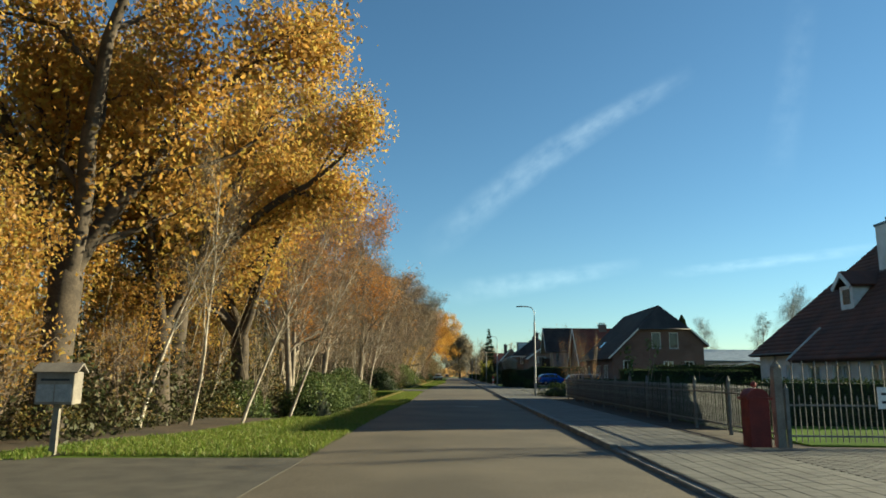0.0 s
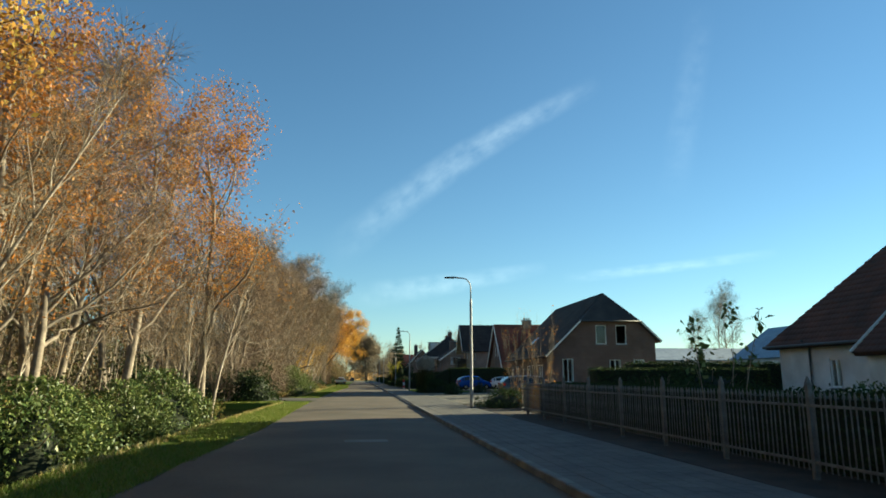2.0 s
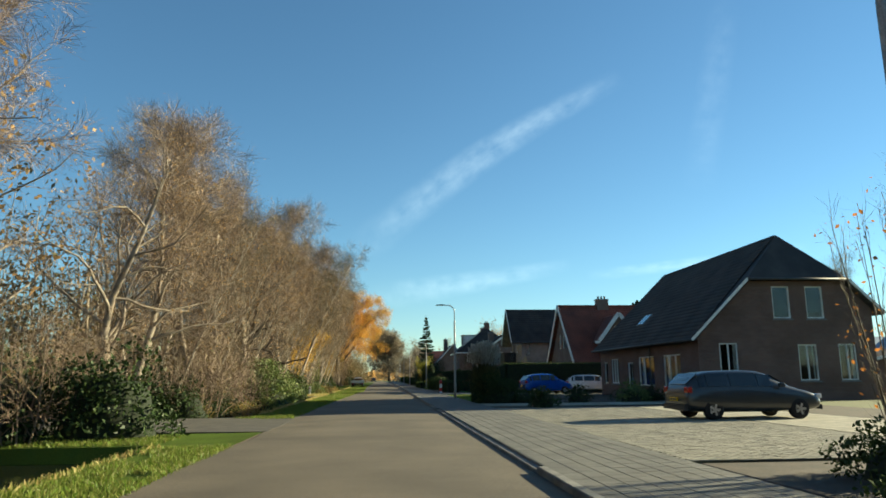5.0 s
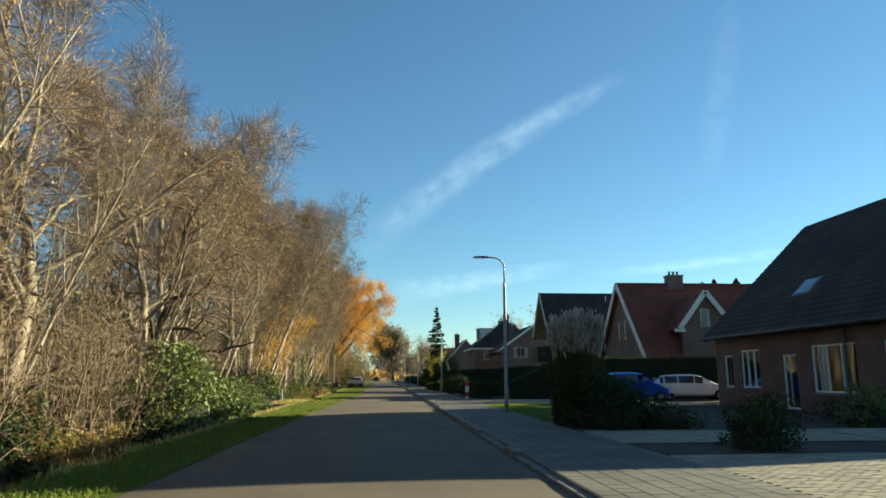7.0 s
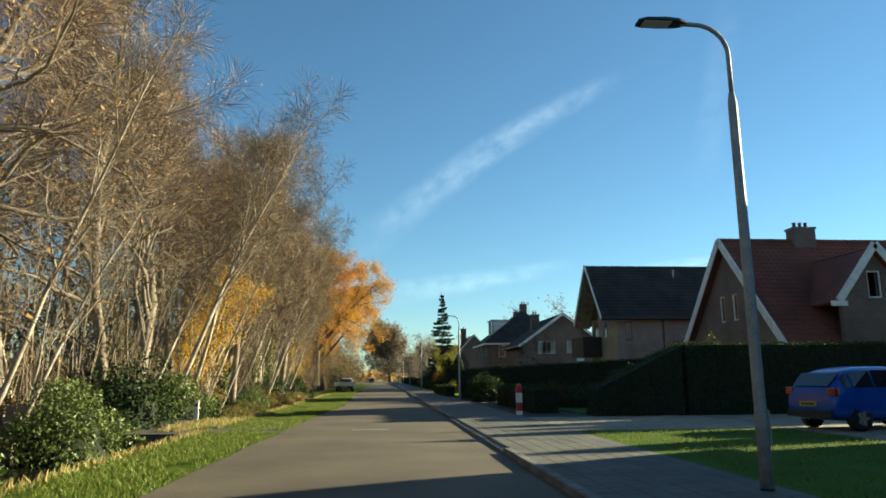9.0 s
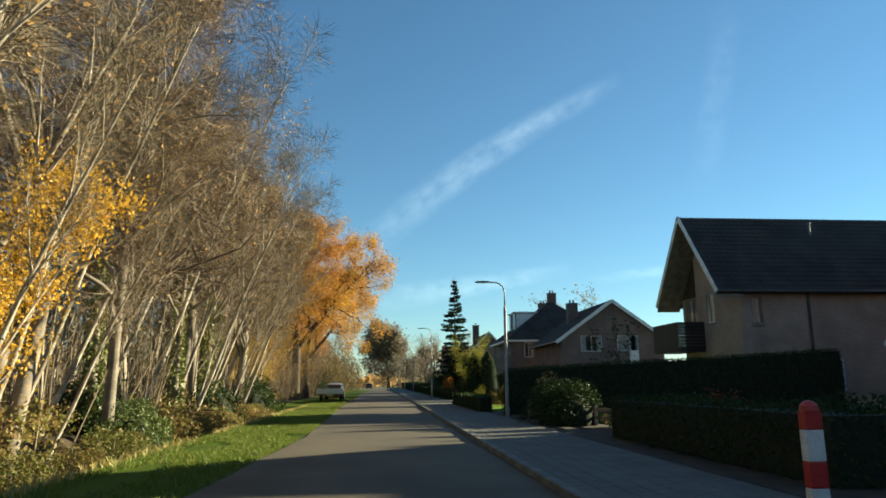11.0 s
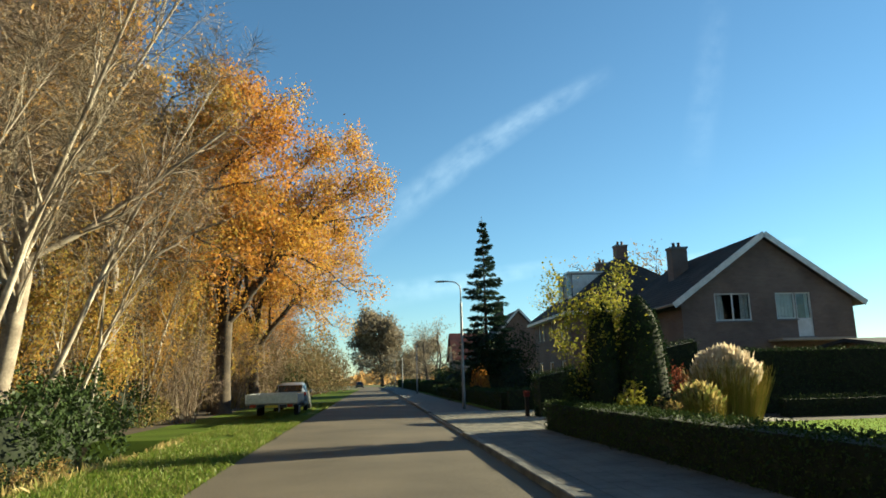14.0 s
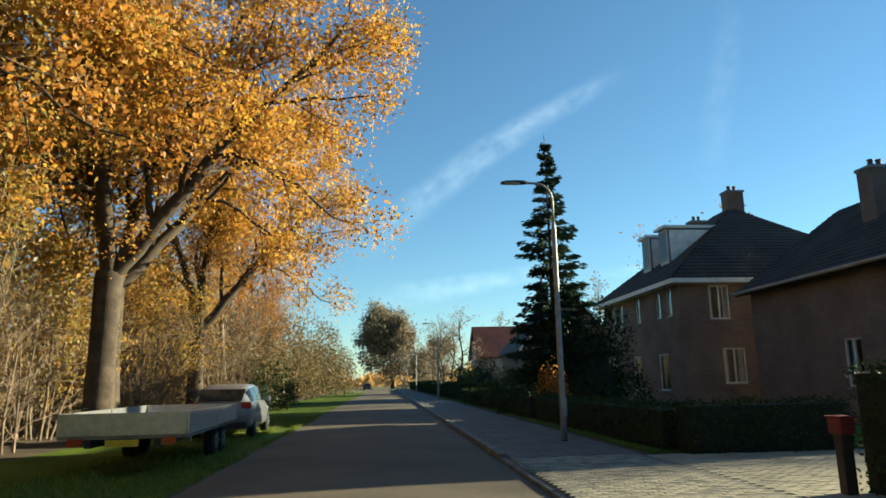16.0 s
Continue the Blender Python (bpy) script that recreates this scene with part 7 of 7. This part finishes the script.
def red_letter_box():
    t = thing("letter_box", "orange-red letter box on a dark post at the hedge's end", "letter box", (5.72, 155.9, 0.07))
    bevelled(Build().box(-0.07, -0.07, -0.1, 0.07, 0.07, 0.68).make("post", DARKWOOD, t), 0.012)
    bevelled(Build().box(-0.095, -0.12, 0.68, 0.095, 0.12, 0.86).make("box", PILLARRED, t), 0.02)
    Build().box(-0.11, -0.135, 0.86, 0.11, 0.135, 0.885).make("lid", PILLARRED, t)
    Build().box(-0.06, -0.126, 0.79, 0.06, -0.1205, 0.81).make("slot", BLACKPLASTIC, t)
    return t


red_letter_box()


def kilometre_post():
    t = thing("reflector_post", "short white roadside post at the ditch crossing", "post", (-6.1, 111.2, 0.0))
    bevelled(Build().box(-0.07, -0.04, -0.2, 0.07, 0.04, 0.72).make("shaft", SIGNWHITE, t), 0.015)
    Build().box(-0.05, -0.046, 0.52, 0.05, -0.0405, 0.62).make("reflector", REDLENS, t)
    return t


kilometre_post()


def plank_barrier():
    t = thing("plank_barrier", "low grey plank barrier at the wood's crossing", "barrier", (-9.2, 107.2, 0.0), 10)
    for x in (-0.8, 0.8):
        Build().box(x - 0.06, -0.06, -0.2, x + 0.06, 0.06, 0.75).make("post", GREYWOOD, t)
    for z in (0.15, 0.38, 0.58):
        Build().box(-0.95, -0.09, z, 0.95, -0.062, z + 0.16).make("plank", GREYWOOD, t)
    return t


plank_barrier()


def wheel(parent, x, y, r=0.31, w=0.2):
    prof = [(r * 0.62, -w / 2), (r * 0.95, -w / 2), (r, -w * 0.35), (r, w * 0.35), (r * 0.95, w / 2), (r * 0.62, w / 2)]
    wh = Build().lathe(prof, 24)
    wh.v = [(a + 0, c, b) for a, b, c in wh.v]
    tyre = wh.make("wheel", RUBBER, parent, smooth=True)
    tyre.location = (x, y, r)
    s = 1 if y > 0 else -1
    rim = Build().lathe([(r * 0.60, -0.02), (r * 0.62, 0.02), (r * 0.5, 0.03)], 20)
    for k in range(5):
        a = 2 * math.pi * k / 5
        rim.beam((0, 0, 0.05), (r * 0.55 * math.cos(a), r * 0.55 * math.sin(a), 0.05), 0.06, 0.02)
    rim.v = [(a, s * (c + w / 2 - 0.03), b) for a, b, c in rim.v]
    rim.make("rim", RIM, tyre)
    return tyre


def car(label, at, turn, paint, length=4.1, width=1.72, height=1.48, estate=False, plate=YELLOWPLATE):
    """A car whose nose points along its own +x: a shell swept from its side profile, windows, wheels, lamps."""
    t = thing("car", label, "car", at, turn)
    L, h = length, height
    # stations: x share, underside, shoulder height, roof height, half width at the sill, shoulder, roof
    st = [(-0.50, 0.42, 0.70, 0.72, 0.80, 0.84, 0.60), (-0.485, 0.26, 0.86, 0.95, 0.90, 0.92, 0.66), (-0.45, 0.22, 0.92, 1.12 if not estate else 1.22, 0.96, 0.97, 0.68),
          (-0.36, 0.20, 0.94, 1.40 if not estate else 1.44, 0.99, 1.0, 0.72), (-0.18, 0.19, 0.94, 1.47, 1.0, 1.0, 0.75), (0.02, 0.19, 0.93, 1.475, 1.0, 1.0, 0.75),
          (0.12, 0.19, 0.92, 1.40, 1.0, 1.0, 0.73), (0.27, 0.20, 0.91, 0.96, 0.99, 0.99, 0.80), (0.42, 0.22, 0.80, 0.84, 0.95, 0.95, 0.76), (0.48, 0.25, 0.66, 0.70, 0.86, 0.88, 0.66), (0.50, 0.36, 0.54, 0.56, 0.74, 0.76, 0.58)]
    k = h / 1.475
    rings = []
    for sx, z0, zs, zr, ws, wm, wr in st:
        W = width / 2
        x = sx * L
        rings.append([(x, -W * ws * 0.9, z0 * k), (x, -W * ws, (z0 + 0.16) * k), (x, -W * wm, (z0 + zs) * 0.5 * k), (x, -W * wm * 0.97, zs * k), (x, -W * wr, (zr - 0.03) * k), (x, -W * wr * 0.75, zr * k),
                      (x, W * wr * 0.75, zr * k), (x, W * wr, (zr - 0.03) * k), (x, W * wm * 0.97, zs * k), (x, W * wm, (z0 + zs) * 0.5 * k), (x, W * ws, (z0 + 0.16) * k), (x, W * ws * 0.9, z0 * k)])
    v = [p for r in rings for p in r]
    m = 12
    f = [tuple(range(m - 1, -1, -1)), tuple(range(len(v) - m, len(v)))]
    for i in range(len(rings) - 1):
        for j in range(m):
            f.append((i * m + j, i * m + (j + 1) % m, (i + 1) * m + (j + 1) % m, (i + 1) * m + j))
    body = Build().add(v, f).make("body", paint, t, smooth=True)
    sub = body.modifiers.new("round", "SUBSURF")
    sub.levels = sub.render_levels = 2

    def along(i, j, s):
        a, b = Vector(rings[i][j]), Vector(rings[i + 1][j])
        return a.lerp(b, s)

    def pane(name, corners, mat=CARGLASS, lift=0.012):
        c = [Vector(p) for p in corners]
        n = (c[1] - c[0]).cross(c[2] - c[0]).normalized()
        mid = sum(c, Vector()) / len(c)
        if n.dot(mid - Vector((0, 0, 0.8))) < 0:
            c.reverse()
            n = -n
        return Build().slab([p + n * lift for p in c], 0.02).make(name, mat, t)
    for lo, hi, s in ((3, 4, -1), (8, 7, 1)):
        for i0, i1, f0, f1 in ((2, 3, 0.55, 0.95), (3, 4, 0.1, 0.93), (4, 5, 0.02, 0.95), (5, 6, 0.05, 1.0)):
            q = [along(i0, lo, f0).lerp(along(i0, hi, f0), 0.10), along(i0, lo, f1).lerp(along(i0, hi, f1), 0.10), along(i0, lo, f1).lerp(along(i0, hi, f1), 0.86), along(i0, lo, f0).lerp(along(i0, hi, f0), 0.86)]
            pane("side_window", q, lift=0.004)
    pane("windscreen", [along(6, 4, 0.12), along(6, 7, 0.12), along(6, 7, 0.86), along(6, 4, 0.86)], lift=0.0)
    pane("rear_window", [along(1, 4, 0.4), along(1, 7, 0.4), along(2, 7, 0.7), along(2, 4, 0.7)], lift=0.045)
    for s in (-1, 1):
        y = s * width / 2
        bevelled(Build().box(-0.490 * L, min(y * 0.66, y * 0.96), 0.80 * k, -0.455 * L, max(y * 0.66, y * 0.93), 0.98 * k).make("tail_lamp", REDLENS, t), 0.02)
        bevelled(Build().box(0.455 * L, min(y * 0.5, y * 0.88), 0.60 * k, 0.492 * L, max(y * 0.5, y * 0.88), 0.74 * k).make("headlight", HEADLENS, t), 0.02)
        bevelled(Build().box(0.16 * L, min(y * 0.98, y * 1.13), 0.95 * k, 0.20 * L, max(y * 0.98, y * 1.13), 1.08 * k).make("wing_mirror", paint, t), 0.02)
        for x in (-0.31, 0.31):
            wheel(t, x * L, y - s * 0.11)
    Build().box(-0.508 * L, -0.26, 0.55 * k, -0.500 * L, 0.26, 0.66 * k).make("number_plate", plate, t)
    Build().box(-0.512 * L, -0.21, 0.58 * k, -0.5085 * L, 0.21, 0.63 * k).make("plate_bar", BLACKPLASTIC, t)
    Build().box(-0.507 * L, -width * 0.42, 0.30 * k, -0.485 * L, width * 0.42, 0.46 * k).make("bumper", BLACKPLASTIC, t)
    Build().box(0.485 * L, -width * 0.38, 0.28 * k, 0.506 * L, width * 0.38, 0.42 * k).make("bumper", BLACKPLASTIC, t)
    return t


car("bright blue hatchback parked on the drive beside the hedge", (12.75, 103.6, 0.085), 9, BLUEPAINT, 3.95, 1.72, 1.56)
car("dark grey estate car parked on the forecourt", (11.6, 71.9, 0.08), 2, BLACKPAINT, 4.5, 1.78, 1.50, estate=True)
car("silver-white estate car parked beyond the blue hatchback", (17.6, 107.3, 0.08), -10, WHITECAR, 4.5, 1.76, 1.46, estate=True)
car("blue-grey hatchback parked on the verge with a trailer", (-4.1, 169.6, 0.0), 92, SILVERPAINT, 4.2, 1.72, 1.50)
car("dark car parked far down the road's verge", (-3.4, 297.0, 0.0), 90, BLACKPAINT, 4.2, 1.75, 1.5)
car("dark car parked on a far drive", (8.6, 246.0, 0.05), 180, BLACKPAINT, 4.2, 1.75, 1.5)


def trailer():
    """Flat trailer with low drop sides behind the silver car."""
    t = thing("trailer", "pale grey flat trailer with low aluminium drop sides", "trailer", (-4.0, 162.7, 0.0), 93)
    L, W = 5.0, 2.05
    Build().box(-L / 2, -W / 2, 0.60, L / 2, W / 2, 0.68).make("deck", GREYWOOD, t)
    for s in (-1, 1):
        y = s * W / 2
        for x0, x1 in ((-L / 2, -0.02), (0.02, L / 2)):
            b = Build().box(x0, y - 0.02, 0.66, x1, y + 0.02, 1.02).make("side_board", RIM, t)
            for z in (0.74, 0.84, 0.94):
                Build().box(x0 + 0.05, y + s * 0.0205 - 0.004, z, x1 - 0.05, y + s * 0.0205 + 0.004, z + 0.02).make("rib", RIM, b)
        for x in (0.75, 1.55):
            wheel(t, x, s * (W / 2 - 0.22), 0.30, 0.2)
        Build().box(0.3, min(y, y - s * 0.34), 0.59, 2.0, max(y, y - s * 0.34), 0.655).make("mudguard", BLACKPLASTIC, t)
        Build().box(-L / 2 - 0.05, s * W * 0.36 - 0.12, 0.50, -L / 2 - 0.01, s * W * 0.36 + 0.12, 0.62).make("tail_lamp", REDLENS, t)
    Build().box(-L / 2 - 0.02, -W / 2 + 0.03, 0.66, -L / 2 + 0.02, W / 2 - 0.03, 1.02).make("tailboard", RIM, t)
    Build().box(L / 2 - 0.02, -W / 2 + 0.03, 0.66, L / 2 + 0.02, W / 2 - 0.03, 1.02).make("headboard", RIM, t)
    Build().box(-L / 2 - 0.06, -0.26, 0.48, -L / 2 - 0.03, 0.26, 0.59).make("number_plate", YELLOWPLATE, t)
    Build().beam((L / 2, 0, 0.5), (L / 2 + 1.3, 0, 0.45), 0.1, 0.1).make("drawbar", GALV, t)
    Build().box(-L / 2, -0.6, 0.46, L / 2, -0.5, 0.60).make("chassis", BLACKPLASTIC, t)
    Build().box(-L / 2, 0.5, 0.46, L / 2, 0.6, 0.60).make("chassis", BLACKPLASTIC, t)
    Build().lathe([(0.03, 0.1), (0.03, 0.6)], 8, (L / 2 + 0.9, 0.18, 0)).make("jockey_wheel", GALV, t)
    return t


trailer()


# ---------- far houses, sheds and trees ----------
def plain_house(label, x0, y0, x1, y1, ze, zr, wall_mat, roof_mat, along="y", wins=()):
    h = thing("house", label, "house")
    W, L = x1 - x0, y1 - y0
    if along == "y":
        xm = (x0 + x1) / 2
        g = [(0, ze), (W / 2, zr - 0.1), (W, ze)]
        wall(h, (x0, y0), (x1, y0), g, list(wins), wall_mat)
        for o in wins:
            window(h, (x0, y0), (x1, y0), o)
        wall(h, (x0, y1), (x0, y0), [(0, ze), (L, ze)], [], wall_mat)
        wall(h, (x1, y0), (x1, y1), [(0, ze), (L, ze)], [], wall_mat)
        wall(h, (x1, y1), (x0, y1), g, [], wall_mat)
        sl = (zr - ze) / (W / 2)
        k = 0.4
        roof_plane(h, (x0 - k, y1 + k, ze - k * sl), (x0 - k, y0 - k, ze - k * sl), (xm, y0 - k, zr), (xm, y1 + k, zr), roof_mat, detailed=False)
        roof_plane(h, (x1 + k, y0 - k, ze - k * sl), (x1 + k, y1 + k, ze - k * sl), (xm, y1 + k, zr), (xm, y0 - k, zr), roof_mat, detailed=False)
        verge(h, (x0 - k, y0 - k - 0.03, ze - k * sl), (xm, y0 - k - 0.03, zr), w=0.05, h=0.2)
        verge(h, (x1 + k, y0 - k - 0.03, ze - k * sl), (xm, y0 - k - 0.03, zr), w=0.05, h=0.2)
    else:
        ym = (y0 + y1) / 2
        g = [(0, ze), (L / 2, zr - 0.1), (L, ze)]
        wall(h, (x0, y0), (x1, y0), [(0, ze), (W, ze)], list(wins), wall_mat)
        for o in wins:
            window(h, (x0, y0), (x1, y0), o)
        wall(h, (x0, y1), (x0, y0), g, [], wall_mat)
        wall(h, (x1, y0), (x1, y1), g, [], wall_mat)
        wall(h, (x1, y1), (x0, y1), [(0, ze), (W, ze)], [], wall_mat)
        sl = (zr - ze) / (L / 2)
        k = 0.4
        roof_plane(h, (x0 - k, y0 - k, ze - k * sl), (x1 + k, y0 - k, ze - k * sl), (x1 + k, ym, zr), (x0 - k, ym, zr), roof_mat, detailed=False)
        roof_plane(h, (x1 + k, y1 + k, ze - k * sl), (x0 - k, y1 + k, ze - k * sl), (x0 - k, ym, zr), (x1 + k, ym, zr), roof_mat, detailed=False)
    return h


SHEDROOF = material("blue_grey_sheeting", (0.30, 0.36, 0.42), 0.6, 0.1, (0.22, 0.27, 0.32), 1.0, 0.1, 8)
hb = plain_house("dark brick house with a steep gable beyond the fir", 11.5, 203.0, 19.5, 213.0, 4.2, 8.6, BRICKBROWN, TILEDARK, "y", [(2.0, 3.2, 1.0, 2.4), (4.8, 6.0, 1.0, 2.4)])
chimney(hb, 14.2, 207.0, 7.0, 9.9, 0.9, 0.7, BRICKRED, 1)
plain_house("far brick house with a red tiled roof", 12.0, 232.0, 22.0, 241.0, 4.6, 8.4, BRICKGREY, TILERED, "x", [(1.5, 3.0, 3.2, 4.2), (5.5, 7.0, 3.2, 4.2)])
plain_house("low farm shed with blue-grey sheet roof", 40.0, 128.0, 78.0, 142.0, 4.2, 6.2, RENDER, SHEDROOF, "x")
plain_house("white-gabled barn behind the gardens", 57.0, 112.0, 70.0, 126.0, 4.4, 9.0, WHITEWALL, SHEDROOF, "y")
plain_house("low dark-roofed garage behind the hedges", 20.8, 155.6, 27.0, 162.5, 2.3, 2.75, BRICKBROWN, TILEDARK, "x")
plain_house("small dark-roofed outbuilding beside the brick house", 30.5, 92.0, 38.0, 102.0, 2.2, 3.1, BRICKRED, TILEDARK, "y")

place_far = np.random.default_rng(55)
round_tree = tree_model(58, "broad round-headed brown tree at the end of the road", OAKBARK, TWIG, HAZELEAF, 0.34, 15, 0.5, keep=1.0, ribbon=True,
                        height=9.0, radius=0.30, levels=(18, 7, 5), first=0.22, spread=1.25, ratio=0.62, rise=0.25, wobble=0.15)
place(round_tree, [(2.2, 326.0, 0, 1.85), (11.5, 334.0, 100, 1.2)])
far_tree = tree_model(56, "bare rounded tree far down the road", OAKBARK, TWIG, HAZELEAF, 0.30, 1, 0.5, keep=0.8,
                      ribbon=True, height=13.0, radius=0.28, levels=(16, 6, 4), first=0.2, spread=1.1, ratio=0.46, rise=0.25, wobble=0.15)
place(far_tree, [(12.5, 318.0, 60, 1.1), (12.0, 285.0, 130, 0.8), (10.0, 262.0, 200, 0.8), (15.0, 300.0, 20, 1.0), (20.0, 268.0, 280, 0.9), (9.0, 232.0, 300, 0.7), (26.0, 226.0, 90, 0.9), (30.0, 200.0, 30, 1.0), (24.0, 203.0, 10, 0.95), (-9.5, 196.0, 70, 0.95), (-10.5, 208.0, 140, 0.85), (-12.0, 222.0, 210, 0.75)])
gold_far = copy_thing(rust_tree, pose(27.0, 205.0, 0, 0, 0, 40))
hazy = tree_model(57, "tall pale bare birch far behind the gardens", BIRCHBARK, PALETWIG, None, 0, 0, tips=4, tip_length=1.0, tip_droop=0.5,
                  ribbon=True, height=11.0, radius=0.12, levels=(16, 6, 4), first=0.22, spread=0.75, ratio=0.36, rise=0.4, wobble=0.12)
place(hazy, [(64.0, 142.0, 0, 1.5), (68.0, 146.0, 70, 1.4), (52.0, 155.0, 200, 1.1), (44.0, 170.0, 120, 1.1), (48.0, 120.0, 300, 0.9)])


def tree_line():
    """The low belt of woods and shrubs that closes the horizon."""
    rng = np.random.default_rng(91)
    n = 26000
    a = rng.uniform(-1.75, 1.75, n)
    r = rng.uniform(330, 520, n)
    x, y = r * np.sin(a), 40 + r * np.cos(a)
    h = np.array([7.0 + 4.5 * noise.noise((t * 9.0, 2.0, 0)) + 2.5 * noise.noise((t * 37.0, 5.0, 0)) for t in a])
    gap = np.exp(-((a + 0.035) / 0.02) ** 2)
    z = rng.random(n) * np.maximum(1.5, h * (1 - 0.65 * gap))
    c = np.stack([x, y, z], 1)
    tagged(new("tree_line", leaf_mesh("tree_line", c, 3.2, BROWNLEAF, rng, slim=0.7)), "hazy belt of bare brown woods on the horizon", "woods", kind="stuff")


tree_line()


# ---------- kerb stones, paving slabs and clay pavers ----------
def block_mesh(name, lx, ly, h, mat, bevel=0.008):
    """A block with chamfered upper edges, its top at z = 0."""
    a, b = lx / 2, ly / 2
    v = [(-a, -b, -h), (a, -b, -h), (a, b, -h), (-a, b, -h), (-a, -b, -bevel), (a, -b, -bevel), (a, b, -bevel), (-a, b, -bevel),
         (-a + bevel, -b + bevel, 0), (a - bevel, -b + bevel, 0), (a - bevel, b - bevel, 0), (-a + bevel, b - bevel, 0)]
    f = [(0, 1, 5, 4), (1, 2, 6, 5), (2, 3, 7, 6), (3, 0, 4, 7), (4, 5, 9, 8), (5, 6, 10, 9), (6, 7, 11, 10), (7, 4, 8, 11), (8, 9, 10, 11)]
    return Build().add(v, f).mesh(name, mat)


def lay(name, parent, mesh, spots, near, uneven=1.0):
    """Lays blocks: those in the stretch near(x, y) as parts, up to 300, the rest joined into one."""
    rng = random.Random(9)
    rest, n = Build(), 0
    co = [tuple(v.co) for v in mesh.vertices]
    fa = [tuple(p.vertices) for p in mesh.polygons]
    for x, y, z, turn in spots:
        dz, tx, ty = (uneven * rng.uniform(-k, k) for k in (0.004, 0.006, 0.006))
        if near(x, y) and n < 300:
            o = new(name, mesh)
            o.parent = parent
            o.location, o.rotation_euler = (x, y, z + dz), (tx, ty, turn)
            n += 1
        else:
            c, s = math.cos(turn), math.sin(turn)
            rest.add([(x + c * p[0] - s * p[1], y + s * p[0] + c * p[1], z + dz + p[2] + tx * p[1] - ty * p[0]) for p in co], fa)
    if rest.v:
        o = rest.make(name + "_rest", mesh.materials[0], parent)
        o["kind"] = "stuff"


# kerb: stones of a metre, lowered at the drives
def kerb_top(y):
    for x0, y0, x1, y1, _ in DRIVES:
        if y0 - 0.4 < y < y1 + 0.4:
            return 0.055
    return 0.115


stone = block_mesh("kerbstone", 0.15, 0.985, 0.3, KERB, 0.015)
lay("kerbstone", bed, stone, [(KERB_X - 0.06, y + 0.5, kerb_top(y + 0.5), 0.0) for y in range(8, 300)], lambda x, y: y < 175)
slab = block_mesh("paving_slab", 0.293, 0.293, 0.06, PAVING, 0.006)
spots = []
y = 14.0
while y < 176:
    for i in range(0 if 149.5 < y < 160.5 else 8):
        spots.append((KERB_X + 0.17 + 0.3 * i + 0.0, y + (0.15 if i % 2 else 0.0), 0.093, 0.0))
    y += 0.3
lay("paving_slab", bed, slab, spots, lambda x, y: 45.5 < y < 56.5, 0.35)

paver = block_mesh("clay_paver", 0.098, 0.198, 0.05, PAVER, 0.006)
lay("clay_paver", bed, paver, [(2.72 + 0.204 * i + (0.1 if j % 2 else 0.0), 149.4 + 0.104 * j, 0.088, 1.5708) for j in range(108) for i in range(11)], lambda x, y: 156.0 < y < 158.6)
# the first drive's pavers take the darker grey of the pavement
grey_paver = block_mesh("grey_paver", 0.098, 0.198, 0.05, PAVING, 0.006)
drives = [o for o in bpy.data.objects if o.name.split(".")[0] == "driveway"]
for d, (x0, y0, x1, y1, label) in zip(drives, DRIVES):
    d.data.materials[0] = MOSS
    spots = []
    wide = min(x1, x0 + 6.0)
    nx, ny = int((wide - x0) / 0.204), int((y1 - y0) / 0.104)
    for j in range(ny):
        for i in range(nx):
            spots.append((x0 + 0.10 + 0.204 * i + (0.1 if j % 2 else 0.0), y0 + 0.06 + 0.104 * j, 0.088, 1.5708))
    lay("clay_paver", d, grey_paver if y0 < 20 else paver, spots, lambda x, y, x0=x0, y0=y0: x < x0 + 1.6)
    Build().box(wide + 0.1, y0, 0.0, x1, y1, 0.086).make("paving_bed", PAVING if y0 < 20 else PAVER, d)
